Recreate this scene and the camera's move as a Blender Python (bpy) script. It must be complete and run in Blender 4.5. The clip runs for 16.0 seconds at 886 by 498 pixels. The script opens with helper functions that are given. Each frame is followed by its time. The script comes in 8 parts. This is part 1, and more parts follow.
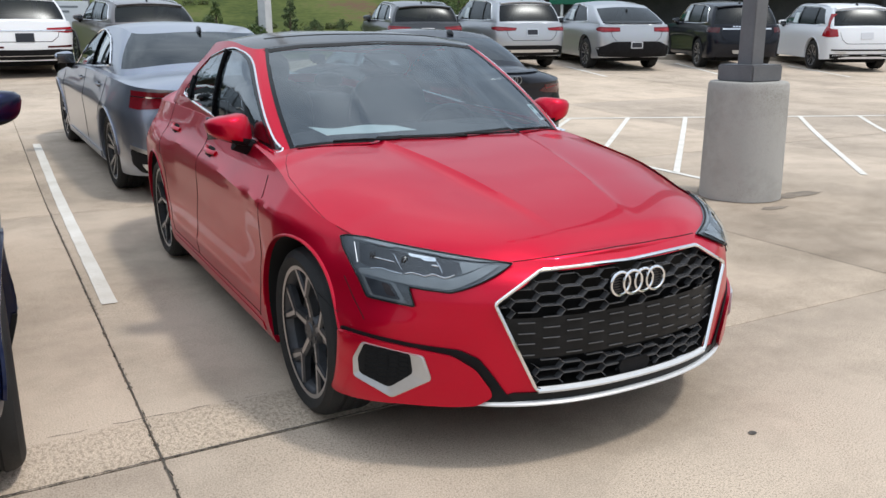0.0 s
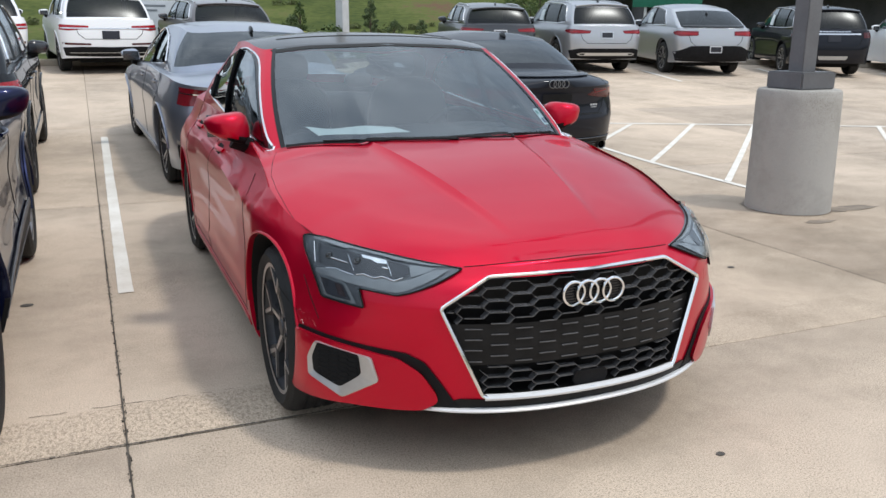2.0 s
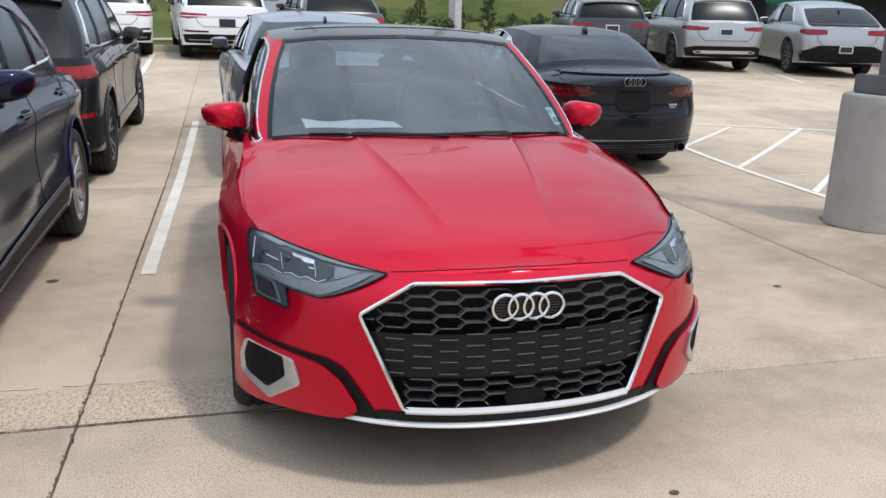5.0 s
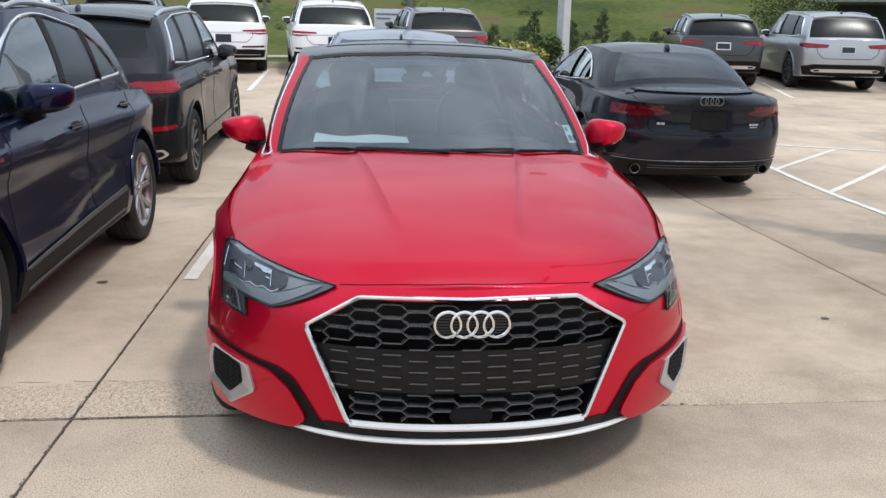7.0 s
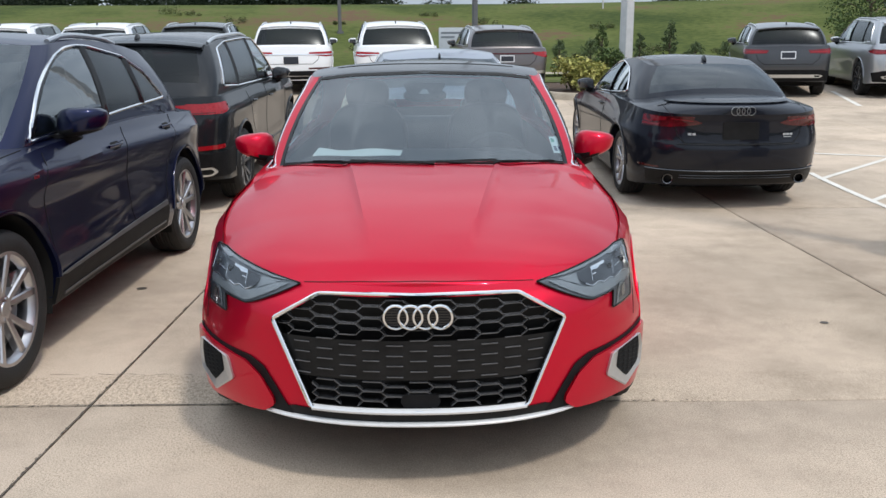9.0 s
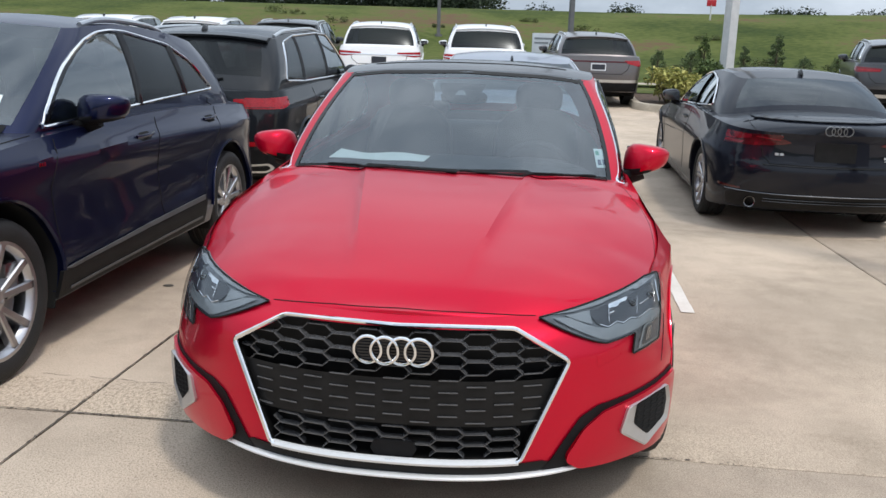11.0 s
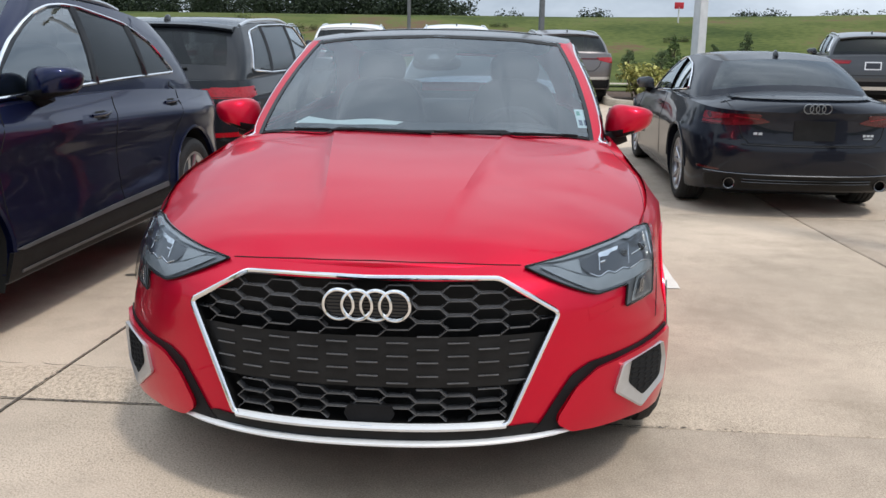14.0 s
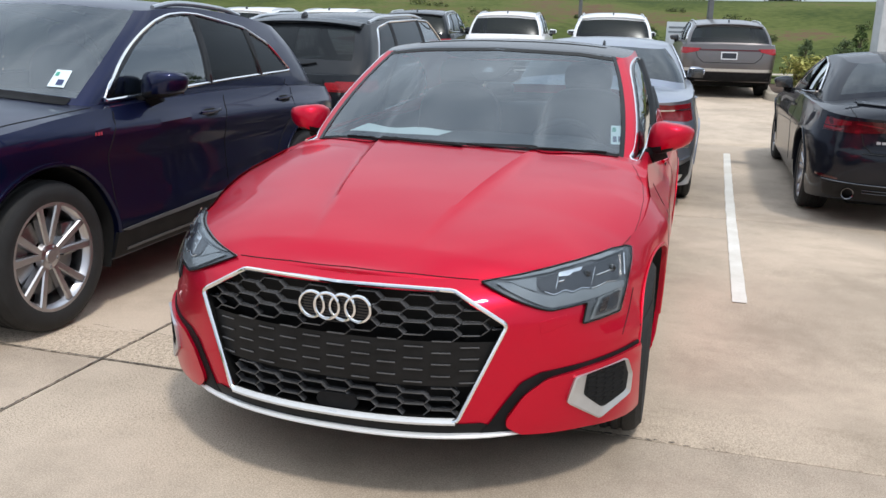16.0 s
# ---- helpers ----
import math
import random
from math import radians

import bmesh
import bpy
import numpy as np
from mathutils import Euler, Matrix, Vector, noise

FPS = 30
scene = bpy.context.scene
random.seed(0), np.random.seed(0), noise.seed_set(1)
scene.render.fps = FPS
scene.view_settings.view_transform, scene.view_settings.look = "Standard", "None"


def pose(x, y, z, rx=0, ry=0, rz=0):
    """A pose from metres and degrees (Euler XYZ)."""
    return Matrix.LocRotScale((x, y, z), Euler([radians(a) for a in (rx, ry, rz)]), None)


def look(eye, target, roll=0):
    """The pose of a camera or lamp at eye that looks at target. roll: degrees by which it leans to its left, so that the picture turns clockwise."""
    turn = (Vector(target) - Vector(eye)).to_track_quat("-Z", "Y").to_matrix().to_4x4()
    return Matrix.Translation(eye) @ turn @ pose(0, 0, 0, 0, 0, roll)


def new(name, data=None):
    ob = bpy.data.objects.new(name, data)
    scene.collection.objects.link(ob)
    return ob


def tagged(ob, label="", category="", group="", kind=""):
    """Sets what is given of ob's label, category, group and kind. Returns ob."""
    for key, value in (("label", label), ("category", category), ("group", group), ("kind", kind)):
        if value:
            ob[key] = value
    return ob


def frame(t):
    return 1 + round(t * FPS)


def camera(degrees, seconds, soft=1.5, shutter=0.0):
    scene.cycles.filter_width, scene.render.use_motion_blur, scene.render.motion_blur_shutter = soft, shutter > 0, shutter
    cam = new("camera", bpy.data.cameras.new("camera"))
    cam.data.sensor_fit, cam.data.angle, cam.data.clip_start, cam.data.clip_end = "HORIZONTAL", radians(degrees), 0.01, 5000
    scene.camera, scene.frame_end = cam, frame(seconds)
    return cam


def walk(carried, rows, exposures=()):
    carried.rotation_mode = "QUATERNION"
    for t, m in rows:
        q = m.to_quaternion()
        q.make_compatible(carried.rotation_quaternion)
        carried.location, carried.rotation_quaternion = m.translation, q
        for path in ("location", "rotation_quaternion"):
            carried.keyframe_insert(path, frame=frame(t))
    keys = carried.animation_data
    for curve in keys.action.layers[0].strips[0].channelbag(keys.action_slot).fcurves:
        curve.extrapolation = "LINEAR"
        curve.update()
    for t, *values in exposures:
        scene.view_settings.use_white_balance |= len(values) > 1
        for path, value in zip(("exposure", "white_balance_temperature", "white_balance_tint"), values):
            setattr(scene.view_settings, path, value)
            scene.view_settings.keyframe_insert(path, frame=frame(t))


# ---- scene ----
cam = camera(55.7, 16.0)
PATH = [
    (0, (-1.813, -1.982, 1.425), (-0.883, -0.285, 0.917), -0.3),
    (0.5, (-1.707, -1.93, 1.43), (-0.819, -0.215, 0.91), -0.0),
    (1, (-1.63, -1.948, 1.434), (-0.781, -0.216, 0.907), -0.1),
    (1.5, (-1.523, -2.062, 1.436), (-0.718, -0.304, 0.924), 0.2),
    (2, (-1.433, -2.16, 1.431), (-0.68, -0.377, 0.926), 0.3),
    (2.5, (-1.323, -2.125, 1.431), (-0.626, -0.32, 0.923), 0.5),
    (3, (-1.198, -2.065, 1.435), (-0.56, -0.239, 0.927), 0.5),
    (3.5, (-1.084, -2.082, 1.436), (-0.492, -0.242, 0.919), -0.1),
    (4, (-0.941, -2.179, 1.44), (-0.402, -0.326, 0.915), 0.5),
    (4.2, (-0.922, -2.215, 1.437), (-0.392, -0.359, 0.915), 1.0),
    (6.3, (-0.466, -2.21, 1.441), (-0.157, -0.307, 0.909), 1.2),
    (6.5, (-0.397, -2.248, 1.445), (-0.126, -0.335, 0.926), 1.5),
    (7, (-0.314, -2.297, 1.443), (-0.116, -0.368, 0.952), 1.2),
    (7.5, (-0.26, -2.409, 1.443), (-0.096, -0.471, 0.976), 0.3),
    (8, (-0.181, -2.504, 1.454), (-0.044, -0.563, 0.991), -0.5),
    (8.5, (-0.04, -2.544, 1.462), (0.044, -0.601, 0.992), -0.5),
    (9, (0.087, -2.582, 1.458), (0.096, -0.634, 1.003), -0.4),
    (9.2, (0.115, -2.577, 1.466), (0.099, -0.63, 1.011), -0.3),
    (11.5, (0.403, -2.05, 1.379), (0.156, -0.115, 0.936), 1.2),
    (12, (0.389, -1.989, 1.267), (0.12, -0.065, 0.793), 0.1),
    (12.5, (0.369, -1.982, 1.196), (0.165, -0.06, 0.682), -0.1),
    (13, (0.361, -1.992, 1.18), (0.202, -0.062, 0.681), -0.3),
    (13.5, (0.363, -1.991, 1.184), (0.221, -0.047, 0.734), -0.2),
    (14, (0.364, -2.012, 1.216), (0.216, -0.063, 0.793), 0.8),
    (14.5, (0.428, -2.065, 1.329), (0.217, -0.123, 0.9), 1.9),
    (15, (0.635, -2.067, 1.35), (0.276, -0.153, 0.894), 2.8),
    (15.5, (0.79, -2.076, 1.36), (0.319, -0.187, 0.903), 2.0),
    (16, (0.956, -2.133, 1.368), (0.421, -0.264, 0.897), 1.6),
]
walk(cam, [(t, look(eye, target, roll)) for t, eye, target, roll in PATH], exposures=((0, 0.12), (9.2, 0.12), (11.3, 0.15), (12.5, 0.31), (13.5, 0.25), (15, 0.18), (16, 0.21)))

# ==== world and light ====
SUN_DIR = Vector((0.37, -0.43, 1.0)).normalized()
world = bpy.data.worlds.new("sky")
scene.world = world
world.use_nodes = True
wn, wl = world.node_tree.nodes, world.node_tree.links
sky = wn.new("ShaderNodeTexSky")
sky.sky_type, sky.sun_disc = "NISHITA", False
sky.sun_elevation = math.asin(SUN_DIR.z)
sky.sun_rotation = math.atan2(SUN_DIR.x, SUN_DIR.y)
sky.air_density, sky.dust_density, sky.ozone_density = 1.0, 4.0, 1.0
# thin white overcast: clouds of two sizes over the blue
tc = wn.new("ShaderNodeTexCoord")
cl = wn.new("ShaderNodeTexNoise")
cl.inputs["Scale"].default_value, cl.inputs["Detail"].default_value = 2.2, 7
cl.inputs["Roughness"].default_value = 0.6
cm = wn.new("ShaderNodeMapping")
cm.inputs["Scale"].default_value = (1, 1, 2.5)
wl.new(tc.outputs["Generated"], cm.inputs["Vector"])
wl.new(cm.outputs["Vector"], cl.inputs["Vector"])
cr = wn.new("ShaderNodeValToRGB")
cr.color_ramp.elements[0].position, cr.color_ramp.elements[1].position = 0.36, 0.66
cr.color_ramp.elements[0].color = (5.6, 6.7, 8.2, 1)
cr.color_ramp.elements[1].color = (11.7, 13.0, 14.6, 1)
wl.new(cl.outputs["Fac"], cr.inputs["Fac"])
cx = wn.new("ShaderNodeMix")
cx.data_type = "RGBA"
cx.inputs[0].default_value = 0.85
wl.new(sky.outputs["Color"], cx.inputs[6])
# an overcast sky is dimmer towards the horizon
sz, hz, dim = wn.new("ShaderNodeSeparateXYZ"), wn.new("ShaderNodeMath"), wn.new("ShaderNodeMix")
wl.new(tc.outputs["Generated"], sz.inputs["Vector"])
hz.operation, hz.use_clamp = "MULTIPLY_ADD", False
hz.inputs[1].default_value, hz.inputs[2].default_value = 0.60, 0.58
wl.new(sz.outputs["Z"], hz.inputs[0])
dim.data_type, dim.blend_type = "RGBA", "MULTIPLY"
dim.inputs[0].default_value = 1.0
wl.new(cr.outputs["Color"], dim.inputs[6]), wl.new(hz.outputs[0], dim.inputs[7])
wl.new(dim.outputs[2], cx.inputs[7])
bg = wn["Background"]
bg.inputs["Strength"].default_value = 0.115
wl.new(cx.outputs[2], bg.inputs["Color"])

sun_data = bpy.data.lights.new("sun", "SUN")
sun_data.energy, sun_data.angle, sun_data.color = 1.75, radians(6), (1.0, 0.96, 0.90)
sun = new("sun", sun_data)
sun.rotation_euler = SUN_DIR.to_track_quat("Z", "Y").to_euler()


# ==== materials ====
def mat(name, color, rough=0.5, metal=0.0, coat=0.0, spec=0.5, bump=0.0, bscale=200.0, vary=0.0, vscale=6.0,
        trans=0.0, ior=1.45, emit=None, coords="Object", alt=None, detail=4.0, flake=0.0):
    m = bpy.data.materials.new(name)
    m.use_nodes = True
    n, l = m.node_tree.nodes, m.node_tree.links
    b = n["Principled BSDF"]
    b.inputs["Base Color"].default_value = (*color, 1)
    b.inputs["Roughness"].default_value, b.inputs["Metallic"].default_value = rough, metal
    b.inputs["Coat Weight"].default_value, b.inputs["Coat Roughness"].default_value = coat, 0.02
    b.inputs["Specular IOR Level"].default_value, b.inputs["IOR"].default_value = spec, ior
    b.inputs["Transmission Weight"].default_value = trans
    tx = n.new("ShaderNodeTexCoord")
    if vary or alt:
        a, d = n.new("ShaderNodeTexNoise"), n.new("ShaderNodeTexNoise")
        a.inputs["Scale"].default_value, a.inputs["Detail"].default_value = vscale, detail
        d.inputs["Scale"].default_value, d.inputs["Detail"].default_value = vscale * 13, 3
        l.new(tx.outputs[coords], a.inputs["Vector"]), l.new(tx.outputs[coords], d.inputs["Vector"])
        s = n.new("ShaderNodeMath")
        s.operation = "MULTIPLY_ADD"
        s.inputs[1].default_value = 0.35
        l.new(d.outputs["Fac"], s.inputs[0]), l.new(a.outputs["Fac"], s.inputs[2])
        r = n.new("ShaderNodeValToRGB")
        r.color_ramp.elements[0].position, r.color_ramp.elements[1].position = 0.45, 0.9
        lo = alt or tuple(c * (1 - vary) for c in color)
        hi = color if alt else tuple(min(1, c * (1 + vary)) for c in color)
        r.color_ramp.elements[0].color, r.color_ramp.elements[1].color = (*lo, 1), (*hi, 1)
        l.new(s.outputs[0], r.inputs["Fac"]), l.new(r.outputs["Color"], b.inputs["Base Color"])
    if bump:
        g, u = n.new("ShaderNodeTexNoise"), n.new("ShaderNodeBump")
        g.inputs["Scale"].default_value, g.inputs["Detail"].default_value = bscale, 5
        u.inputs["Strength"].default_value, u.inputs["Distance"].default_value = bump, 0.01
        l.new(tx.outputs[coords], g.inputs["Vector"]), l.new(g.outputs["Fac"], u.inputs["Height"]), l.new(u.outputs["Normal"], b.inputs["Normal"])
    if flake:
        f, u = n.new("ShaderNodeTexVoronoi"), n.new("ShaderNodeMix")
        f.inputs["Scale"].default_value = 1800
        u.data_type = "RGBA"
        u.inputs[0].default_value = flake
        u.inputs[6].default_value = (*color, 1)
        l.new(tx.outputs[coords], f.inputs["Vector"]), l.new(f.outputs["Color"], u.inputs[7])
        h = n.new("ShaderNodeMix")
        h.data_type, h.blend_type = "RGBA", "MULTIPLY"
        h.inputs[0].default_value = flake
        h.inputs[6].default_value = (*color, 1)
        l.new(f.outputs["Color"], h.inputs[7]), l.new(h.outputs[2], b.inputs["Base Color"])
    if emit:
        b.inputs["Emission Color"].default_value, b.inputs["Emission Strength"].default_value = (*emit[0], 1), emit[1]
    return m


def paint(name, color, metal=0.0, rough=0.38, coat=0.6):
    return mat(name, color, rough, metal, coat=coat, spec=0.5 if metal else 0.05, flake=0.25 if metal else 0.12)


M = {
    "red": mat("red metallic car paint", (0.585, 0.0036, 0.029), 0.34, 0.62, coat=0.47, spec=0.05, flake=0.12),
    "navy": mat("navy metallic paint", (0.0065, 0.0105, 0.044), 0.36, 0.7, coat=0.62, spec=0.05, flake=0.2),
    "graphite": paint("graphite metallic paint", (0.012, 0.014, 0.017), 0.0, 0.38, 0.65),
    "black": paint("black car paint", (0.0075, 0.0090, 0.0150), 0.0, 0.38, 0.62),
    "bluegrey": paint("silver blue metallic paint", (0.34, 0.37, 0.44), 0.8, 0.30),
    "white": paint("white car paint", (0.84, 0.85, 0.87)),
    "taupe": paint("taupe grey metallic paint", (0.16, 0.145, 0.145), 0.6, 0.32),
    "darkgrey": paint("dark grey metallic paint", (0.070, 0.073, 0.080), 0.6, 0.32),
    "silver": paint("silver metallic paint", (0.50, 0.515, 0.54), 0.6, 0.3),
    "chrome": mat("chrome", (0.82, 0.82, 0.83), 0.08, 1.0, vary=0.04, vscale=30),
    "satin": mat("satin aluminium", (0.62, 0.63, 0.64), 0.32, 1.0, vary=0.05, vscale=40),
    "silverplastic": mat("silver painted plastic", (0.52, 0.53, 0.54), 0.36, 0.75, vary=0.05, vscale=30),
    "bladesilver": mat("light silver lacquer", (0.66, 0.665, 0.67), 0.34, 0.3, spec=0.5, vary=0.04, vscale=30),
    "gloss": mat("gloss black plastic", (0.006, 0.006, 0.007), 0.10, vary=0.3, vscale=20, spec=0.7),
    "roofblack": mat("black roof lacquer", (0.006, 0.006, 0.007), 0.14, vary=0.3, vscale=20, spec=0.32),
    "plastic": mat("black grained plastic", (0.010, 0.010, 0.011), 0.55, spec=0.14, bump=0.15, bscale=900, vary=0.3, vscale=12),
    "trim": mat("dark grey cladding", (0.035, 0.036, 0.038), 0.5, spec=0.25, bump=0.15, bscale=700, vary=0.2, vscale=9),
    "sillgrey": mat("grey sill lacquer", (0.085, 0.086, 0.090), 0.42, spec=0.3, vary=0.15, vscale=9),
    "rubber": mat("tyre rubber", (0.014, 0.014, 0.014), 0.72, bump=0.2, bscale=500, vary=0.3, vscale=10),
    "grillebar": mat("gloss black grille bars", (0.07, 0.07, 0.073), 0.20, spec=0.8, vary=0.2, vscale=25),
    "panelblack": mat("satin black grille panel", (0.011, 0.0108, 0.011), 0.40, vary=0.3, vscale=15, spec=0.20),
    "void": mat("black void", (0.004, 0.004, 0.004), 0.9, vary=0.2, vscale=5),
    "rim": mat("machined alloy", (0.52, 0.52, 0.54), 0.34, 1.0, vary=0.05, vscale=25),
    "rimdark": mat("dark painted alloy", (0.055, 0.057, 0.062), 0.35, 0.4, vary=0.15, vscale=25),
    "disc": mat("brake disc steel", (0.30, 0.30, 0.30), 0.35, 1.0, vary=0.15, vscale=18),
    "lamp": mat("red lamp lens", (0.30, 0.006, 0.012), 0.16, coat=0.3, vary=0.25, vscale=60),
    "lampdeep": mat("deep red lamp lens", (0.17, 0.006, 0.012), 0.14, coat=0.35, vary=0.3, vscale=60),
    "lampdark": mat("smoked lamp lens", (0.060, 0.004, 0.006), 0.12, coat=0.4, vary=0.2, vscale=60),
    "lampback": mat("lamp housing", (0.090, 0.100, 0.112), 0.3, 0.3, vary=0.3, vscale=25),
    "reflector": mat("lamp reflector", (0.75, 0.77, 0.80), 0.12, 0.9, vary=0.1, vscale=50),
    "lampgrey": mat("pale grey light guide", (0.18, 0.20, 0.215), 0.22, 0.15, vary=0.12, vscale=35),
    "cell": mat("dark lamp cell", (0.034, 0.038, 0.046), 0.3, vary=0.1, vscale=5),
    "darkchrome": mat("dark chrome", (0.13, 0.133, 0.14), 0.25, 1.0, vary=0.1, vscale=30),
    "amber": mat("amber indicator", (0.045, 0.036, 0.036), 0.2, coat=1.0, vary=0.1, vscale=40),
    "paper": mat("white paper", (0.70, 0.76, 0.76), 0.7, vary=0.05, vscale=30),
    "label": mat("window sticker", (0.62, 0.72, 0.74), 0.6, vary=0.05, vscale=60),
    "labelink": mat("sticker ink", (0.03, 0.045, 0.12), 0.6, vary=0.2, vscale=80),
    "green": mat("green ink", (0.06, 0.32, 0.24), 0.6, vary=0.2, vscale=80),
    "leather": mat("dark grey leather", (0.015, 0.016, 0.018), 0.5, vary=0.2, vscale=15),
    "dash": mat("dashboard plastic", (0.020, 0.0215, 0.023), 0.6, vary=0.2, vscale=12),
    "plate": mat("white number plate", (0.62, 0.63, 0.66), 0.4, vary=0.08, vscale=40),
    "plateink": mat("dark plate insert", (0.02, 0.022, 0.03), 0.4, vary=0.3, vscale=60),
    "galv": mat("white painted steel pole", (0.55, 0.55, 0.55), 0.45, vary=0.1, vscale=5),
    "polegrey": mat("grey painted steel pole", (0.135, 0.135, 0.14), 0.45, 0.2, vary=0.15, vscale=4),
    "bark": mat("tree bark", (0.10, 0.075, 0.055), 0.9, bump=0.6, bscale=60, vary=0.35, vscale=8),
    "signwhite": mat("grey white sign face", (0.46, 0.49, 0.52), 0.5, vary=0.05, vscale=8),
    "signgrey": mat("grey sign lettering", (0.16, 0.18, 0.20), 0.6, vary=0.1, vscale=8),
    "signred": mat("red sign face", (0.45, 0.02, 0.03), 0.4, vary=0.1, vscale=8),
    # bridge: shade under the overpass deck, put into the concrete colour
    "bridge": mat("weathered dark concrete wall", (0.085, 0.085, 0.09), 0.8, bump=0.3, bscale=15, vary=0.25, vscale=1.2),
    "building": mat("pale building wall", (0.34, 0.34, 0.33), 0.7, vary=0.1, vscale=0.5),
}


def glass(name, tint, rough=0.0, ior=1.45, sheen=(0.92, 0.97, 1.0)):
    m = bpy.data.materials.new(name)
    m.use_nodes = True
    n, l = m.node_tree.nodes, m.node_tree.links
    for x in list(n):
        if x.type == "BSDF_PRINCIPLED":
            n.remove(x)
    t, g, x, f = n.new("ShaderNodeBsdfTransparent"), n.new("ShaderNodeBsdfGlossy"), n.new("ShaderNodeMixShader"), n.new("ShaderNodeLayerWeight")
    p, q = n.new("ShaderNodeMath"), n.new("ShaderNodeMath")
    f0 = ((ior - 1) / (ior + 1)) ** 2
    p.operation, q.operation = "POWER", "MULTIPLY_ADD"
    p.inputs[1].default_value, q.inputs[1].default_value, q.inputs[2].default_value = 5, 1 - f0, f0
    f.inputs["Blend"].default_value = 0.5
    g.inputs["Color"].default_value = (*sheen, 1)
    t.inputs["Color"].default_value = (*tint, 1)
    g.inputs["Roughness"].default_value = rough
    l.new(f.outputs["Facing"], p.inputs[0]), l.new(p.outputs[0], q.inputs[0]), l.new(q.outputs[0], x.inputs[0]), l.new(t.outputs[0], x.inputs[1]), l.new(g.outputs[0], x.inputs[2])
    l.new(x.outputs[0], n["Material Output"].inputs["Surface"])
    return m


M["windscreen"] = glass("windscreen glass", (0.60, 0.67, 0.68), 0.0, 2.25)
M["sideglass"] = glass("side window glass", (0.42, 0.46, 0.46), 0.0, 2.9)
M["privacy"] = glass("dark privacy glass", (0.05, 0.055, 0.055), 0.26, 1.42)
M["rearglass"] = glass("dark sloping rear glass", (0.05, 0.055, 0.055), 0.03, 1.9)
M["clear"] = glass("clear lamp cover", (0.90, 0.92, 0.93), 0.0, 1.36)


# ==== mesh helpers ====
def part(name, bm, material, parent=None, label="", smooth=True, angle=35, out=None):
    """Links a bmesh as one mesh object."""
    me = bpy.data.meshes.new(name)
    bmesh.ops.recalc_face_normals(bm, faces=bm.faces)
    if out is not None and sum((f.calc_center_median() - Vector(out)).dot(f.normal) * f.calc_area() for f in bm.faces) < 0:
        bmesh.ops.reverse_faces(bm, faces=bm.faces)
    if smooth:
        for f in bm.faces:
            f.smooth = True
        lim = radians(angle)
        for e in bm.edges:
            if len(e.link_faces) == 2 and e.calc_face_angle(0) > lim:
                e.smooth = False
    bm.to_mesh(me)
    bm.free()
    for m in (material if isinstance(material, (list, tuple)) else [material]):
        me.materials.append(m)
    ob = new(name, me)
    if parent is not None:
        ob.parent = parent
    if label:
        tagged(ob, label)
    return ob


def empty(name, m, label, category, group=""):
    ob = new(name)
    ob.matrix_basis = m
    ob.empty_display_size = 0.2
    return tagged(ob, label, category, group)


def pchip(pts):
    """A smooth curve through (x, y) pairs that does not overshoot."""
    xs, ys = [float(p[0]) for p in pts], [float(p[1]) for p in pts]
    h = [xs[i + 1] - xs[i] for i in range(len(xs) - 1)]
    d = [(ys[i + 1] - ys[i]) / h[i] for i in range(len(h))]
    m = [d[0]] + [0 if d[i] * d[i + 1] <= 0 else 3 * (h[i] + h[i + 1]) / ((2 * h[i + 1] + h[i]) / d[i] + (h[i + 1] + 2 * h[i]) / d[i + 1]) for i in range(len(d) - 1)] + [d[-1]]

    def f(x):
        if x <= xs[0]:
            return ys[0]
        if x >= xs[-1]:
            return ys[-1]
        i = max(k for k in range(len(h)) if xs[k] <= x)
        t = (x - xs[i]) / h[i]
        return ((1 + 2 * t) * (1 - t) ** 2 * ys[i] + t * (1 - t) ** 2 * h[i] * m[i] + t * t * (3 - 2 * t) * ys[i + 1] + t * t * (t - 1) * h[i] * m[i + 1])
    return f


def box(bm, c, s, bevel=0.0, m=None, mi=0):
    """Adds a box with centre c and size s to bm."""
    t = bmesh.new()
    bmesh.ops.create_cube(t, size=1)
    for v in t.verts:
        v.co = Vector((v.co.x * s[0], v.co.y * s[1], v.co.z * s[2]))
    if bevel:
        bmesh.ops.bevel(t, geom=t.edges[:], offset=bevel, segments=2, affect="EDGES", profile=0.6)
    merge(bm, t, (m or Matrix()) if m else Matrix.Translation(c), mi)


def merge(bm, t, m, mi=0):
    vs = {v: bm.verts.new(m @ v.co) for v in t.verts}
    for f in t.faces:
        g = bm.faces.new([vs[v] for v in f.verts])
        g.material_index = mi
    t.free()


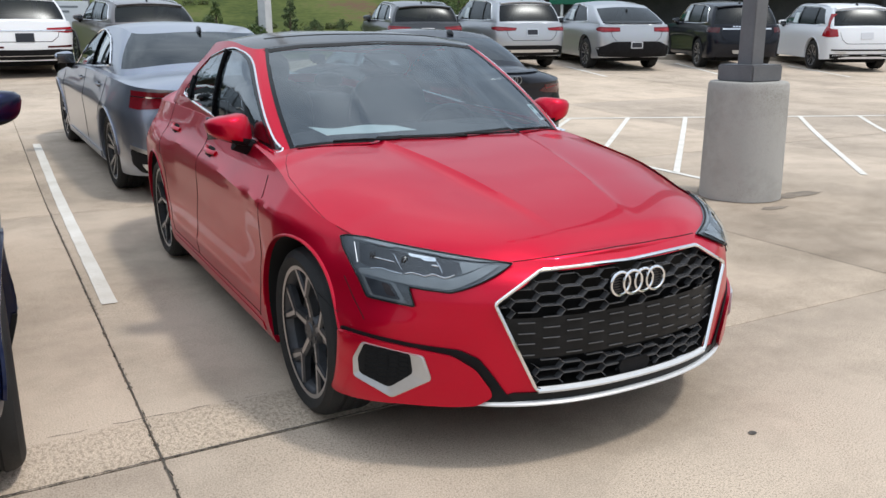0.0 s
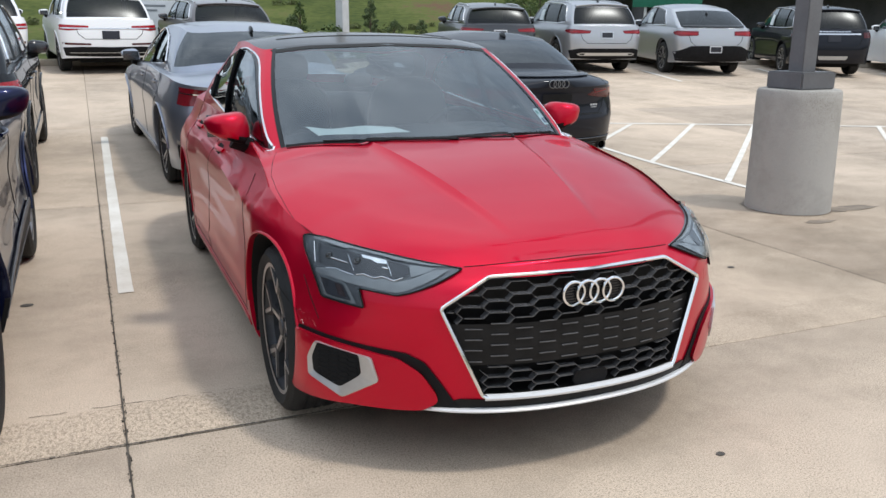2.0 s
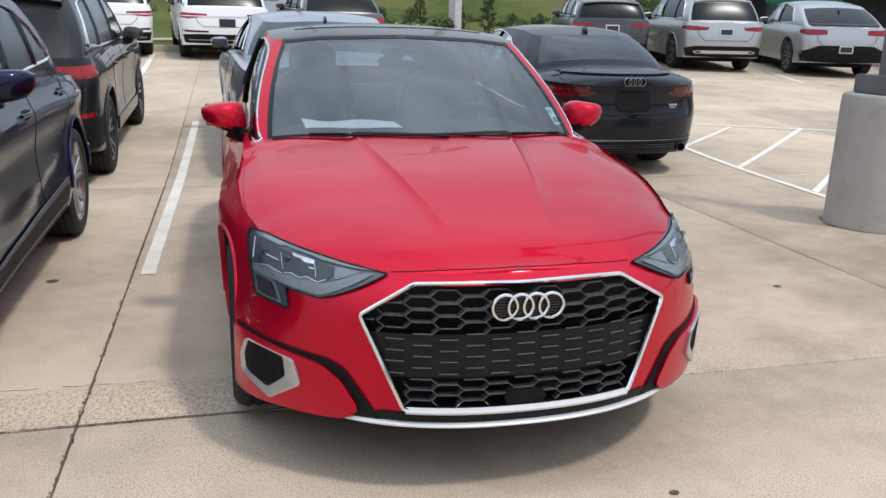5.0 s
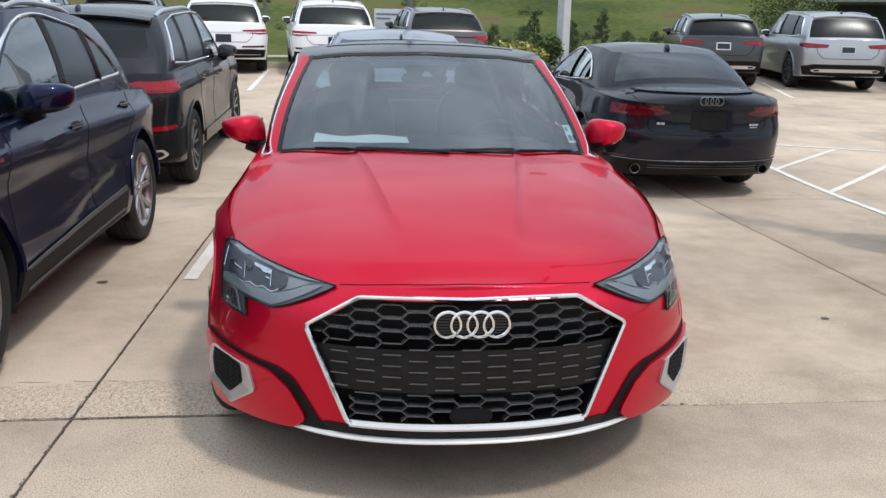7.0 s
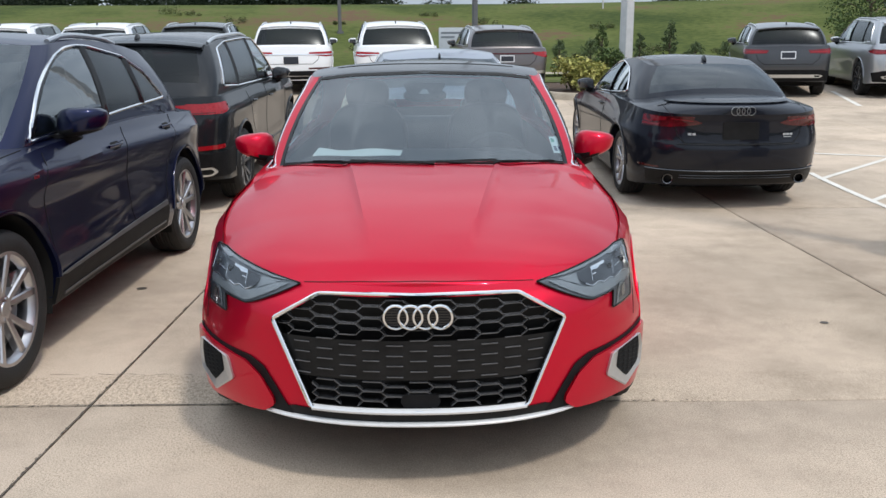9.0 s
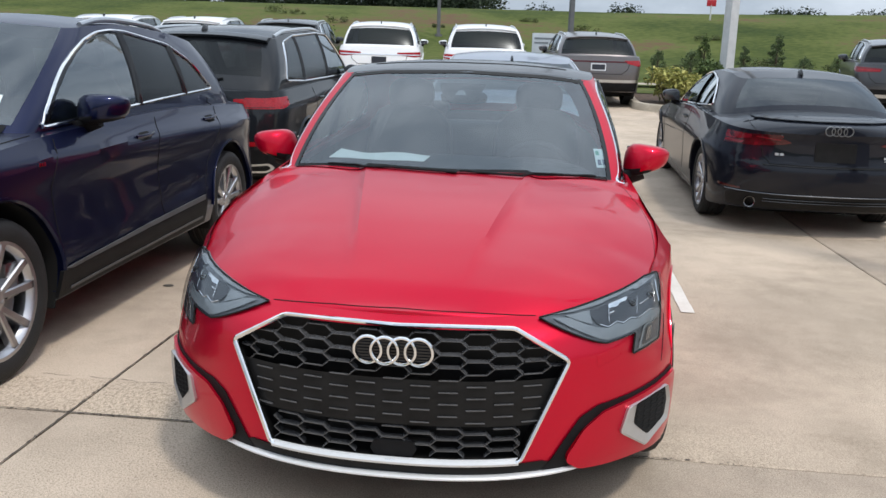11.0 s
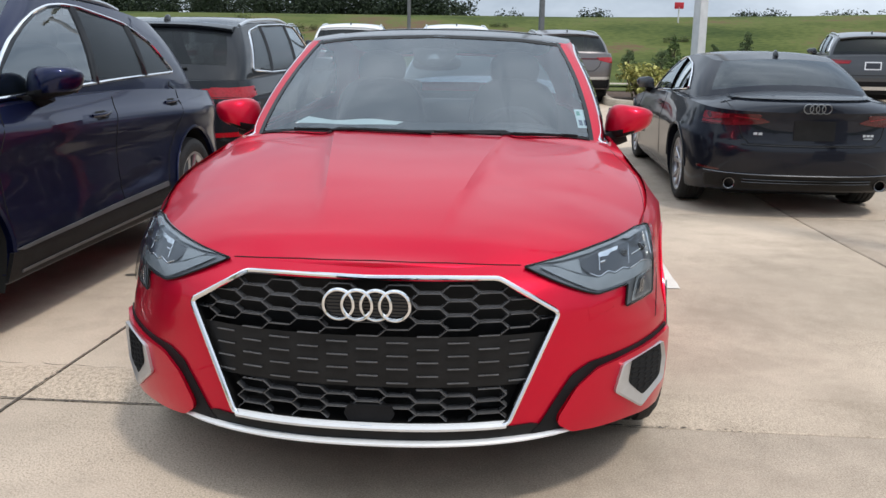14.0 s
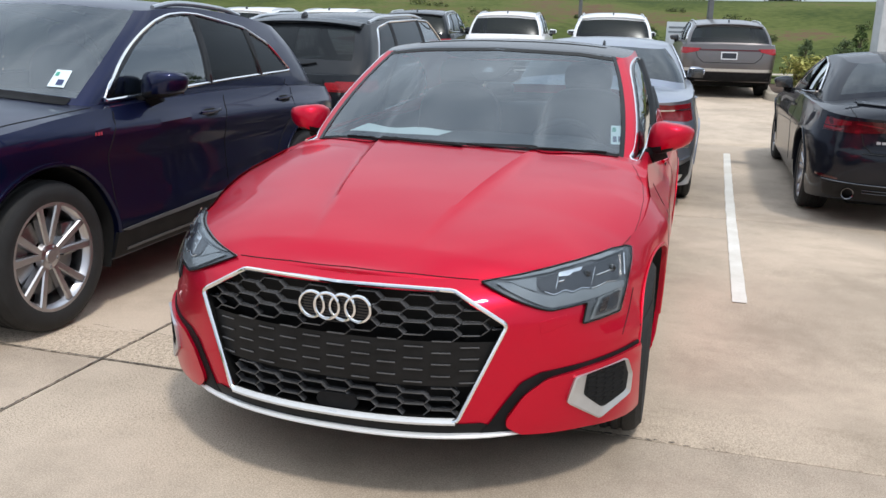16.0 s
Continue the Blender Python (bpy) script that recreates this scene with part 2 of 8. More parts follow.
def tube(bm, pts, r, sides=6, closed=False, flat=1.0):
    """Adds a tube along pts; flat squeezes it along its second normal."""
    pts = [Vector(p) for p in pts]
    n = len(pts)
    rings, ref = [], None
    for i, p in enumerate(pts):
        a, b = (pts[i - 1], pts[(i + 1) % n]) if closed else (pts[max(i - 1, 0)], pts[min(i + 1, n - 1)])
        d = (b - a).normalized()
        if ref is None:
            ref = d.orthogonal().normalized()
        ref = (ref - d * ref.dot(d)).normalized()
        o = d.cross(ref)
        rr = r[i] if isinstance(r, (list, tuple)) else r
        rings.append([bm.verts.new(p + (ref * math.cos(t) + o * math.sin(t) * flat) * rr) for t in [2 * math.pi * k / sides for k in range(sides)]])
    for i in range(n if closed else n - 1):
        a, b = rings[i], rings[(i + 1) % n]
        for k in range(sides):
            bm.faces.new((a[k], a[(k + 1) % sides], b[(k + 1) % sides], b[k]))
    if not closed:
        bm.faces.new(rings[0][::-1]), bm.faces.new(rings[-1])


def lathe(bm, prof, n=32, axis="x", mi=0):
    """Turns (radius, offset) pairs round an axis."""
    rings = []
    for r, o in prof:
        rings.append([bm.verts.new(Vector((o, r * math.cos(t), r * math.sin(t))) if axis == "x" else Vector((r * math.cos(t), r * math.sin(t), o))) for t in [2 * math.pi * k / n for k in range(n)]])
    for a, b in zip(rings, rings[1:]):
        for k in range(n):
            f = bm.faces.new((a[k], a[(k + 1) % n], b[(k + 1) % n], b[k]))
            f.material_index = mi
    return rings


def inside(p, poly):
    x, y, c = p[0], p[1], False
    for (x0, y0), (x1, y1) in zip(poly, poly[1:] + poly[:1]):
        if (y0 > y) != (y1 > y) and x < (x1 - x0) * (y - y0) / (y1 - y0) + x0:
            c = not c
    return c


def rounded(poly, r, n=3):
    """The polygon with rounded corners."""
    out = []
    for i, p in enumerate(poly):
        a, b, c = Vector(poly[i - 1]), Vector(p), Vector(poly[(i + 1) % len(poly)])
        k = min(r, (a - b).length * 0.45, (c - b).length * 0.45)
        s, e = b + (a - b).normalized() * k, b + (c - b).normalized() * k
        for j in range(n + 1):
            t = j / n
            out.append(tuple((1 - t) ** 2 * s + 2 * t * (1 - t) * b + t * t * e))
    return out


def grown(poly, d):
    """The polygon moved outwards by d (inwards if negative)."""
    area = sum(a[0] * b[1] - b[0] * a[1] for a, b in zip(poly, poly[1:] + poly[:1]))
    sg, out = (1 if area > 0 else -1), []
    for i, p in enumerate(poly):
        a, b, c = Vector(poly[i - 1]), Vector(p), Vector(poly[(i + 1) % len(poly)])
        u, v = (b - a).normalized(), (c - b).normalized()
        n1, n2 = Vector((u.y, -u.x)) * sg, Vector((v.y, -v.x)) * sg
        n = (n1 + n2)
        n = n / max(0.35, n.length_squared / 2)
        out.append(tuple(b + n * d))
    return out

# ==== cars: a shell from plan, shoulder and roof curves, with draped parts ====
from mathutils.bvhtree import BVHTree


def half_loop(W, y0, y1, F, B, nf, nr, k, step, bow=None):
    """Right half of a plan outline from the front centre to the rear centre: (x, y, front weight, rear weight).
    bow = (depth, r, e): a gently bowed front, then long corners r wide and r * e deep, in place of the superellipse."""
    out = []
    for i in range(k + 1):
        if bow:
            u, (d, r, e) = i / k, bow
            F = d * ((W - r) / W) ** 2 + r * e
            if u < 0.8:
                x = (W - r) * u / 0.8
                out.append((x, y0 + d * (x / W) ** 2, 1 - 0.8 * u ** 3, 0.0))
            else:
                q = math.pi / 2 * (u - 0.8) / 0.2
                out.append((W - r + r * math.sin(q), y0 + F - r * e * math.cos(q), 0.59 * math.cos(q), 0.0))
            continue
        a = math.pi / 2 * i / k
        c, s = math.cos(a) ** (2 / nf) if i < k else 0.0, math.sin(a) ** (2 / nf)
        out.append((W * s, y0 + F * (1 - c), c, 0.0))
    n = max(2, int((y1 - B - y0 - F) / step))
    for i in range(1, n):
        out.append((W, y0 + F + (y1 - B - y0 - F) * i / n, 0.0, 0.0))
    for i in range(k, -1, -1):
        a = math.pi / 2 * i / k
        c, s = math.cos(a) ** (2 / nr) if i < k else 0.0, math.sin(a) ** (2 / nr)
        out.append((W * s, y1 - B * (1 - c), 0.0, c))
    return out


def loop_grid(bm, rows, mirror=True):
    """Quads between rows of half-loop points (x >= 0), mirrored to a closed loop. Returns rows of verts."""
    made = []
    for r in rows:
        full = list(r) + [(-x, y, z) for x, y, z in r[-2:0:-1]]
        made.append([bm.verts.new(p) for p in full])
    faces = []
    for j, (a, b) in enumerate(zip(made, made[1:])):
        n = len(a)
        for i in range(n):
            faces.append((i, j, bm.faces.new((a[i], a[(i + 1) % n], b[(i + 1) % n], b[i]))))
    return made, faces


def fill_rows(bm, edge, height, ns, line=None):
    """A cap over a half-loop edge: rows across the car with height(x, y, edge z, s); columns gather along line(y)."""
    rows = []
    for x, y, z in edge:
        cols = [k * 2 / ns for k in range(ns // 2 + 1)]
        if line:
            u = min(line(y) / max(x, 1e-4), 0.6)
            w = min(0.014 / max(x, 1e-4), 0.1 * u)
            cols = [0, u * 0.3, u * 0.6, u * 0.85, u - w, u, u + w, u + 2.2 * w]
            cols += [cols[-1] + (1 - cols[-1]) * k / (ns // 2) for k in range(1, ns // 2 + 1)]
        cols = [-c for c in cols[:0:-1]] + cols
        rows.append([bm.verts.new((x * s, y, height(x * s, y, z, s))) for s in cols])
    ns = len(rows[0]) - 1
    for a, b in zip(rows, rows[1:]):
        for k in range(ns):
            bm.faces.new((a[k], a[k + 1], b[k + 1], b[k]))
    bmesh.ops.remove_doubles(bm, verts=bm.verts[:], dist=0.0006)


class Shell:
    """The curves of one car and its draped surfaces, in its own frame: front at y = 0, rear at y = L, x to its left as it is met head on."""

    def __init__(self, S, step=0.045, k=24, nv=18, ns=24):
        self.S = S
        fr, re, si = pchip(S["front"]), pchip(S["rear"]), pchip(S["side"])
        zb, zs, top, roof = pchip(S["bottom"]), pchip(S["shoulder"]), pchip(S["deck"]), pchip(S["roof"])
        W, L = S["W"], S["L"]
        loop = half_loop(W, 0, L, S["F"], S["B"], S["nf"], S["nr"], k, step)
        rows = []
        for j in range(nv + 1):
            v, r = j / nv, []
            for x, y, wf, wr in loop:
                z = zb(y) + (zs(y) - zb(y)) * v
                xx = x / W * (W - si(z))
                for yw in (S["yf"], S["yr"]):
                    g = math.exp(-((y - yw) / 0.42) ** 2) * math.exp(-((z - S["R"] * 1.5) / 0.3) ** 2)
                    xx += S.get("flare", 0.018) * g * (x / W) ** 4
                xx *= 1 + S.get("jaw", 0.0) * math.exp(-((y - 0.42) / 0.2) ** 2) * max(0.0, min(1.0, (0.56 - z) / 0.14))
                xx *= 1 - S.get("pinch", 0.0) * max(0.0, min(1.0, (1.05 - y) / 0.45)) * max(0.0, min(1.0, (z - 0.50) / 0.24)) * (x / W) ** 2
                if "carve" in S:
                    xx -= S["carve"](y, z) * (x / W) ** 6
                xx *= 1 - S.get("taper", 0.0) * max(0.0, (y - 0.62 * L) / (0.38 * L)) ** 2
                r.append((xx, y + wf * fr(z) - wr * re(z), z))
            rows.append(r)
        self.low = bmesh.new()
        _, self.lowf = loop_grid(self.low, rows)
        edge = rows[-1]
        self.deck = bmesh.new()
        fill_rows(self.deck, edge, lambda x, y, z, s: z + (max(top(y), z) - z) * (1 - abs(s) ** S.get("hoodp", 2.6)) + S["crease"](x, y) if "crease" in S else z + (max(top(y), z) - z) * (1 - abs(s) ** 2.6), ns, S.get("creaseline"))
        self.decktree = self.tree([self.deck])
        g = S["gh"]
        base = half_loop(g["w0"], g["yw0"], g["yb0"], g["D0"], g["E0"], g["n"], g["n"], k, step, g.get("bow0"))
        topl = half_loop(g["w1"], g["yw1"], g["yb1"], g["D1"], g["E1"], g["n"], g["n"], k, step, g.get("bow1"))
        # equal counts: resample the straight parts
        nb = len(base) - 2 * (k + 1)
        ys1 = (topl[k][1], g["yb1"] - g["E1"])
        st = [(g["w1"], ys1[0] + (ys1[1] - ys1[0]) * i / (nb + 1), 0, 0) for i in range(1, nb + 1)]
        topl = topl[:k + 1] + st + topl[-(k + 1):]
        P0, P1 = [], []
        for (x, y, *_), (u, w, *_) in zip(base, topl):
            P0.append(Vector((x, y, self.deck_z(x, y) - 0.012)))
            e = max(0.0, (w - g.get("yt", 2.4)) / (g["yb1"] - g.get("yt", 2.4)))
            P1.append(Vector((u * (1 - g.get("rt", 0.0) * e ** 1.6), w, roof(w) - S["crown"] * (u / g["w1"]) ** 2 - g.get("rd", 0.0) * e ** 1.6)))
        ng = S.get("ng", 12)
        grows = []
        for j in range(ng + 1):
            t, r = j / ng, []
            for i, (a, b) in enumerate(zip(P0, P1)):
                p = a.lerp(b, t)
                bu = 4 * t * (1 - t)
                wx = (base[i][0] / g["w0"]) ** 2
                p.x += bu * g.get("bx", 0.025) * wx * (1 if a.x > 0 else 0)
                p.y += bu * (-g.get("bf", 0.02) * base[i][2] + g.get("br", 0.02) * base[i][3])
                p.z += bu * (g.get("bf", 0.02) * base[i][2] + g.get("br", 0.02) * base[i][3])
                r.append(tuple(p))
            grows.append(r)
        self.green = bmesh.new()
        _, self.greenf = loop_grid(self.green, grows)
        self.cap = bmesh.new()
        fill_rows(self.cap, grows[-1], lambda x, y, z, s: z + (roof(y) - z) * (1 - abs(s) ** 2.4), ns)
        self.base, self.nloop, self.ng, self.grows = base, len(grows[0]), ng, grows
        self.tree_all = self.tree([self.low, self.deck, self.green, self.cap])

    def tree(self, bms):
        vs, fs = [], []
        for b in bms:
            b.verts.index_update()
            o = len(vs)
            vs += [v.co.copy() for v in b.verts]
            fs += [[v.index + o for v in f.verts] for f in b.faces]
        return BVHTree.FromPolygons(vs, fs)

    def deck_z(self, x, y):
        h = self.decktree.ray_cast(Vector((x, y, 4)), Vector((0, 0, -1)))
        if h[0] is None:
            h = self.decktree.find_nearest(Vector((x, y, 1)))
        return h[0].z

    AX = {"front": (lambda a, b: (a, -2, b), (0, 1, 0)), "rear": (lambda a, b: (a, 9, b), (0, -1, 0)), "left": (lambda a, b: (3, a, b), (-1, 0, 0)),
          "right": (lambda a, b: (-3, a, b), (1, 0, 0)), "top": (lambda a, b: (a, b, 4), (0, 0, -1))}

    def put(self, axis, a, b, lift=0.0):
        f, d = self.AX[axis]
        o, d = Vector(f(a, b)), Vector(d)
        h = self.tree_all.ray_cast(o, d)
        if axis in ("front", "rear"):
            # past the corner of the car the point slides inward until it meets the end, not the flank
            past = lambda p: p is None or (axis == "rear" and abs(a) > 0.6 and b < 1.15 and p.y < self.S["L"] - 0.40)
            for q in range(1, 70):
                if not past(h[0]):
                    break
                h = self.tree_all.ray_cast(Vector((a * (1 - 0.004 * q), o.y, b)), d)
        if h[0] is None:
            t = self.S["L"]
            h = self.tree_all.find_nearest(o + d * (2.1 if axis == "front" else 9 - t + 0.1 if axis == "rear" else 2.2))
            p, n = h[0], -d
            p = Vector((a, p.y, b)) if axis in ("front", "rear") else Vector((p.x, a, b)) if axis in ("left", "right") else Vector((a, b, p.z))
        else:
            p, n = h[0], h[1]
            if n.dot(d) > 0:
                n = -n
        return p + (n * 0.7 - d * 0.3).normalized() * lift

    def drape(self, outline, axis, lift=0.004, depth=0.012, cell=0.045):
        """A panel with this outline laid on the car, with turned-in edges."""
        bm = bmesh.new()
        f = bm.faces.new([bm.verts.new((p[0], p[1], 0)) for p in outline])
        bmesh.ops.triangulate(bm, faces=[f])
        xs, ys = [p[0] for p in outline], [p[1] for p in outline]
        for lo, hi, no in ((min(xs), max(xs), (1, 0, 0)), (min(ys), max(ys), (0, 1, 0))):
            n = max(1, int((hi - lo) / cell))
            for i in range(1, n):
                c = lo + (hi - lo) * i / n
                bmesh.ops.bisect_plane(bm, geom=bm.verts[:] + bm.edges[:] + bm.faces[:], plane_co=(c * no[0], c * no[1], 0), plane_no=no)
        bmesh.ops.remove_doubles(bm, verts=bm.verts[:], dist=0.0005)
        bmesh.ops.dissolve_degenerate(bm, edges=bm.edges[:], dist=0.0004)
        for v in bm.verts:
            v.co = self.put(axis, v.co.x, v.co.y, lift)
        if depth:
            d = Vector(self.AX[axis][1]) * depth
            rim = [e for e in bm.edges if len(e.link_faces) == 1]
            out = bmesh.ops.extrude_edge_only(bm, edges=rim)
            for v in out["geom"]:
                if isinstance(v, bmesh.types.BMVert):
                    v.co += d
        return bm

    def line(self, pts, axis, lift=0.0, step=0.03, closed=False):
        """Points along a polyline laid on the car."""
        out = []
        seq = list(pts) + ([pts[0]] if closed else [])
        for a, b in zip(seq, seq[1:]):
            n = max(1, int(math.dist(a, b) / step))
            out += [self.put(axis, a[0] + (b[0] - a[0]) * i / n, a[1] + (b[1] - a[1]) * i / n, lift) for i in range(n)]
        if not closed:
            out.append(self.put(axis, *seq[-1], lift))
        return out


def cut_arches(bm, S, H):
    """Round wheel openings with turned-in lips."""
    for yw in (S["yf"], S["yr"]):
        zc, Ra = S["R"] + S.get("archup", 0.01), S["R"] + S.get("archgap", 0.045)
        gone, edge = [], set()
        for f in bm.faces:
            c = f.calc_center_median()
            if abs(c.x) > 0.55 * S["W"] and math.hypot(c.y - yw, c.z - zc) < Ra and abs(c.y - yw) < Ra:
                gone.append(f)
        gs = set(gone)
        for f in gone:
            for v in f.verts:
                if any(g not in gs for g in v.link_faces):
                    edge.add(v)
        bmesh.ops.delete(bm, geom=gone, context="FACES")
        for v in edge:
            d = Vector((v.co.y - yw, v.co.z - zc))
            if d.length > 1e-4:
                d = d.normalized() * Ra
                v.co.y, v.co.z = yw + d.x, zc + d.y
                if v.co.z > S["under"] + 0.14:
                    v.co.x = H.put("left" if v.co.x > 0 else "right", v.co.y, v.co.z).x
        rim = [e for e in bm.edges if len(e.link_faces) == 1 and e.verts[0] in edge and e.verts[1] in edge]
        out = bmesh.ops.extrude_edge_only(bm, edges=rim)
        for v in out["geom"]:
            if isinstance(v, bmesh.types.BMVert):
                v.co.x -= math.copysign(S.get("lip", 0.07), v.co.x)


def cut_hole(bm, poly, H):
    """An opening of this outline through the nose."""
    gone = [f for f in bm.faces if f.calc_center_median().y < 0.7 and inside((f.calc_center_median().x, f.calc_center_median().z), poly)]
    gs = set(gone)
    edge = [v for v in {v for f in gone for v in f.verts} if any(g not in gs for g in v.link_faces)]
    bmesh.ops.delete(bm, geom=gone, context="FACES")
    spots = {}
    for v in edge:
        best = None
        for a, b in zip(poly, poly[1:] + poly[:1]):
            a, b, p = Vector(a), Vector(b), Vector((v.co.x, v.co.z))
            t = max(0, min(1, (p - a).dot(b - a) / (b - a).length_squared))
            q = a + (b - a) * t
            d = (p - q).length
            if best is None or d < best[0]:
                best = (d, q)
        spots[v] = best[1]
    for c in poly:
        v = min(edge, key=lambda e: (Vector((e.co.x, e.co.z)) - Vector(c)).length)
        spots[v] = Vector(c)
    for v, q in spots.items():
        v.co = H.put("front", q.x, q.y, 0.0)


WHEELS = {}


def blade(bm, a0, r0, w0, a1, r1, w1, x0, x1, t, face=0.8):
    """A tapered spoke from (angle, radius) to (angle, radius), x the outer face."""
    p, q = Vector((r0 * math.cos(a0), r0 * math.sin(a0))), Vector((r1 * math.cos(a1), r1 * math.sin(a1)))
    n = (q - p).normalized()
    o = Vector((-n.y, n.x))
    vs = []
    for c, w, x in ((p, w0, x0), (q, w1, x1)):
        for s, dx, k in ((-1, -t, 1.0), (-1, -0.007, 1.0), (-1, 0, face), (1, 0, face), (1, -0.007, 1.0), (1, -t, 1.0)):
            e = c + o * (w / 2 * s * k)
            vs.append(bm.verts.new((x + dx, e.x, e.y)))
    for i in range(6):
        f = bm.faces.new((vs[i], vs[(i + 1) % 6], vs[6 + (i + 1) % 6], vs[6 + i]))
        f.material_index = 1 if i == 2 else 0
    bm.faces.new(vs[:6]), bm.faces.new(vs[6:][::-1])


def wheel_meshes(style, R, rr, wide):
    """Tyre, rim and disc meshes, the outer face towards +x."""
    key = (style, R, rr)
    if key in WHEELS:
        return WHEELS[key]
    h = wide / 2
    ty = bmesh.new()
    prof = [(rr - 0.006, h - 0.035), (rr + 0.004, h - 0.012), (rr + 0.02, h - 0.004), ((R + rr) / 2, h), (R - 0.03, h - 0.006), (R - 0.012, h - 0.018), (R - 0.002, h - 0.04)]
    for g in (0.5, 0.0, -0.5):
        prof += [(R, g * h * 0.7 + 0.012), (R - 0.007, g * h * 0.7 + 0.006), (R - 0.007, g * h * 0.7 - 0.004), (R, g * h * 0.7 - 0.01)]
    prof += [(R - 0.002, -h + 0.04), (R - 0.012, -h + 0.018), ((R + rr) / 2, -h), (rr - 0.006, -h + 0.035)]
    lathe(ty, prof, 56)
    ri = bmesh.new()
    lathe(ri, [(rr - 0.03, -h + 0.03), (rr - 0.028, h - 0.05), (rr - 0.016, h - 0.03), (rr - 0.004, h - 0.02), (rr + 0.003, h - 0.014)], 56)
    lathe(ri, [(rr + 0.003, h - 0.014), (rr - 0.012, h - 0.016)], 56, mi=1)
    xo = h - 0.022
    lathe(ri, [(0.001, xo - 0.012), (0.030, xo - 0.012), (0.034, xo - 0.018), (0.062, xo - 0.022), (0.072, xo - 0.045)], 28)
    for k in range(5):
        a = 2 * math.pi * k / 5 + 0.31
        if style == "y":
            blade(ri, a, 0.045, 0.05, a + 0.05, rr * 0.62, 0.040, xo - 0.022, xo - 0.004, 0.035, 0.42)
            blade(ri, a + 0.05, rr * 0.55, 0.034, a + 0.36, rr - 0.01, 0.030, xo - 0.004, xo, 0.03, 0.5)
            blade(ri, a + 0.05, rr * 0.55, 0.034, a - 0.20, rr - 0.01, 0.056, xo - 0.004, xo, 0.03, 0.36)
        elif style == "ten":
            blade(ri, a - 0.12, 0.05, 0.030, a - 0.25, rr - 0.01, 0.042, xo - 0.022, xo, 0.04, 0.7)
            blade(ri, a + 0.12, 0.05, 0.030, a + 0.25, rr - 0.01, 0.042, xo - 0.022, xo, 0.04, 0.7)
        else:
            blade(ri, a - 0.15, 0.055, 0.028, a - 0.24, rr - 0.01, 0.045, xo - 0.022, xo, 0.04)
            blade(ri, a + 0.15, 0.055, 0.028, a + 0.24, rr - 0.01, 0.045, xo - 0.022, xo, 0.04)
        b = a + math.pi / 5
        t = bmesh.new()
        lathe(t, [(0.001, 0.0), (0.009, 0.0), (0.009, -0.02)], 8)
        merge(ri, t, Matrix.Translation((xo - 0.016, 0.05 * math.cos(b), 0.05 * math.sin(b))))
    di = bmesh.new()
    lathe(di, [(0.08, h - 0.075), (rr * 0.72, h - 0.078), (rr * 0.72, h - 0.1), (0.08, h - 0.1)], 40)
    box(di, (h - 0.075, rr * 0.55, 0.06), (0.05, 0.09, 0.16), 0.012)
    lathe(di, [(rr * 0.9, h - 0.14), (0.02, h - 0.15)], 24, mi=1)
    out = []
    for nm, b, ms in (("tyre", ty, [M["rubber"]]), ("rim", ri, [M["rimdark"], M["rim"]] if style in ("y", "five") else [M["rim"], M["rim"]]), ("brake_disc", di, [M["disc"], M["void"]])):
        o = part(nm, b, ms, None, angle=30)
        out.append(o.data)
        bpy.data.objects.remove(o)
    WHEELS[key] = out
    return out


def wheels(root, S, style):
    ty, ri, di = wheel_meshes(style, S["R"], S.get("rr", 0.232), S.get("tw", 0.225))
    for side in (1, -1):
        for y in (S["yf"], S["yr"]):
            w = new("wheel", ty)
            w.parent = root
            w.matrix_basis = pose(side * (S["W"] - S.get("tuck", 0.02) - S.get("tw", 0.225) / 2), y, S["R"], 0, 0, 0 if side > 0 else 180)
            tagged(w, "black rubber tyre")
            r = new("rim", ri)
            r.parent = w
            d = new("brake_disc", di)
            d.parent = w


def superblob(c, r, e=2.6, n=20):
    """A rounded box."""
    bm = bmesh.new()
    bmesh.ops.create_uvsphere(bm, u_segments=n, v_segments=n * 2 // 3, radius=1)
    for v in bm.verts:
        p = v.co
        k = (abs(p.x) ** e + abs(p.y) ** e + abs(p.z) ** e) ** (-1 / e)
        v.co = Vector((p.x * k * r[0] + c[0], p.y * k * r[1] + c[1], p.z * k * r[2] + c[2]))
    return bm


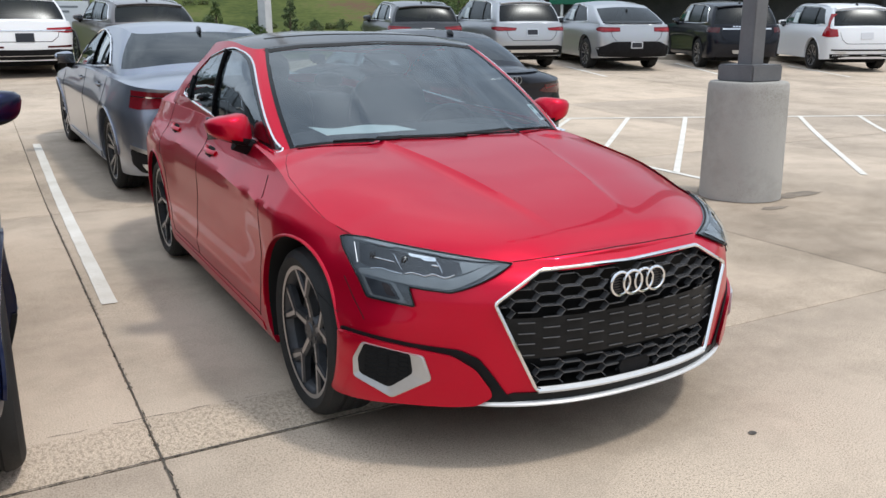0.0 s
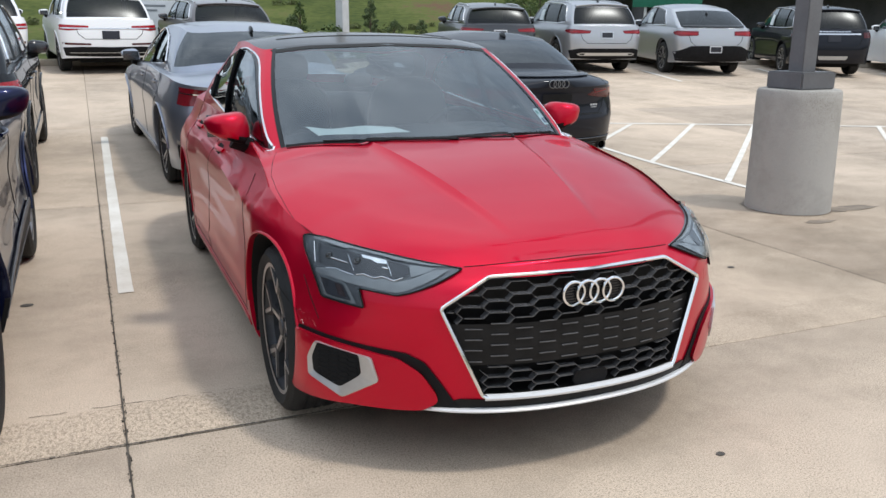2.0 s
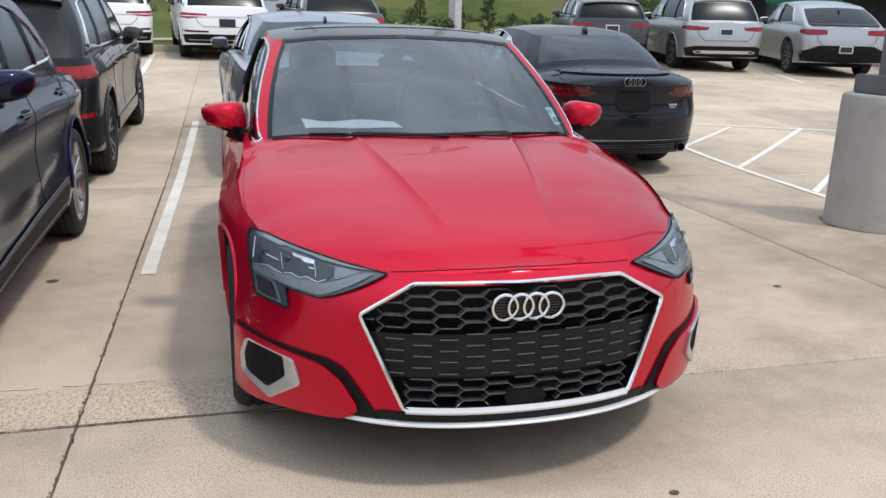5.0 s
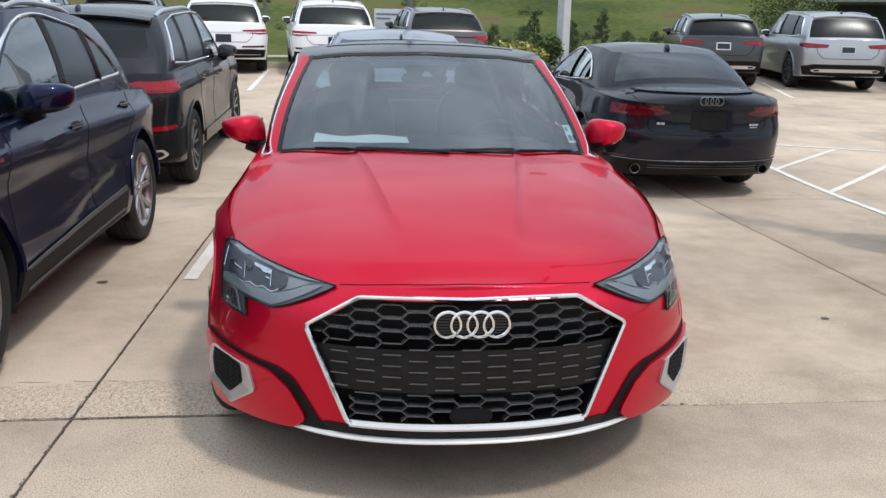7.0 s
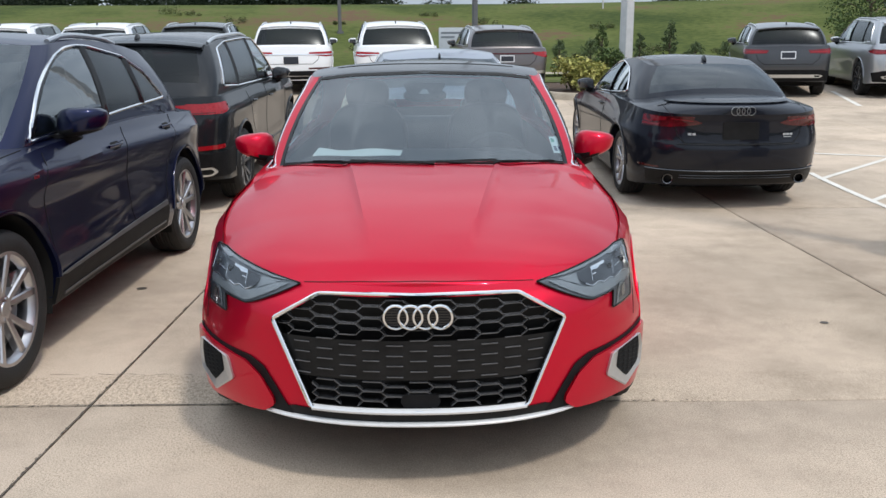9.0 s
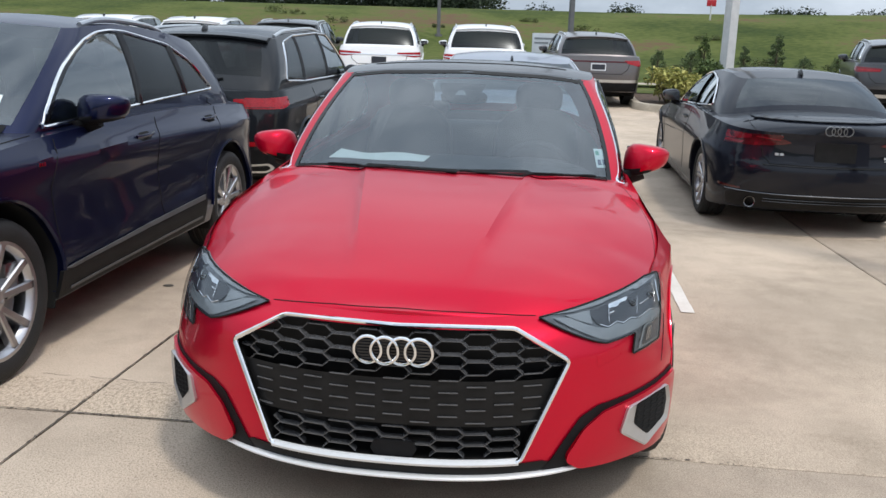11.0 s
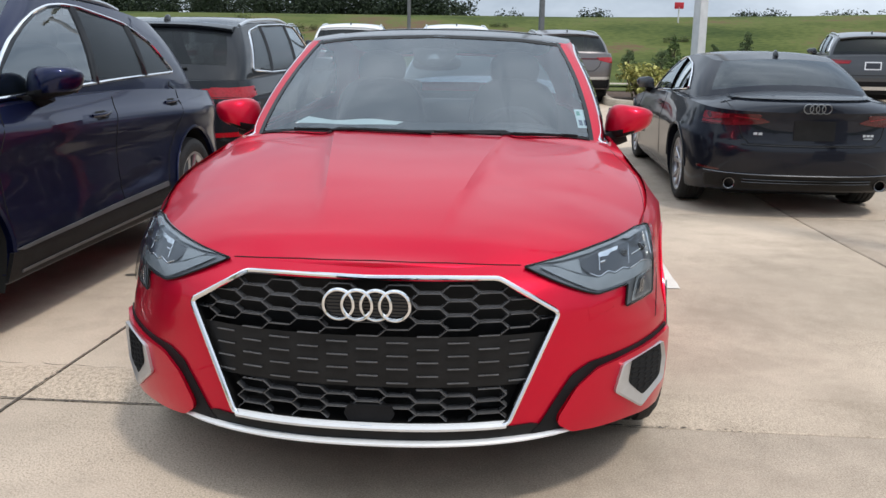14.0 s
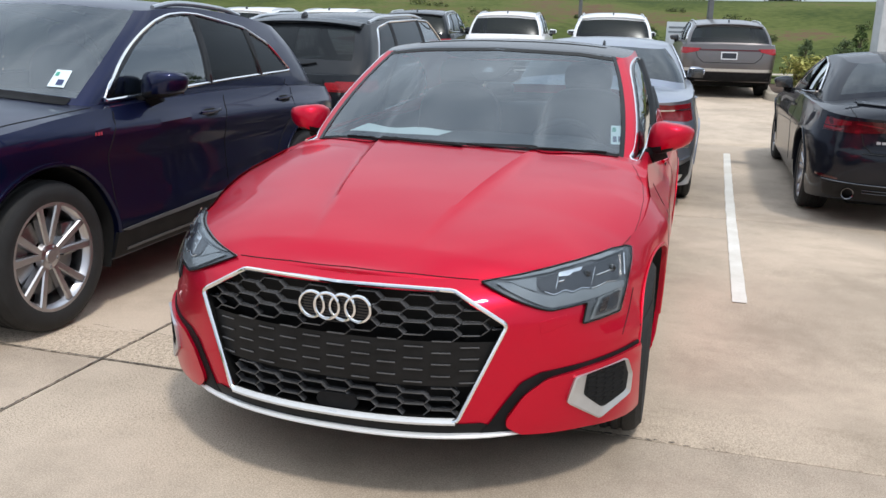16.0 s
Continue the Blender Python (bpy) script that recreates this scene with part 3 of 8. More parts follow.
def mirrors(root, S, pm, dx=0.0):
    """A pair of door mirrors: painted cap, black foot and glass."""
    x, y, z = S["mirror"]
    for s in (1, -1):
        a, b = S.get("mirror_size", (0.105, 0.078))
        bm = superblob((0, 0, 0), (a, 0.07, b), 3.4)
        for v in bm.verts:
            e = v.co.x / a
            v.co.z = v.co.z * (1 - S.get("mirror_taper", 0.36) * e) + 0.010 * e
            if v.co.z < 0:
                v.co.z *= 0.86
            v.co.x += 0.25 * v.co.z * (1 if e > 0 else 0.4)
            v.co.y += 0.05 * e ** 2
            v.co = Vector((v.co.x * s, v.co.y, v.co.z)) + Vector((s * x, y, z))
        for f in bm.faces:
            if f.calc_center_median().z < z - 0.036:
                f.material_index = 1
        cap = part("door_mirror", bm, [pm, M["plastic"]], root)
        bm = bmesh.new()
        tube(bm, [(s * (x - 0.02), y + 0.01, z - 0.05), (s * (x - 0.09), y + 0.01, z - 0.085), (s * (x - 0.17), y + 0.02, z - 0.10)], [0.032, 0.028, 0.03], 8, flat=1.6)
        part("mirror_foot", bm, M["plastic"], cap, "black plastic mirror foot")
        bm = bmesh.new()
        box(bm, (s * x, y + 0.095, z + 0.004), (0.165, 0.008, 0.10), 0.003)
        part("mirror_glass", bm, M["darkchrome"], cap, "silver mirror glass")


def build_car(name, S, m, label, category, pm, group="", style="five", roofm=None, lod=1.0):
    """The shell, glass, wheels, arches and mirrors of one car; the rest is draped on afterwards. Returns (root, Shell)."""
    root = empty(name, m, label, category, group)
    H = Shell(S, 0.045 / lod, int(24 * lod), int(18 * lod), int(24 * lod / 2) * 2)
    g = S["gh"]
    k = int(24 * lod)
    # cabin floor of the deck is dark trim, the rest paint
    base = [(x, y) for x, y, *_ in H.base] + [(-x, y) for x, y, *_ in H.base[-2:0:-1]]
    base = grown(base, -0.03)
    drop = []
    for f in H.deck.faces:
        c = f.calc_center_median()
        if inside((c.x, c.y), base):
            drop.append(f)
    bmesh.ops.delete(H.deck, geom=drop, context="FACES")
    cut_arches(H.low, S, H)
    for poly in S.get("holes", ()):
        cut_hole(H.low, poly, H)
    body = bmesh.new()
    merge(body, H.low, Matrix()), merge(body, H.deck, Matrix())
    # windows in the greenhouse
    i0 = S["pillar"][0] * k
    i1 = S["pillar"][1] * k
    n, tot = H.nloop, 2 * (H.nloop - 1)
    front, rear, out = [], [], []
    for i, j, f in H.greenf:
        a = i if i < n - 1 else tot - 1 - i
        g0, g1 = S.get("wsg", (1, H.ng - 1))
        r0, r1 = S.get("rwg", (2, H.ng - 1))
        c = f.calc_center_median()
        if a < i0 and g0 <= j < g1:
            front.append(f)
        elif a >= n - 1 - i1 and r0 <= j < r1:
            rear.append(f)
        elif any(inside((c.y, c.z), grown(w, -0.012)) for w, *_ in S["windows"]) and abs(c.x) > 0.3 and i0 <= a < n - 1 - i1:
            out.append(f)
    for nm, fs, gm in (("windscreen", front, M["windscreen"]), ("rear_window", rear, S["rearglass"])):
        if fs:
            bm = bmesh.new()
            vs = {v: bm.verts.new(v.co) for v in {u for f in fs for u in f.verts}}
            for f in fs:
                bm.faces.new([vs[v] for v in f.verts])
            part(nm, bm, gm, root, "tinted window glass", out=(0, S["L"] / 2, 0.3))
    bmesh.ops.delete(H.green, geom=front + rear + out, context="FACES")
    gb = bmesh.new()
    merge(gb, H.green, Matrix())
    rims = grown(S["dlo"], -0.004)
    for f in gb.faces:
        c = f.calc_center_median()
        if abs(c.x) > 0.3 and inside((c.y, c.z), rims):
            f.material_index = 1
    part("pillar_frame", gb, [pm, M["gloss"]], root)
    part("body", body, pm, root, angle=28)
    part("roof", H.cap, roofm or pm, root, S.get("rooflabel", ""))
    H.low = H.deck = H.green = H.cap = None
    # dark cabin tub under the glass
    tub = bmesh.new()
    zf = S["tub"]
    pts = grown(base, -0.02)
    bot, tp = [tub.verts.new((x, y, zf)) for x, y in pts], [tub.verts.new((x, y, H.deck_z(x, y) - 0.02)) for x, y in pts]
    tub.faces.new(bot)
    for i in range(len(pts)):
        tub.faces.new((bot[i], bot[(i + 1) % len(pts)], tp[(i + 1) % len(pts)], tp[i]))
    part("cabin_trim", tub, M["dash"], root, "dark cabin lining")
    # side glass with bright surrounds
    for s, ax in ((1, "left"), (-1, "right")):
        for w, gm in S["windows"]:
            part("side_window", H.drape(w, ax, 0.003, 0.0, 0.06), gm, root, "tinted side window", out=(0, S["L"] / 2, 0.3))
        bm = bmesh.new()
        rim = H.line(rounded(S["dlo"], 0.05), ax, S.get("dlolift", 0.006), 0.05, closed=True)
        rim = [p + Vector((s * S.get("dloout", 0.0) * max(0.0, min(1.0, (p.y - 2.05) / 0.3)), 0, 0)) for p in rim]
        tube(bm, rim, S.get("dlor", 0.009), 6, closed=True)
        part("window_trim", bm, M[S.get("dlom", "chrome")], root, "bright window surround")
        for y in S.get("posts", ()):
            bm = bmesh.new()
            tube(bm, H.line([y[0], y[1]], ax, 0.004), S.get("postr", 0.022), 6, flat=0.35)
            part("window_post", bm, M["gloss"], root, "gloss black window post")
    # wheel housings
    for s in (1, -1):
        for y in (S["yf"], S["yr"]):
            bm = bmesh.new()
            Ra, z, ax = S["R"] + S.get("archgap", 0.045), S["R"] + S.get("archup", 0.01), "left" if s > 0 else "right"
            arc = [(y + Ra * math.cos(t), z + Ra * math.sin(t)) for t in [math.pi * (-0.12 + 1.24 * q / 20) for q in range(21)]]
            edge = [s * (abs(H.put(ax, u, max(w, S["under"] + 0.14)).x) - S.get("lip", 0.07) + 0.004) for u, w in arc]
            ra = [[bm.verts.new((x, u, w)) for x, (u, w) in zip(xs, arc)] for xs in (edge, [s * (S["W"] - 0.42)] * 21)]
            for q in range(20):
                bm.faces.new((ra[0][q], ra[0][q + 1], ra[1][q + 1], ra[1][q]))
            bm.faces.new(ra[1])
            part("wheel_housing", bm, M["void"], root, "black wheel housing")
    # underbody
    bm = bmesh.new()
    box(bm, (0, S["L"] / 2, S["under"] + 0.08), (S["W"] * 1.2, S["L"] - 1.1, 0.14), 0.03)
    part("underbody", bm, M["void"], root, "black underbody")
    wheels(root, S, style)
    mirrors(root, S, pm)
    return root, H


def scuttle(root, H, S, g=1.0, back=0.03):
    """Black panel between bonnet and windscreen, and the dark foot of the glass."""
    k = max(i for i, b in enumerate(H.base) if b[2] > 0 and i <= S["pillar"][0] * (len([q for q in H.base if q[2] > 0])))
    half = []
    for i in range(k + 1):
        a, b = Vector(H.grows[0][i]), Vector(H.grows[1][i])
        f = a + Vector((0.0, -back * (1 - 0.5 * i / max(1, k)), 0))
        f.z = H.deck_z(f.x, f.y) + 0.004
        m = a.lerp(b, 0.2 * g)
        half.append([f, m + Vector((0, -0.012, 0.004)), a.lerp(b, 0.5 * g) + Vector((0, -0.004, 0.004)), a.lerp(b, 0.9 * g) + Vector((0, -0.004, 0.004))])
    full = [[Vector((-p.x, p.y, p.z)) for p in r] for r in reversed(half[1:])] + half
    bm = bmesh.new()
    rows = [[bm.verts.new(p) for p in r] for r in full]
    for a, b in zip(rows, rows[1:]):
        for q in range(3):
            bm.faces.new((a[q], a[q + 1], b[q + 1], b[q]))
    part("scuttle", bm, M["plastic"], root, "black windscreen scuttle", out=(0, S["L"] / 2, 0.2))


def both(root, H, name, outline, axis, material, lift=0.004, depth=0.012, label="", cell=0.045):
    """A draped part on both sides of the car's middle."""
    out = []
    for s in (1, -1):
        o = [(p[0] * s, p[1]) for p in outline] if axis in ("front", "rear", "top") else outline
        ax = axis if axis in ("front", "rear", "top") else ("left" if s > 0 else "right")
        out.append(part(name, H.drape(o, ax, lift, depth, cell), material, root, label))
    return out


def seam(root, H, pts, axis, r=0.0035, name="shut_line", material=None, mirror=True, label="dark panel gap", lift=0.0):
    for s in ((1, -1) if mirror else (1,)):
        bm = bmesh.new()
        o = [(p[0] * s, p[1]) for p in pts] if axis in ("front", "rear", "top") else pts
        ax = axis if axis in ("front", "rear", "top") else ("left" if s > 0 else "right")
        tube(bm, H.line(o, ax, lift, 0.03), r, 5)
        part(name, bm, material or M["void"], root, label)


def sym(poly):
    """A polygon given for x >= 0, from top centre down to bottom centre, mirrored."""
    return [tuple(p) for p in poly] + [(-x, z) for x, z in reversed(poly) if x > 1e-6]

# ==== ground ====
def gz(x, y):
    """Height of the paved ground: level, then a gentle rise."""
    s = 0.045
    return 0.0 if y < 5 else s * (y - 5) ** 2 / 4 if y < 7 else s * (y - 6) if y < 22 else s * 16


def hill(x, y):
    """Height of the grass behind the paving: a shallow swale and then a long embankment."""
    b = gz(x, 19) - 0.05
    d = y - 21 + 0.25 * max(0, x - 6)
    if d <= 0:
        return b
    t = min(1, max(0, (d - 9) / 42))
    return b + 0.02 * min(d, 9) + 4.9 * t * t * (3 - 2 * t) + 0.35 * noise.noise(Vector((x * 0.03, y * 0.05, 3)))


def grid_sheet(xs, ys, h):
    bm = bmesh.new()
    rows = [[bm.verts.new((x, y, h(x, y))) for x in xs] for y in ys]
    for a, b in zip(rows, rows[1:]):
        for i in range(len(xs) - 1):
            bm.faces.new((a[i], a[i + 1], b[i + 1], b[i]))
    return bm


def grass_mat():
    m = mat("rough summer grass", (0.105, 0.135, 0.036), 0.9, bump=0.8, bscale=9, coords="Object")
    n, l = m.node_tree.nodes, m.node_tree.links
    b = n["Principled BSDF"]
    tx = n.new("ShaderNodeTexCoord")
    a, d, s = n.new("ShaderNodeTexNoise"), n.new("ShaderNodeTexNoise"), n.new("ShaderNodeMath")
    a.inputs["Scale"].default_value, a.inputs["Detail"].default_value = 0.12, 8
    d.inputs["Scale"].default_value, d.inputs["Detail"].default_value = 2.5, 6
    l.new(tx.outputs["Object"], a.inputs["Vector"]), l.new(tx.outputs["Object"], d.inputs["Vector"])
    s.operation, s.inputs[1].default_value = "MULTIPLY_ADD", 0.45
    l.new(d.outputs["Fac"], s.inputs[0]), l.new(a.outputs["Fac"], s.inputs[2])
    r = n.new("ShaderNodeValToRGB")
    e = r.color_ramp.elements
    e[0].position, e[0].color = 0.54, (0.032, 0.050, 0.013, 1)
    e[1].position, e[1].color = 0.92, (0.125, 0.075, 0.048, 1)
    x = r.color_ramp.elements.new(0.68)
    x.color = (0.066, 0.084, 0.021, 1)
    y = r.color_ramp.elements.new(0.80)
    y.color = (0.098, 0.115, 0.033, 1)
    l.new(s.outputs[0], r.inputs["Fac"]), l.new(r.outputs["Color"], b.inputs["Base Color"])
    b.inputs["Specular IOR Level"].default_value = 0.08
    return m


def concrete_mat(name, base, dark, band=False, grain=0.9):
    """Broom-finished, rain-stained concrete; each slab a little different."""
    m = bpy.data.materials.new(name)
    m.use_nodes = True
    n, l = m.node_tree.nodes, m.node_tree.links
    b = n["Principled BSDF"]
    b.inputs["Roughness"].default_value = 0.85
    b.inputs["Specular IOR Level"].default_value = 0.25
    geo = n.new("ShaderNodeNewGeometry")

    def tex(scale, detail, rough=0.55, stretch=None):
        t = n.new("ShaderNodeTexNoise")
        t.inputs["Scale"].default_value, t.inputs["Detail"].default_value, t.inputs["Roughness"].default_value = scale, detail, rough
        if stretch:
            q = n.new("ShaderNodeMapping")
            q.inputs["Scale"].default_value = stretch
            l.new(geo.outputs["Position"], q.inputs["Vector"]), l.new(q.outputs["Vector"], t.inputs["Vector"])
        else:
            l.new(geo.outputs["Position"], t.inputs["Vector"])
        return t.outputs["Fac"]

    def ramp(src, p0, c0, p1, c1):
        r = n.new("ShaderNodeValToRGB")
        e = r.color_ramp.elements
        e[0].position, e[0].color, e[1].position, e[1].color = p0, (*c0, 1), p1, (*c1, 1)
        l.new(src, r.inputs["Fac"])
        return r.outputs["Color"]

    def mul(a, c, fac=1.0, mode="MULTIPLY"):
        x = n.new("ShaderNodeMix")
        x.data_type, x.blend_type = "RGBA", mode
        if isinstance(fac, float):
            x.inputs[0].default_value = fac
        else:
            l.new(fac, x.inputs[0])
        l.new(a, x.inputs[6]), l.new(c, x.inputs[7])
        return x.outputs[2]

    col = ramp(tex(0.55, 8), 0.34, dark, 0.60, base)
    stain = ramp(tex(1.6, 9, 0.7), 0.36, (0.62, 0.615, 0.60), 0.55, (1, 1, 1))
    col = mul(col, stain, 0.55)
    streak = ramp(tex(1.0, 6, 0.6, (0.25, 3.0, 1)), 0.40, (0.86, 0.85, 0.84), 0.62, (1, 1, 1))
    col = mul(col, streak, 0.18)
    sand = ramp(tex(190, 4), 0.30, (0.64, 0.62, 0.60), 0.66, (1.16, 1.16, 1.15))
    col = mul(col, sand, grain)
    # worn areas where the sand shows as small pits
    pits = ramp(tex(95, 6, 0.78), 0.38, (0.48, 0.46, 0.44), 0.49, (1.06, 1.06, 1.05))
    col = mul(col, pits, ramp(tex(0.9, 5), 0.47, (0, 0, 0), 0.63, (0.8, 0.8, 0.8)))
    oi = n.new("ShaderNodeObjectInfo")
    tone = ramp(oi.outputs["Random"], 0, (0.90, 0.90, 0.90), 1, (1.05, 1.04, 1.02))
    col = mul(col, tone)
    if band:
        # worn strip of exposed sand beside the cross joint
        sep = n.new("ShaderNodeSeparateXYZ")
        l.new(geo.outputs["Position"], sep.inputs["Vector"])
        w = n.new("ShaderNodeMath")
        w.operation, w.inputs[1].default_value = "MULTIPLY_ADD", 0.10
        l.new(tex(5, 4), w.inputs[0]), l.new(sep.outputs["Y"], w.inputs[2])
        fac = ramp(w.outputs[0], 0.0, (0, 0, 0), 1, (0, 0, 0))
        r = fac.node.color_ramp
        mp = n.new("ShaderNodeMapRange")
        mp.inputs["From Min"].default_value, mp.inputs["From Max"].default_value = 0.6, 1.4
        l.new(w.outputs[0], mp.inputs["Value"]), l.new(mp.outputs["Result"], fac.node.inputs["Fac"])
        r.elements[0].position, r.elements[1].position = 0.26, 0.70
        for p, c in ((0.28, 1), (0.68, 1)):
            r.elements.new(p).color = (c, c, c, 1)
        grit = ramp(tex(70, 7, 0.82, (1, 0.55, 1)), 0.41, (0.40, 0.38, 0.36), 0.53, (1.06, 1.06, 1.05))
        soft = n.new("ShaderNodeMath")
        soft.operation = "MULTIPLY"
        side = n.new("ShaderNodeMapRange")
        side.inputs["From Min"].default_value, side.inputs["From Max"].default_value = -0.4, 1.2
        side.inputs["To Min"].default_value, side.inputs["To Max"].default_value = 0.68, 0.25
        l.new(sep.outputs["X"], side.inputs["Value"]), l.new(side.outputs["Result"], soft.inputs[1])
        l.new(fac, soft.inputs[0])
        col = mul(col, grit, soft.outputs[0])
        # grime washed out round the lamp footing
        off, ln, rag, near = n.new("ShaderNodeVectorMath"), n.new("ShaderNodeVectorMath"), n.new("ShaderNodeMath"), n.new("ShaderNodeMapRange")
        off.operation, off.inputs[1].default_value = "SUBTRACT", (3.3, 2.0, 0)
        l.new(geo.outputs["Position"], off.inputs[0])
        ln.operation = "LENGTH"
        l.new(off.outputs["Vector"], ln.inputs[0])
        rag.operation, rag.inputs[1].default_value = "MULTIPLY_ADD", 3.2
        l.new(tex(0.9, 6, 0.6), rag.inputs[0]), l.new(ln.outputs["Value"], rag.inputs[2])
        near.inputs["From Min"].default_value, near.inputs["From Max"].default_value = 2.2, 4.6
        near.inputs["To Min"].default_value, near.inputs["To Max"].default_value = 1.0, 0.0
        l.new(rag.outputs[0], near.inputs["Value"])
        grime = ramp(tex(2.4, 7, 0.6), 0.3, (0.60, 0.585, 0.56), 0.7, (0.86, 0.855, 0.84))
        col = mul(col, grime, near.outputs["Result"])
    l.new(col, b.inputs["Base Color"])
    u = n.new("ShaderNodeBump")
    u.inputs["Strength"].default_value, u.inputs["Distance"].default_value = 0.5, 0.005
    l.new(tex(140, 6, 0.7), u.inputs["Height"]), l.new(u.outputs["Normal"], b.inputs["Normal"])
    return m


M["grass"] = grass_mat()
M["concrete"] = concrete_mat("worn tan concrete", (0.605, 0.50, 0.402), (0.475, 0.394, 0.316), True)
M["column"] = concrete_mat("grey cast concrete", (0.44, 0.425, 0.40), (0.37, 0.355, 0.33), grain=0.35)
M["kerb"] = concrete_mat("kerb concrete", (0.50, 0.44, 0.36), (0.38, 0.34, 0.29))
M["joint"] = mat("dark joint filler", (0.085, 0.073, 0.060), 0.95, bump=0.5, bscale=80, vary=0.4, vscale=3)
M["line"] = mat("worn white line paint", (0.76, 0.735, 0.68), 0.7, bump=0.2, bscale=120, alt=(0.60, 0.56, 0.49), vscale=3.5, detail=9)

xs = [-700, -300, -160] + [-110 + 5.5 * i for i in range(41)] + [160, 300, 700]
ys = [-700, -200, -60, -30, -14, 0, 10, 18, 20.5] + [22 + 2.5 * i for i in range(26)] + [110, 160, 300, 700, 1500]
ground = part("ground", grid_sheet(xs, ys, lambda x, y: hill(x, y) if y > 21 else gz(x, y) - (0.35 if -40 < x < 45 else 0.1)), M["grass"])
tagged(ground, "rough green grass on a long embankment", "ground", kind="structure")

JX, JY, SX, SY = -1.41, 0.765, 4.22, 4.50
pave = part("pavement", grid_sheet([-27, 36], [-13, 0, 4.5, 5, 5.5, 6, 6.5, 7, 12, 19.3], lambda x, y: gz(x, y) - 0.022), M["joint"])
tagged(pave, "tan concrete parking lot with dark joints", "pavement", kind="structure")


def outline_strip(bm, pts, w, lift):
    """A flat painted stripe along pts, on the ground."""
    for (x0, y0), (x1, y1) in zip(pts, pts[1:]):
        d = Vector((x1 - x0, y1 - y0))
        n = max(1, int(d.length / 0.12))
        o = Vector((-d.y, d.x)).normalized() * w / 2
        prev = None
        for i in range(n + 1):
            c = Vector((x0, y0)) + d * i / n
            j = [0.005 * noise.noise(Vector((c.x * 9, c.y * 9, k))) for k in (1, 5)]
            row = [bm.verts.new((c.x + o.x * k + e, c.y + o.y * k + (0.6 * e if 0 < i < n else 2.5 * e), gz(0, c.y + o.y * k) + lift)) for k, e in zip((1, -1), j)]
            if prev:
                bm.faces.new((prev[0], prev[1], row[1], row[0]))
            prev = row


def stripe(pts, w=0.10, label="white painted parking line on concrete"):
    bm = bmesh.new()
    outline_strip(bm, pts, w, 0.0055)
    return tagged(part("parking_line", bm, M["line"], smooth=False), label, "road marking", "parking lines", "structure")


stripe([(-1.325, 2.64), (-1.262, 8.98)], 0.082)
stripe([(1.325, 2.70), (1.45, 9.05)], 0.080)
stripe([(-3.98, 2.62), (-3.98, 8.95)], 0.095)
stripe([(5.0, 8.62), (14.5, 5.4)], 0.075, "white edge line of a hatched zone")
stripe([(4.46, 7.2), (4.26, 3.55)], 0.075, "white edge line of a hatched zone")
for a, b in (((4.40, 6.81), (5.95, 8.22)), ((4.38, 5.58), (6.94, 8.03)), ((4.33, 4.28), (7.82, 7.72)), ((5.82, 3.23), (9.67, 7.10)), ((7.4, 3.4), (10.65, 6.76)), ((9.0, 2.6), (12.2, 6.2))):
    stripe([a, b], 0.066, "white diagonal hatch line on concrete")
for a, b in (((11.8, 16.1), (11.0, 13.5)), ((15.6, 16.1), (14.0, 12.8)), ((9.4, 17.5), (8.5, 14.3)), ((18.2, 14.4), (16.8, 11.4)), ((-2.5, 18.8), (-2.4, 14.2)), ((0.25, 18.6), (0.3, 13.9)), ((-5.2, 18.8), (-5.2, 14.2))):
    stripe([a, b])


# chipped edges along the joints that the camera passes
rng = random.Random(29)
bm = bmesh.new()
for _ in range(520):
    if rng.random() < 0.6:
        x, y, along = JX + rng.choice((-1, 1)) * rng.uniform(0.003, 0.009), rng.uniform(-1.2, 5.5), 1
    else:
        x, y, along = rng.uniform(-3.5, 1.2), JY + rng.choice((-1, 1)) * rng.uniform(0.003, 0.009), 0
    a, b = rng.uniform(0.005, 0.022), rng.uniform(0.0015, 0.0045)
    turns = [2 * math.pi * q / 7 for q in range(7)]
    pts = [(a * rng.uniform(0.6, 1.0) * math.cos(q), b * rng.uniform(0.6, 1.0) * math.sin(q)) for q in turns]
    pts = [(x + v, y + u) if along else (x + u, y - v) for u, v in pts]
    bm.faces.new([bm.verts.new((u, v, gz(u, v) + 0.0022)) for u, v in (pts if not along else pts[::-1])])
tagged(part("joint_chips", bm, M["joint"], pave, "dark chipped edges of the joints"), kind="stuff")

# hairline crack along the back of the worn strip
rng = random.Random(17)
bm = bmesh.new()
run = [(-2.6 + 0.045 * i, 1.125 - 0.028 * max(0.0, (i - 24) / 20) + rng.uniform(-0.006, 0.006)) for i in range(52)]
for (x0, y0), (x1, y1) in zip(run, run[1:]):
    w0, w1 = rng.uniform(0.0004, 0.0024), rng.uniform(0.0004, 0.0024)
    if rng.random() < 0.35:
        continue
    bm.faces.new([bm.verts.new((x, y, gz(x, y) + 0.0025)) for x, y in ((x0, y0 - w0), (x1, y1 - w1), (x1, y1 + w1), (x0, y0 + w0))])
part("crack", bm, M["joint"], pave, "dark hairline crack")


# ==== the red sedan ====
def hood_crease(x, y):
    """Two power lines and a raised middle on the bonnet."""
    if y > 1.4:
        return 0.0
    u = abs(x) - crease_line(y)
    fade = max(0.0, min(1.0, (y - 0.24) / 0.40)) * max(0.0, min(1.0, (1.36 - y) / 0.08))
    return fade * (0.009 - (0.020 * (1 - math.exp(-u / 0.020)) if u > 0 else -0.012 * u))


def crease_line(y):
    return 0.125 + 0.165 * min(max(y, 0.25), 1.35)


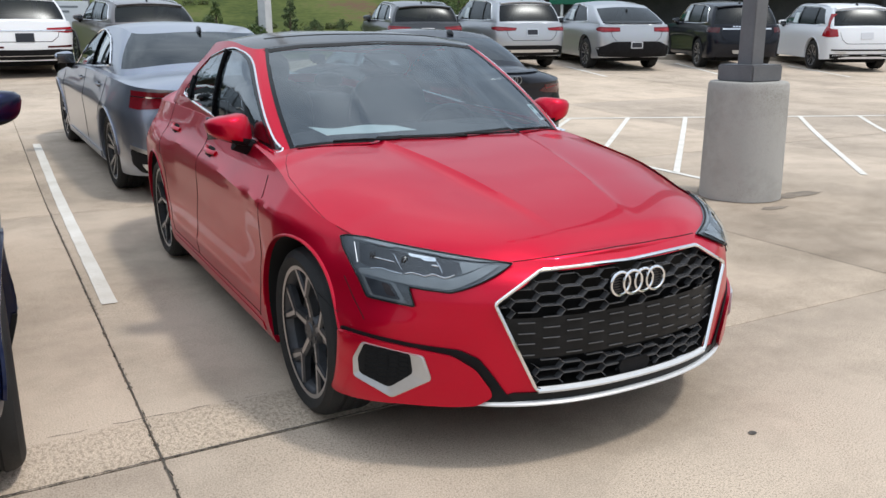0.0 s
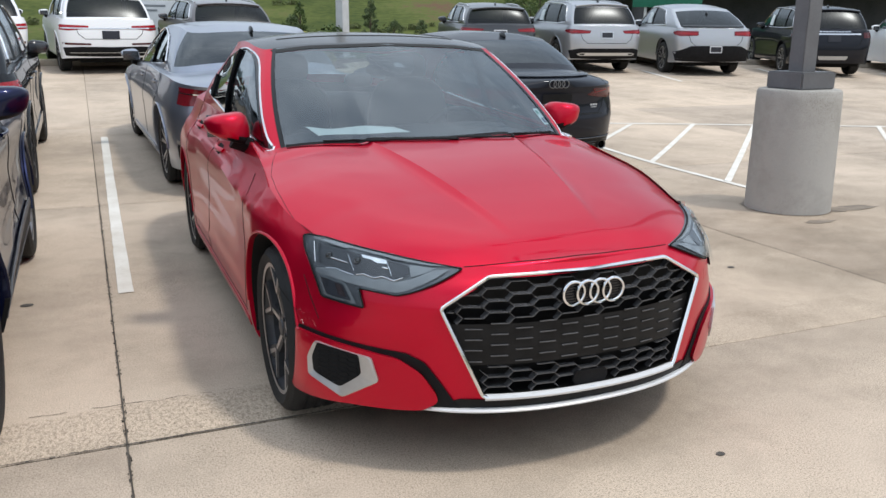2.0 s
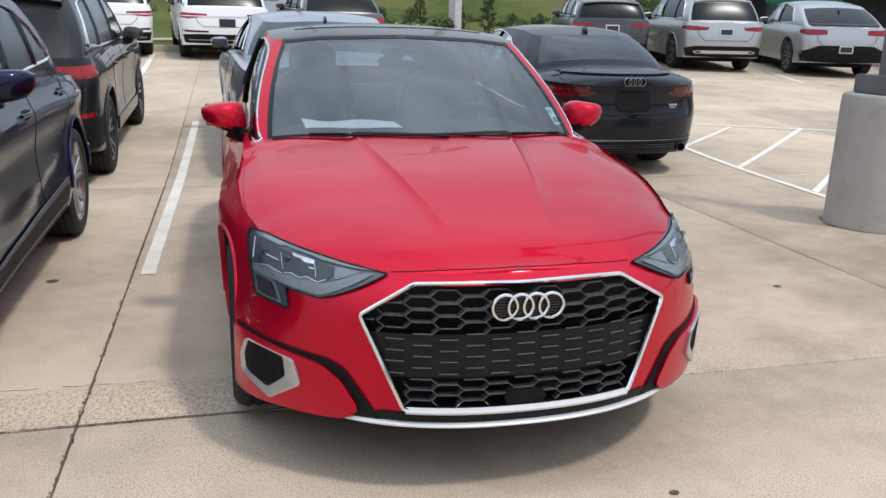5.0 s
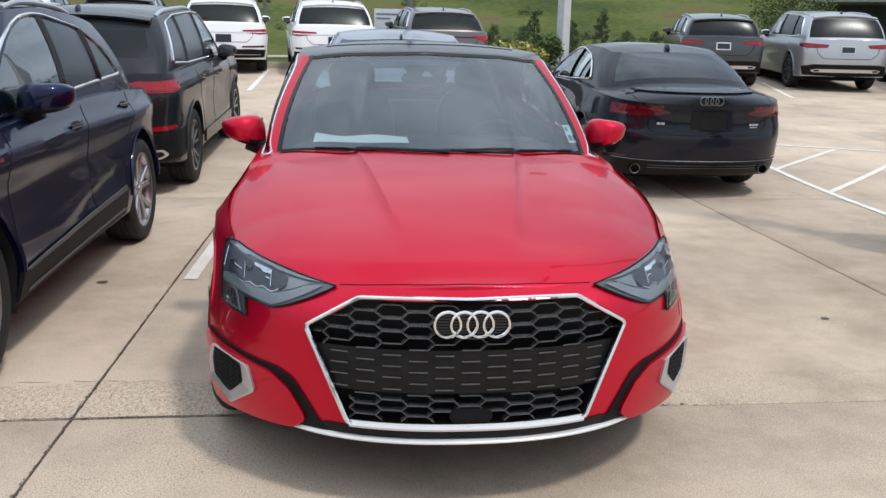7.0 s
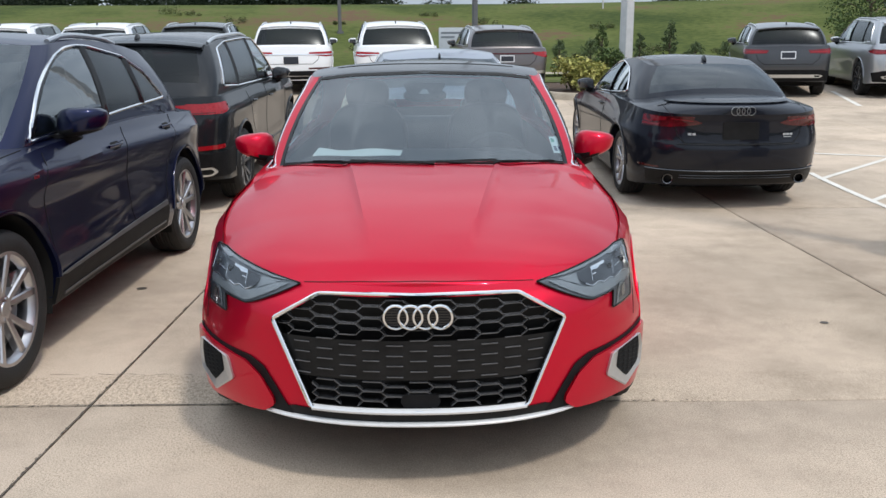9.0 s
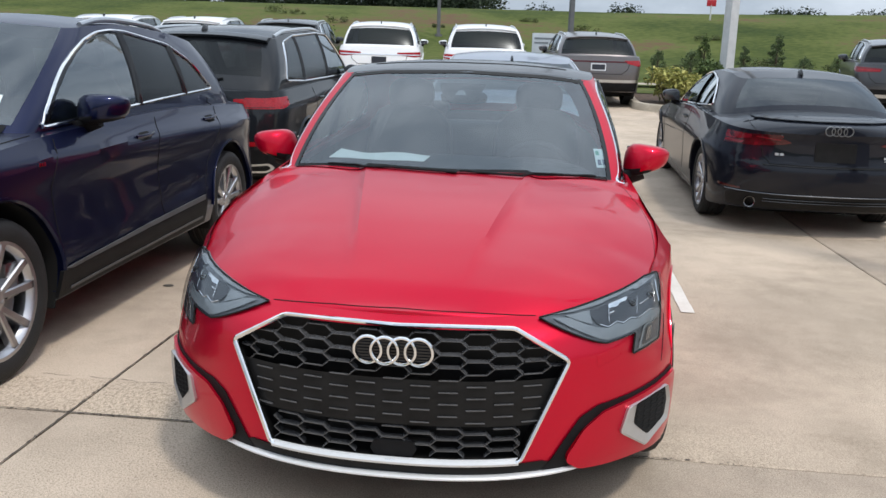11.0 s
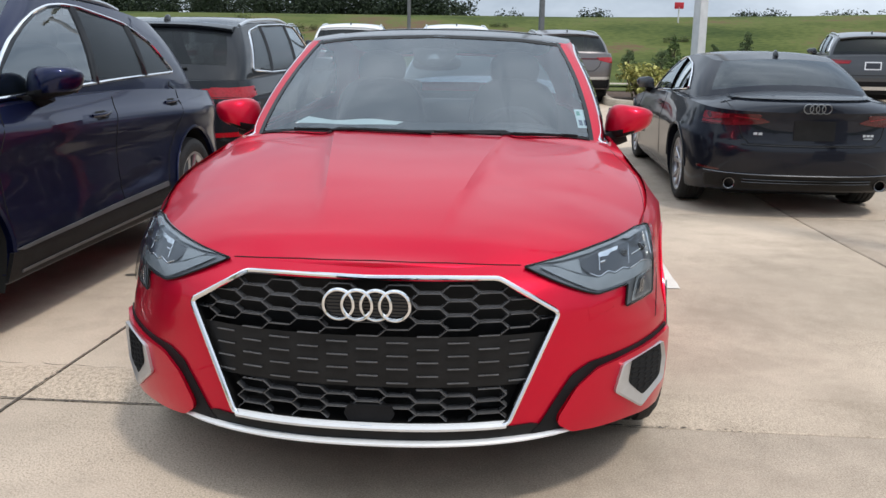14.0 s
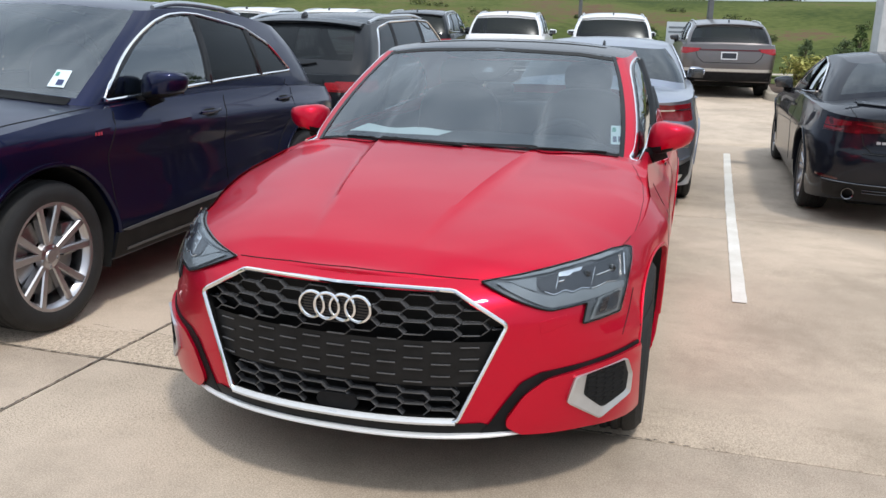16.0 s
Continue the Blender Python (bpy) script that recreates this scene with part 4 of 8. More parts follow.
def side_carve(y, z):
    """Shoulder crease, hollow door skins and a raised lower edge along the flank; the arches stay full."""
    zt = 0.745 + 0.030 * (y - 0.9)
    u = zt - z
    w = max(0.0, min(1.0, (y - 1.22) / 0.30)) * max(0.0, min(1.0, (3.22 - y) / 0.30))
    d = 0.0
    if u > 0:
        d += (0.007 + 0.010 * w) * (1 - math.exp(-u / 0.030)) * math.exp(-(max(0.0, u - 0.16) / 0.13) ** 2)
    else:
        d += 0.012 * (1 - math.exp(u / 0.02))
    return d - 0.010 * w * math.exp(-((z - 0.345) / 0.035) ** 2)


GR = [(0, 0.671), (0.333, 0.671), (0.483, 0.590), (0.362, 0.305), (0, 0.305)]
RED = dict(
    L=4.495, W=0.905, F=0.94, B=0.75, nf=2.3, nr=2.7, yf=0.885, yr=3.52, R=0.322, rr=0.250, flare=0.022,
    front=[(0.15, 0.12), (0.22, 0.040), (0.285, 0.018), (0.45, 0.010), (0.58, 0.016), (0.64, 0.040), (0.68, 0.082), (0.705, 0.125), (0.8, 0.2)],
    rear=[(0.2, 0.12), (0.4, 0.02), (0.6, 0.0), (0.8, 0.03), (1.0, 0.02), (1.1, 0.03)],
    side=[(0.15, 0.05), (0.24, 0.024), (0.40, 0.016), (0.55, 0.010), (0.70, 0.006), (0.75, 0.014), (0.80, 0.040), (0.86, 0.078), (0.95, 0.118), (1.1, 0.17)],
    bottom=[(0, 0.240), (0.15, 0.238), (0.3, 0.222), (0.57, 0.20), (1.0, 0.170), (3.5, 0.19), (4.495, 0.26)],
    shoulder=[(0, 0.700), (0.25, 0.722), (0.60, 0.762), (1.0, 0.835), (1.4, 0.905), (1.9, 0.950), (3.0, 0.985), (3.5, 0.985), (4.0, 0.975), (4.495, 0.95)],
    deck=[(0, 0.700), (0.13, 0.712), (0.25, 0.765), (0.55, 0.845), (1.0, 0.928), (1.34, 0.966), (3.6, 1.04), (4.0, 1.08), (4.35, 1.075), (4.495, 1.05)],
    roof=[(1.8, 1.295), (2.1, 1.372), (2.5, 1.415), (2.9, 1.418), (3.3, 1.37), (3.6, 1.31)], crown=0.045,
    gh=dict(yw0=1.255, yw1=2.04, yb1=3.38, yb0=4.02, w0=0.758, w1=0.635, D0=0.24, D1=0.14, bow0=(0.20, 0.041, 5), bow1=(0.085, 0.045, 4), E0=0.85, E1=0.3, n=3.4, bx=0.03, bf=0.012, br=0.02, yt=2.45, rt=0.16, rd=0.05),
    pillar=(0.755, 0.62), wsg=(0, 12), rwg=(2, 11), rearglass=M["windscreen"], crease=hood_crease, creaseline=crease_line, hoodp=4.2, jaw=0.022, pinch=0.085, carve=side_carve, lip=0.022,
    holes=[grown(sym(GR), 0.004)],
    windows=[([(1.53, 0.943), (2.40, 1.002), (2.42, 1.320), (2.33, 1.325), (2.18, 1.304), (2.10, 1.281), (2.02, 1.245), (1.94, 1.200), (1.79, 1.112), (1.66, 1.028)], M["sideglass"]),
             ([(2.46, 1.008), (3.0, 1.050), (3.03, 1.150), (2.97, 1.196), (2.79, 1.272), (2.50, 1.314), (2.47, 1.316)], M["sideglass"]),
             ([(3.04, 1.054), (3.17, 1.066), (3.10, 1.128), (3.065, 1.143)], M["sideglass"])],
    dlo=[(1.42, 0.920), (1.70, 0.942), (2.35, 0.987), (2.58, 1.002), (2.945, 1.034), (3.22, 1.060), (3.12, 1.138), (3.0, 1.207), (2.80, 1.285), (2.48, 1.330), (2.335, 1.338), (2.17, 1.318), (2.085, 1.294), (2.006, 1.257), (1.923, 1.210), (1.775, 1.121), (1.642, 1.036), (1.52, 0.962)],
    dlor=0.0075, dlolift=-0.0048, dloout=0.006, posts=[((2.43, 0.998), (2.445, 1.325)), ((3.02, 1.043), (3.045, 1.165))],
    tub=0.45, under=0.14, taper=0.068, postr=0.026, mirror=(0.868, 1.70, 0.998), mirror_size=(0.096, 0.068), tuck=0.032, archgap=0.036, rooflabel="glossy black panoramic roof")
CAR_X = 0.016
red, RH = build_car("sedan", RED, pose(CAR_X, 0, 0), "glossy bright red compact sedan with black roof, parked on concrete", "car", M["red"], style="y", roofm=M["roofblack"], lod=2.0)



# ==== the red sedan's own parts ====
def frame_tube(H, poly, axis, r, lift, closed=True, flat=1.0, step=0.03, sides=8):
    bm = bmesh.new()
    tube(bm, H.line(poly, axis, lift, step, closed=closed), r, sides, closed=closed, flat=flat)
    return bm


def grille(root, H):
    """Honeycomb grille with bright frame, closed middle band and four interlaced rings."""
    full = sym(GR)
    bm = bmesh.new()
    o = grown(full, 0.006)
    rim = [p for a, b in zip(o, o[1:] + o[:1]) for p in [(a[0] + (b[0] - a[0]) * q / 8, a[1] + (b[1] - a[1]) * q / 8) for q in range(8)]]
    r0 = [bm.verts.new(H.put("front", x, z, -0.002)) for x, z in rim]
    r1 = [bm.verts.new((x, 0.165 + 0.1 * x * x, z)) for x, z in rim]
    for q in range(len(rim)):
        bm.faces.new((r0[q], r0[(q + 1) % len(rim)], r1[(q + 1) % len(rim)], r1[q]))
    bm.faces.new(r1)
    back = part("grille", bm, M["panelblack"], root, "black grille backing")
    # honeycomb bars
    depth = lambda x, z: H.put("front", x, z, 0.0).y + 0.016
    bm = bmesh.new()
    cw, chh = 0.0785, 0.0352
    inner = grown(full, -0.004)
    seen = set()
    for i in range(-7, 8):
        for j in range(-2, 15):
            cx, cz = i * cw, 0.275 + (j + 0.5 * (i % 2)) * chh
            band = 0.398 < cz < 0.540
            w, a = cw * 0.5, cw * 0.125
            pts = [(cx - w + a, cz + chh / 2), (cx + w - a, cz + chh / 2), (cx + w + a, cz), (cx + w - a, cz - chh / 2), (cx - w + a, cz - chh / 2), (cx - w - a, cz)]
            pts = [(x, z - 0.005 * max(0.0, min(1.0, (0.45 - z) / 0.05))) for x, z in pts]
            for p, q in zip(pts, pts[1:] + pts[:1]):
                key = tuple(sorted(((round(p[0], 3), round(p[1], 3)), (round(q[0], 3), round(q[1], 3)))))
                mid = ((p[0] + q[0]) / 2, (p[1] + q[1]) / 2)
                if key in seen or not (inside(p, inner) and inside(q, inner)):
                    if not inside(mid, inner) or key in seen:
                        continue
                seen.add(key)
                flat = abs(p[1] - q[1]) < 1e-4
                if band and not flat:
                    continue
                d = Vector((q[0] - p[0], q[1] - p[1]))
                ang = math.atan2(d.y, d.x)
                y = depth(mid[0], mid[1])
                ln, th, dp = (d.length + 0.002, 0.0033, 0.026) if not band else (d.length * 0.95, 0.0042, 0.004)
                m = Matrix.Translation((mid[0], y + (0.012 if not band else -0.001), mid[1])) @ Matrix.Rotation(math.atan2(depth(q[0], q[1]) - depth(p[0], p[1]), q[0] - p[0]) if flat and abs(q[0] - p[0]) > 0.01 else 0.0, 4, "Z") @ Matrix.Rotation(-ang, 4, "Y")
                t = bmesh.new()
                bmesh.ops.create_cube(t, size=1)
                for v in t.verts:
                    k = 0.55 if v.co.y < 0 else 1.0
                    v.co = Vector((v.co.x * ln, v.co.y * dp, v.co.z * th * k))
                merge(bm, t, m)
    tagged(part("honeycomb", bm, M["grillebar"], back, "gloss black honeycomb bars", smooth=False), kind="stuff")
    # closed middle band behind the number plate position
    bm = bmesh.new()
    bandp = [(0, 0.537), (0.462, 0.537), (0.410, 0.400), (0, 0.400)]
    f = bm.faces.new([bm.verts.new((x, 0, z)) for x, z in sym(bandp)])
    bmesh.ops.triangulate(bm, faces=[f])
    for c in [0.36 + 0.03 * q for q in range(6)]:
        bmesh.ops.bisect_plane(bm, geom=bm.verts[:] + bm.edges[:] + bm.faces[:], plane_co=(0, 0, c), plane_no=(0, 0, 1))
    for c in [-0.44 + 0.055 * q for q in range(17)]:
        bmesh.ops.bisect_plane(bm, geom=bm.verts[:] + bm.edges[:] + bm.faces[:], plane_co=(c, 0, 0), plane_no=(1, 0, 0))
    for v in bm.verts:
        v.co.y = depth(v.co.x, v.co.z) + 0.003
    part("plate_panel", bm, M["panelblack"], back, "matt black closed grille panel")
    # radar cover
    bm = bmesh.new()
    pts = rounded([(-0.056, 0.352), (0.056, 0.352), (0.068, 0.326), (0.052, 0.302), (-0.052, 0.302), (-0.068, 0.326)], 0.008)
    f = bm.faces.new([bm.verts.new((x + 0.005, depth(x, z) + 0.004, z)) for x, z in pts])
    r = bmesh.ops.extrude_face_region(bm, geom=[f])
    bmesh.ops.translate(bm, vec=(0, -0.012, 0), verts=[v for v in r["geom"] if isinstance(v, bmesh.types.BMVert)])
    part("sensor_cover", bm, M["plastic"], back, "black sensor cover", smooth=False)
    # bright frame, thicker along the foot
    bm = bmesh.new()
    edge = [H.put("front", x, z, 0.009) for x, z in rounded(grown(full, 0.006), 0.014)]
    tube(bm, edge, 0.0066, 8, closed=True, flat=1.1)
    part("grille_frame", bm, M["chrome"], back, "bright chrome grille frame")
    bm = bmesh.new()
    tube(bm, [H.put("front", -0.36 + 0.72 * q / 16, 0.2975, 0.007) for q in range(17)], 0.0115, 8, flat=0.8)
    part("grille_foot", bm, M["bladesilver"], back, "silver grille foot")
    # emblem of four interlaced rings
    bm = bmesh.new()
    for q in range(4):
        c = (q - 1.5) * 0.0485
        tube(bm, [(c + 0.0385 * math.cos(t), depth(c, 0.62) - 0.022 - 0.002 * (q % 2), 0.622 + 0.0385 * math.sin(t)) for t in [2 * math.pi * s / 36 for s in range(36)]], 0.0047, 8, closed=True)
    part("emblem", bm, M["chrome"], back, "four chrome rings")
    bm = bmesh.new()
    for q in range(4):
        c = (q - 1.5) * 0.0485
        t = bmesh.new()
        bmesh.ops.create_cone(t, cap_ends=True, segments=28, radius1=0.037, radius2=0.037, depth=0.012)
        merge(bm, t, Matrix.Translation((c, depth(c, 0.62) - 0.008, 0.622)) @ Matrix.Rotation(math.pi / 2, 4, "X"))
        for k in range(7):
            z = -0.027 + 0.009 * k
            box(bm, (c, depth(c, 0.62) - 0.016, 0.622 + z), (2 * math.sqrt(0.034 ** 2 - z * z), 0.006, 0.003))
    part("emblem_backing", bm, M["gloss"], back, "black ribbed emblem backing", smooth=False)


def ring(H, outer, inner, axis, l0, l1, r=0.01):
    """A sloping collar between two outlines with the same number of corners, laid on the car at two heights."""
    bm = bmesh.new()
    o, i = rounded(outer, r), rounded(inner, r)
    rows = [[bm.verts.new(H.put(axis, *p, l0 - 0.016)) for p in o], [bm.verts.new(H.put(axis, *p, l0)) for p in o],
            [bm.verts.new(H.put(axis, *p, l0 + 0.002)) for p in (tuple(Vector(a).lerp(Vector(b), 0.16)) for a, b in zip(o, i))],
            [bm.verts.new(H.put(axis, *p, l1)) for p in i]]
    n = len(o)
    for a, b in zip(rows, rows[1:]):
        for k in range(n):
            bm.faces.new((a[k], a[(k + 1) % n], b[(k + 1) % n], b[k]))
    return bm


def headlights(root, H):
    """Wedge lamps with a hooked outer foot, a pale light guide round dark cells, bright reflectors and clear covers."""
    shape = [(0.398, 0.697), (0.50, 0.713), (0.60, 0.728), (0.70, 0.740), (0.772, 0.748), (0.790, 0.737), (0.795, 0.705), (0.792, 0.650), (0.782, 0.574), (0.686, 0.568), (0.692, 0.626), (0.60, 0.620), (0.570, 0.629)]
    guide = [(0.440, 0.693), (0.487, 0.690), (0.566, 0.664), (0.600, 0.657), (0.628, 0.664), (0.648, 0.657), (0.672, 0.664), (0.697, 0.658), (0.735, 0.666), (0.779, 0.657), (0.785, 0.643), (0.70, 0.635), (0.60, 0.628), (0.575, 0.636)]
    brow = [(0.440, 0.701), (0.50, 0.709), (0.60, 0.724), (0.70, 0.736), (0.766, 0.743), (0.768, 0.738), (0.70, 0.731), (0.60, 0.718), (0.50, 0.704)]
    panel = [(0.538, 0.700), (0.62, 0.7135), (0.70, 0.7245), (0.760, 0.732), (0.774, 0.671), (0.757, 0.668), (0.735, 0.673), (0.716, 0.668), (0.697, 0.662), (0.672, 0.669), (0.648, 0.662), (0.628, 0.669), (0.600, 0.661), (0.570, 0.672)]
    flash = [(0.602, 0.7115), (0.664, 0.7205), (0.661, 0.7110), (0.640, 0.7085), (0.634, 0.7005), (0.604, 0.7000)]
    for s in (1, -1):
        f = lambda poly: [(x * s, z) for x, z in poly]
        lamp = part("headlight", H.drape(rounded(f(shape), 0.006), "front", 0.005, 0.012, 0.02), M["lampback"], root, "headlight with grey bezel and clear cover")
        part("light_guide", H.drape(rounded(f(guide), 0.004), "front", 0.011, 0.005, 0.02), M["lampgrey"], lamp, "pale grey light guide")
        part("lamp_brow", H.drape(rounded(f(brow), 0.003), "front", 0.010, 0.004, 0.02), M["lampgrey"], lamp, "pale upper edge of the lamp")
        part("light_wedge", H.drape(rounded(f([(0.474, 0.696), (0.546, 0.703), (0.554, 0.672)]), 0.004), "front", 0.010, 0.004, 0.03), M["lampgrey"], lamp, "pale inner light wedge")
        part("lamp_cell", H.drape(rounded(f(panel), 0.004), "front", 0.009, 0.004, 0.02), M["cell"], lamp, "dark light chamber")
        part("reflector", H.drape(rounded(f(flash), 0.004), "front", 0.0115, 0.002, 0.012), M["reflector"], lamp, "bright folded reflector")
        for c in ((0.678, 0.698), (0.742, 0.700)):
            q = H.put("front", c[0] * s, c[1], 0.012)
            part("projector", superblob((q.x, q.y, q.z), (0.013, 0.008, 0.012), 2.0, 12), M["gloss"], lamp, "dark projector lens")
        for a, b, r in (((0.604, 0.700), (0.603, 0.672), 0.0013), ((0.697, 0.712), (0.694, 0.672), 0.0009), ((0.704, 0.690), (0.748, 0.697), 0.0020), ((0.606, 0.688), (0.620, 0.690), 0.0026), ((0.768, 0.730), (0.779, 0.672), 0.0020)):
            bm = bmesh.new()
            tube(bm, H.line(f([a, b]), "front", 0.0125, 0.012), r, 6)
            part("lamp_divider", bm, M["reflector"], lamp, "bright cell divider")
        for pts in ([(0.575, 0.669), (0.600, 0.660), (0.628, 0.668), (0.648, 0.661), (0.672, 0.668), (0.690, 0.663)], [(0.697, 0.661), (0.716, 0.664), (0.735, 0.669), (0.757, 0.664)]):
            bm = bmesh.new()
            tube(bm, H.line(f(pts), "front", 0.013, 0.008), 0.0017, 5)
            part("light_edge", bm, M["reflector"], lamp, "thin bright edge of the light guide")
        part("side_lamp", H.drape(rounded(f([(0.782, 0.642), (0.720, 0.634), (0.702, 0.576), (0.774, 0.580)]), 0.005), "front", 0.009, 0.004, 0.03), M["lampgrey"], lamp, "pale side lamp segment")
        part("side_cell", H.drape(rounded(f([(0.775, 0.635), (0.727, 0.629), (0.713, 0.584), (0.768, 0.587)]), 0.005), "front", 0.013, 0.003, 0.03), M["cell"], lamp, "dark side cell")
        part("indicator", H.drape(rounded(f([(0.745, 0.628), (0.730, 0.626), (0.722, 0.592), (0.740, 0.594)]), 0.004), "front", 0.015, 0.0, 0.03), M["amber"], lamp, "dull amber indicator")
        part("lamp_cover", H.drape(rounded(f(grown(shape, -0.002)), 0.006), "front", 0.022, 0.0, 0.03), M["clear"], lamp, "clear lamp cover", out=(0, 2.2, 0.3))
        part("lamp_seal", frame_tube(H, rounded(f(shape), 0.006), "front", 0.0026, 0.008), M["void"], lamp, "dark lamp seal")


def bumper(root, H):
    """Side vents in sloping silver frames, black channels, chin and silver blade."""
    for s in (1, -1):
        f = lambda poly: [(x * s, z) for x, z in poly]
        pod = part("bumper_pod", H.drape(rounded(f([(0.845, 0.450), (0.70, 0.435), (0.60, 0.420), (0.543, 0.378), (0.499, 0.304), (0.496, 0.282), (0.535, 0.250), (0.60, 0.242), (0.72, 0.234), (0.848, 0.205)]), 0.014), "front", 0.018, 0.026, 0.03), M["red"], root, "painted bumper corner")
        outer = [(0.806, 0.432), (0.672, 0.416), (0.652, 0.338), (0.742, 0.256), (0.820, 0.304), (0.822, 0.372)]
        innr = [(0.802, 0.428), (0.704, 0.418), (0.697, 0.351), (0.750, 0.288), (0.811, 0.318), (0.8145, 0.372)]
        part("vent_frame", ring(H, f(outer), f(innr), "front", 0.027, 0.0195), M["silverplastic"], pod, "silver vent frame", out=(0, 2.2, 0.3), angle=25)
        part("vent", H.drape(rounded(f(innr), 0.01), "front", 0.0198, 0.0, 0.03), M["void"], pod, "black vent opening")
        bm = bmesh.new()
        for i in range(6):
            for j in range(9):
                cx, cz = 0.696 + 0.0225 * i, 0.288 + (j + 0.5 * (i % 2)) * 0.0165
                hexa = [(cx + 0.0145 * u, cz + 0.0078 * v) for u, v in ((-0.6, 1), (0.6, 1), (1, 0), (0.6, -1), (-0.6, -1), (-1, 0))]
                if all(inside(q, innr) for q in hexa):
                    tube(bm, [H.put("front", x * s, z, 0.0212) for x, z in hexa], 0.0013, 4, closed=True)
        tagged(part("vent_mesh", bm, M["plastic"], pod, "black vent mesh"), kind="stuff")
        part("bumper_channel", H.drape(rounded(f([(0.845, 0.462), (0.70, 0.447), (0.585, 0.438), (0.535, 0.412), (0.493, 0.351), (0.455, 0.289), (0.425, 0.256), (0.525, 0.248), (0.496, 0.285), (0.500, 0.308), (0.541, 0.372), (0.60, 0.410), (0.70, 0.425), (0.845, 0.440)]), 0.010), "front", 0.006, 0.008, 0.03), M["plastic"], root, "black bumper channel")
    part("chin", H.drape(sym([(0, 0.288), (0.37, 0.288), (0.43, 0.290), (0.50, 0.268), (0.56, 0.256), (0.56, 0.242), (0, 0.242)]), "front", 0.005, 0.02), M["panelblack"], root, "black lower bumper")
    bm = bmesh.new()
    pts = [Vector((0.605 * t, 0, 0.2495 + 0.003 * abs(t) ** 4)) for t in [-1 + q / 16 for q in range(33)]]
    rows = []
    for p in pts:
        b = H.put("front", p.x, 0.252, 0.0)
        k = 1 - 0.75 * abs(p.x / 0.605) ** 10
        rows.append([bm.verts.new((p.x, b.y + dy * k, p.z + dz * k)) for dy, dz in ((0.05, -0.007), (-0.018, -0.007), (-0.023, -0.004), (-0.023, 0.001), (-0.017, 0.006), (-0.010, 0.007), (0.05, 0.007))])
    m = len(rows[0])
    for a, b in zip(rows, rows[1:]):
        for q in range(m):
            bm.faces.new((a[q], a[(q + 1) % m], b[(q + 1) % m], b[q]))
    bm.faces.new(rows[0]), bm.faces.new(rows[-1][::-1])
    part("front_blade", bm, M["bladesilver"], root, "silver front splitter blade")
    bm = bmesh.new()
    tube(bm, [Vector((0.60 * t, 0.20 + 0.30 * abs(t) ** 3, 0.204 + 0.02 * abs(t) ** 3)) for t in [-1 + q / 10 for q in range(21)]], 0.022, 6)
    part("air_dam", bm, M["plastic"], root, "black air dam")


def handle(root, H, y, z, pm, both_sides=True, ln=0.11):
    for s, ax in ((1, "left"), (-1, "right")):
        cup = part("handle_recess", H.drape(rounded([(y - ln * 0.62, z - 0.024), (y + ln * 0.62, z - 0.018), (y + ln * 0.6, z + 0.024), (y - ln * 0.6, z + 0.022)], 0.02), ax, 0.0015, 0.0), M["void"], root, "dark handle recess")
        bm = bmesh.new()
        p = H.line([(y - ln, z - 0.004), (y + ln, z + 0.006)], ax, 0.014, 0.02)
        n = len(p) - 1
        p = [q + Vector((s * 0.020 * math.sin(math.pi * i / n) - s * 0.014, 0, 0)) for i, q in enumerate(p)]
        tube(bm, p, 0.013, 8, flat=0.7)
        part("door_handle", bm, pm, root, "painted door handle")


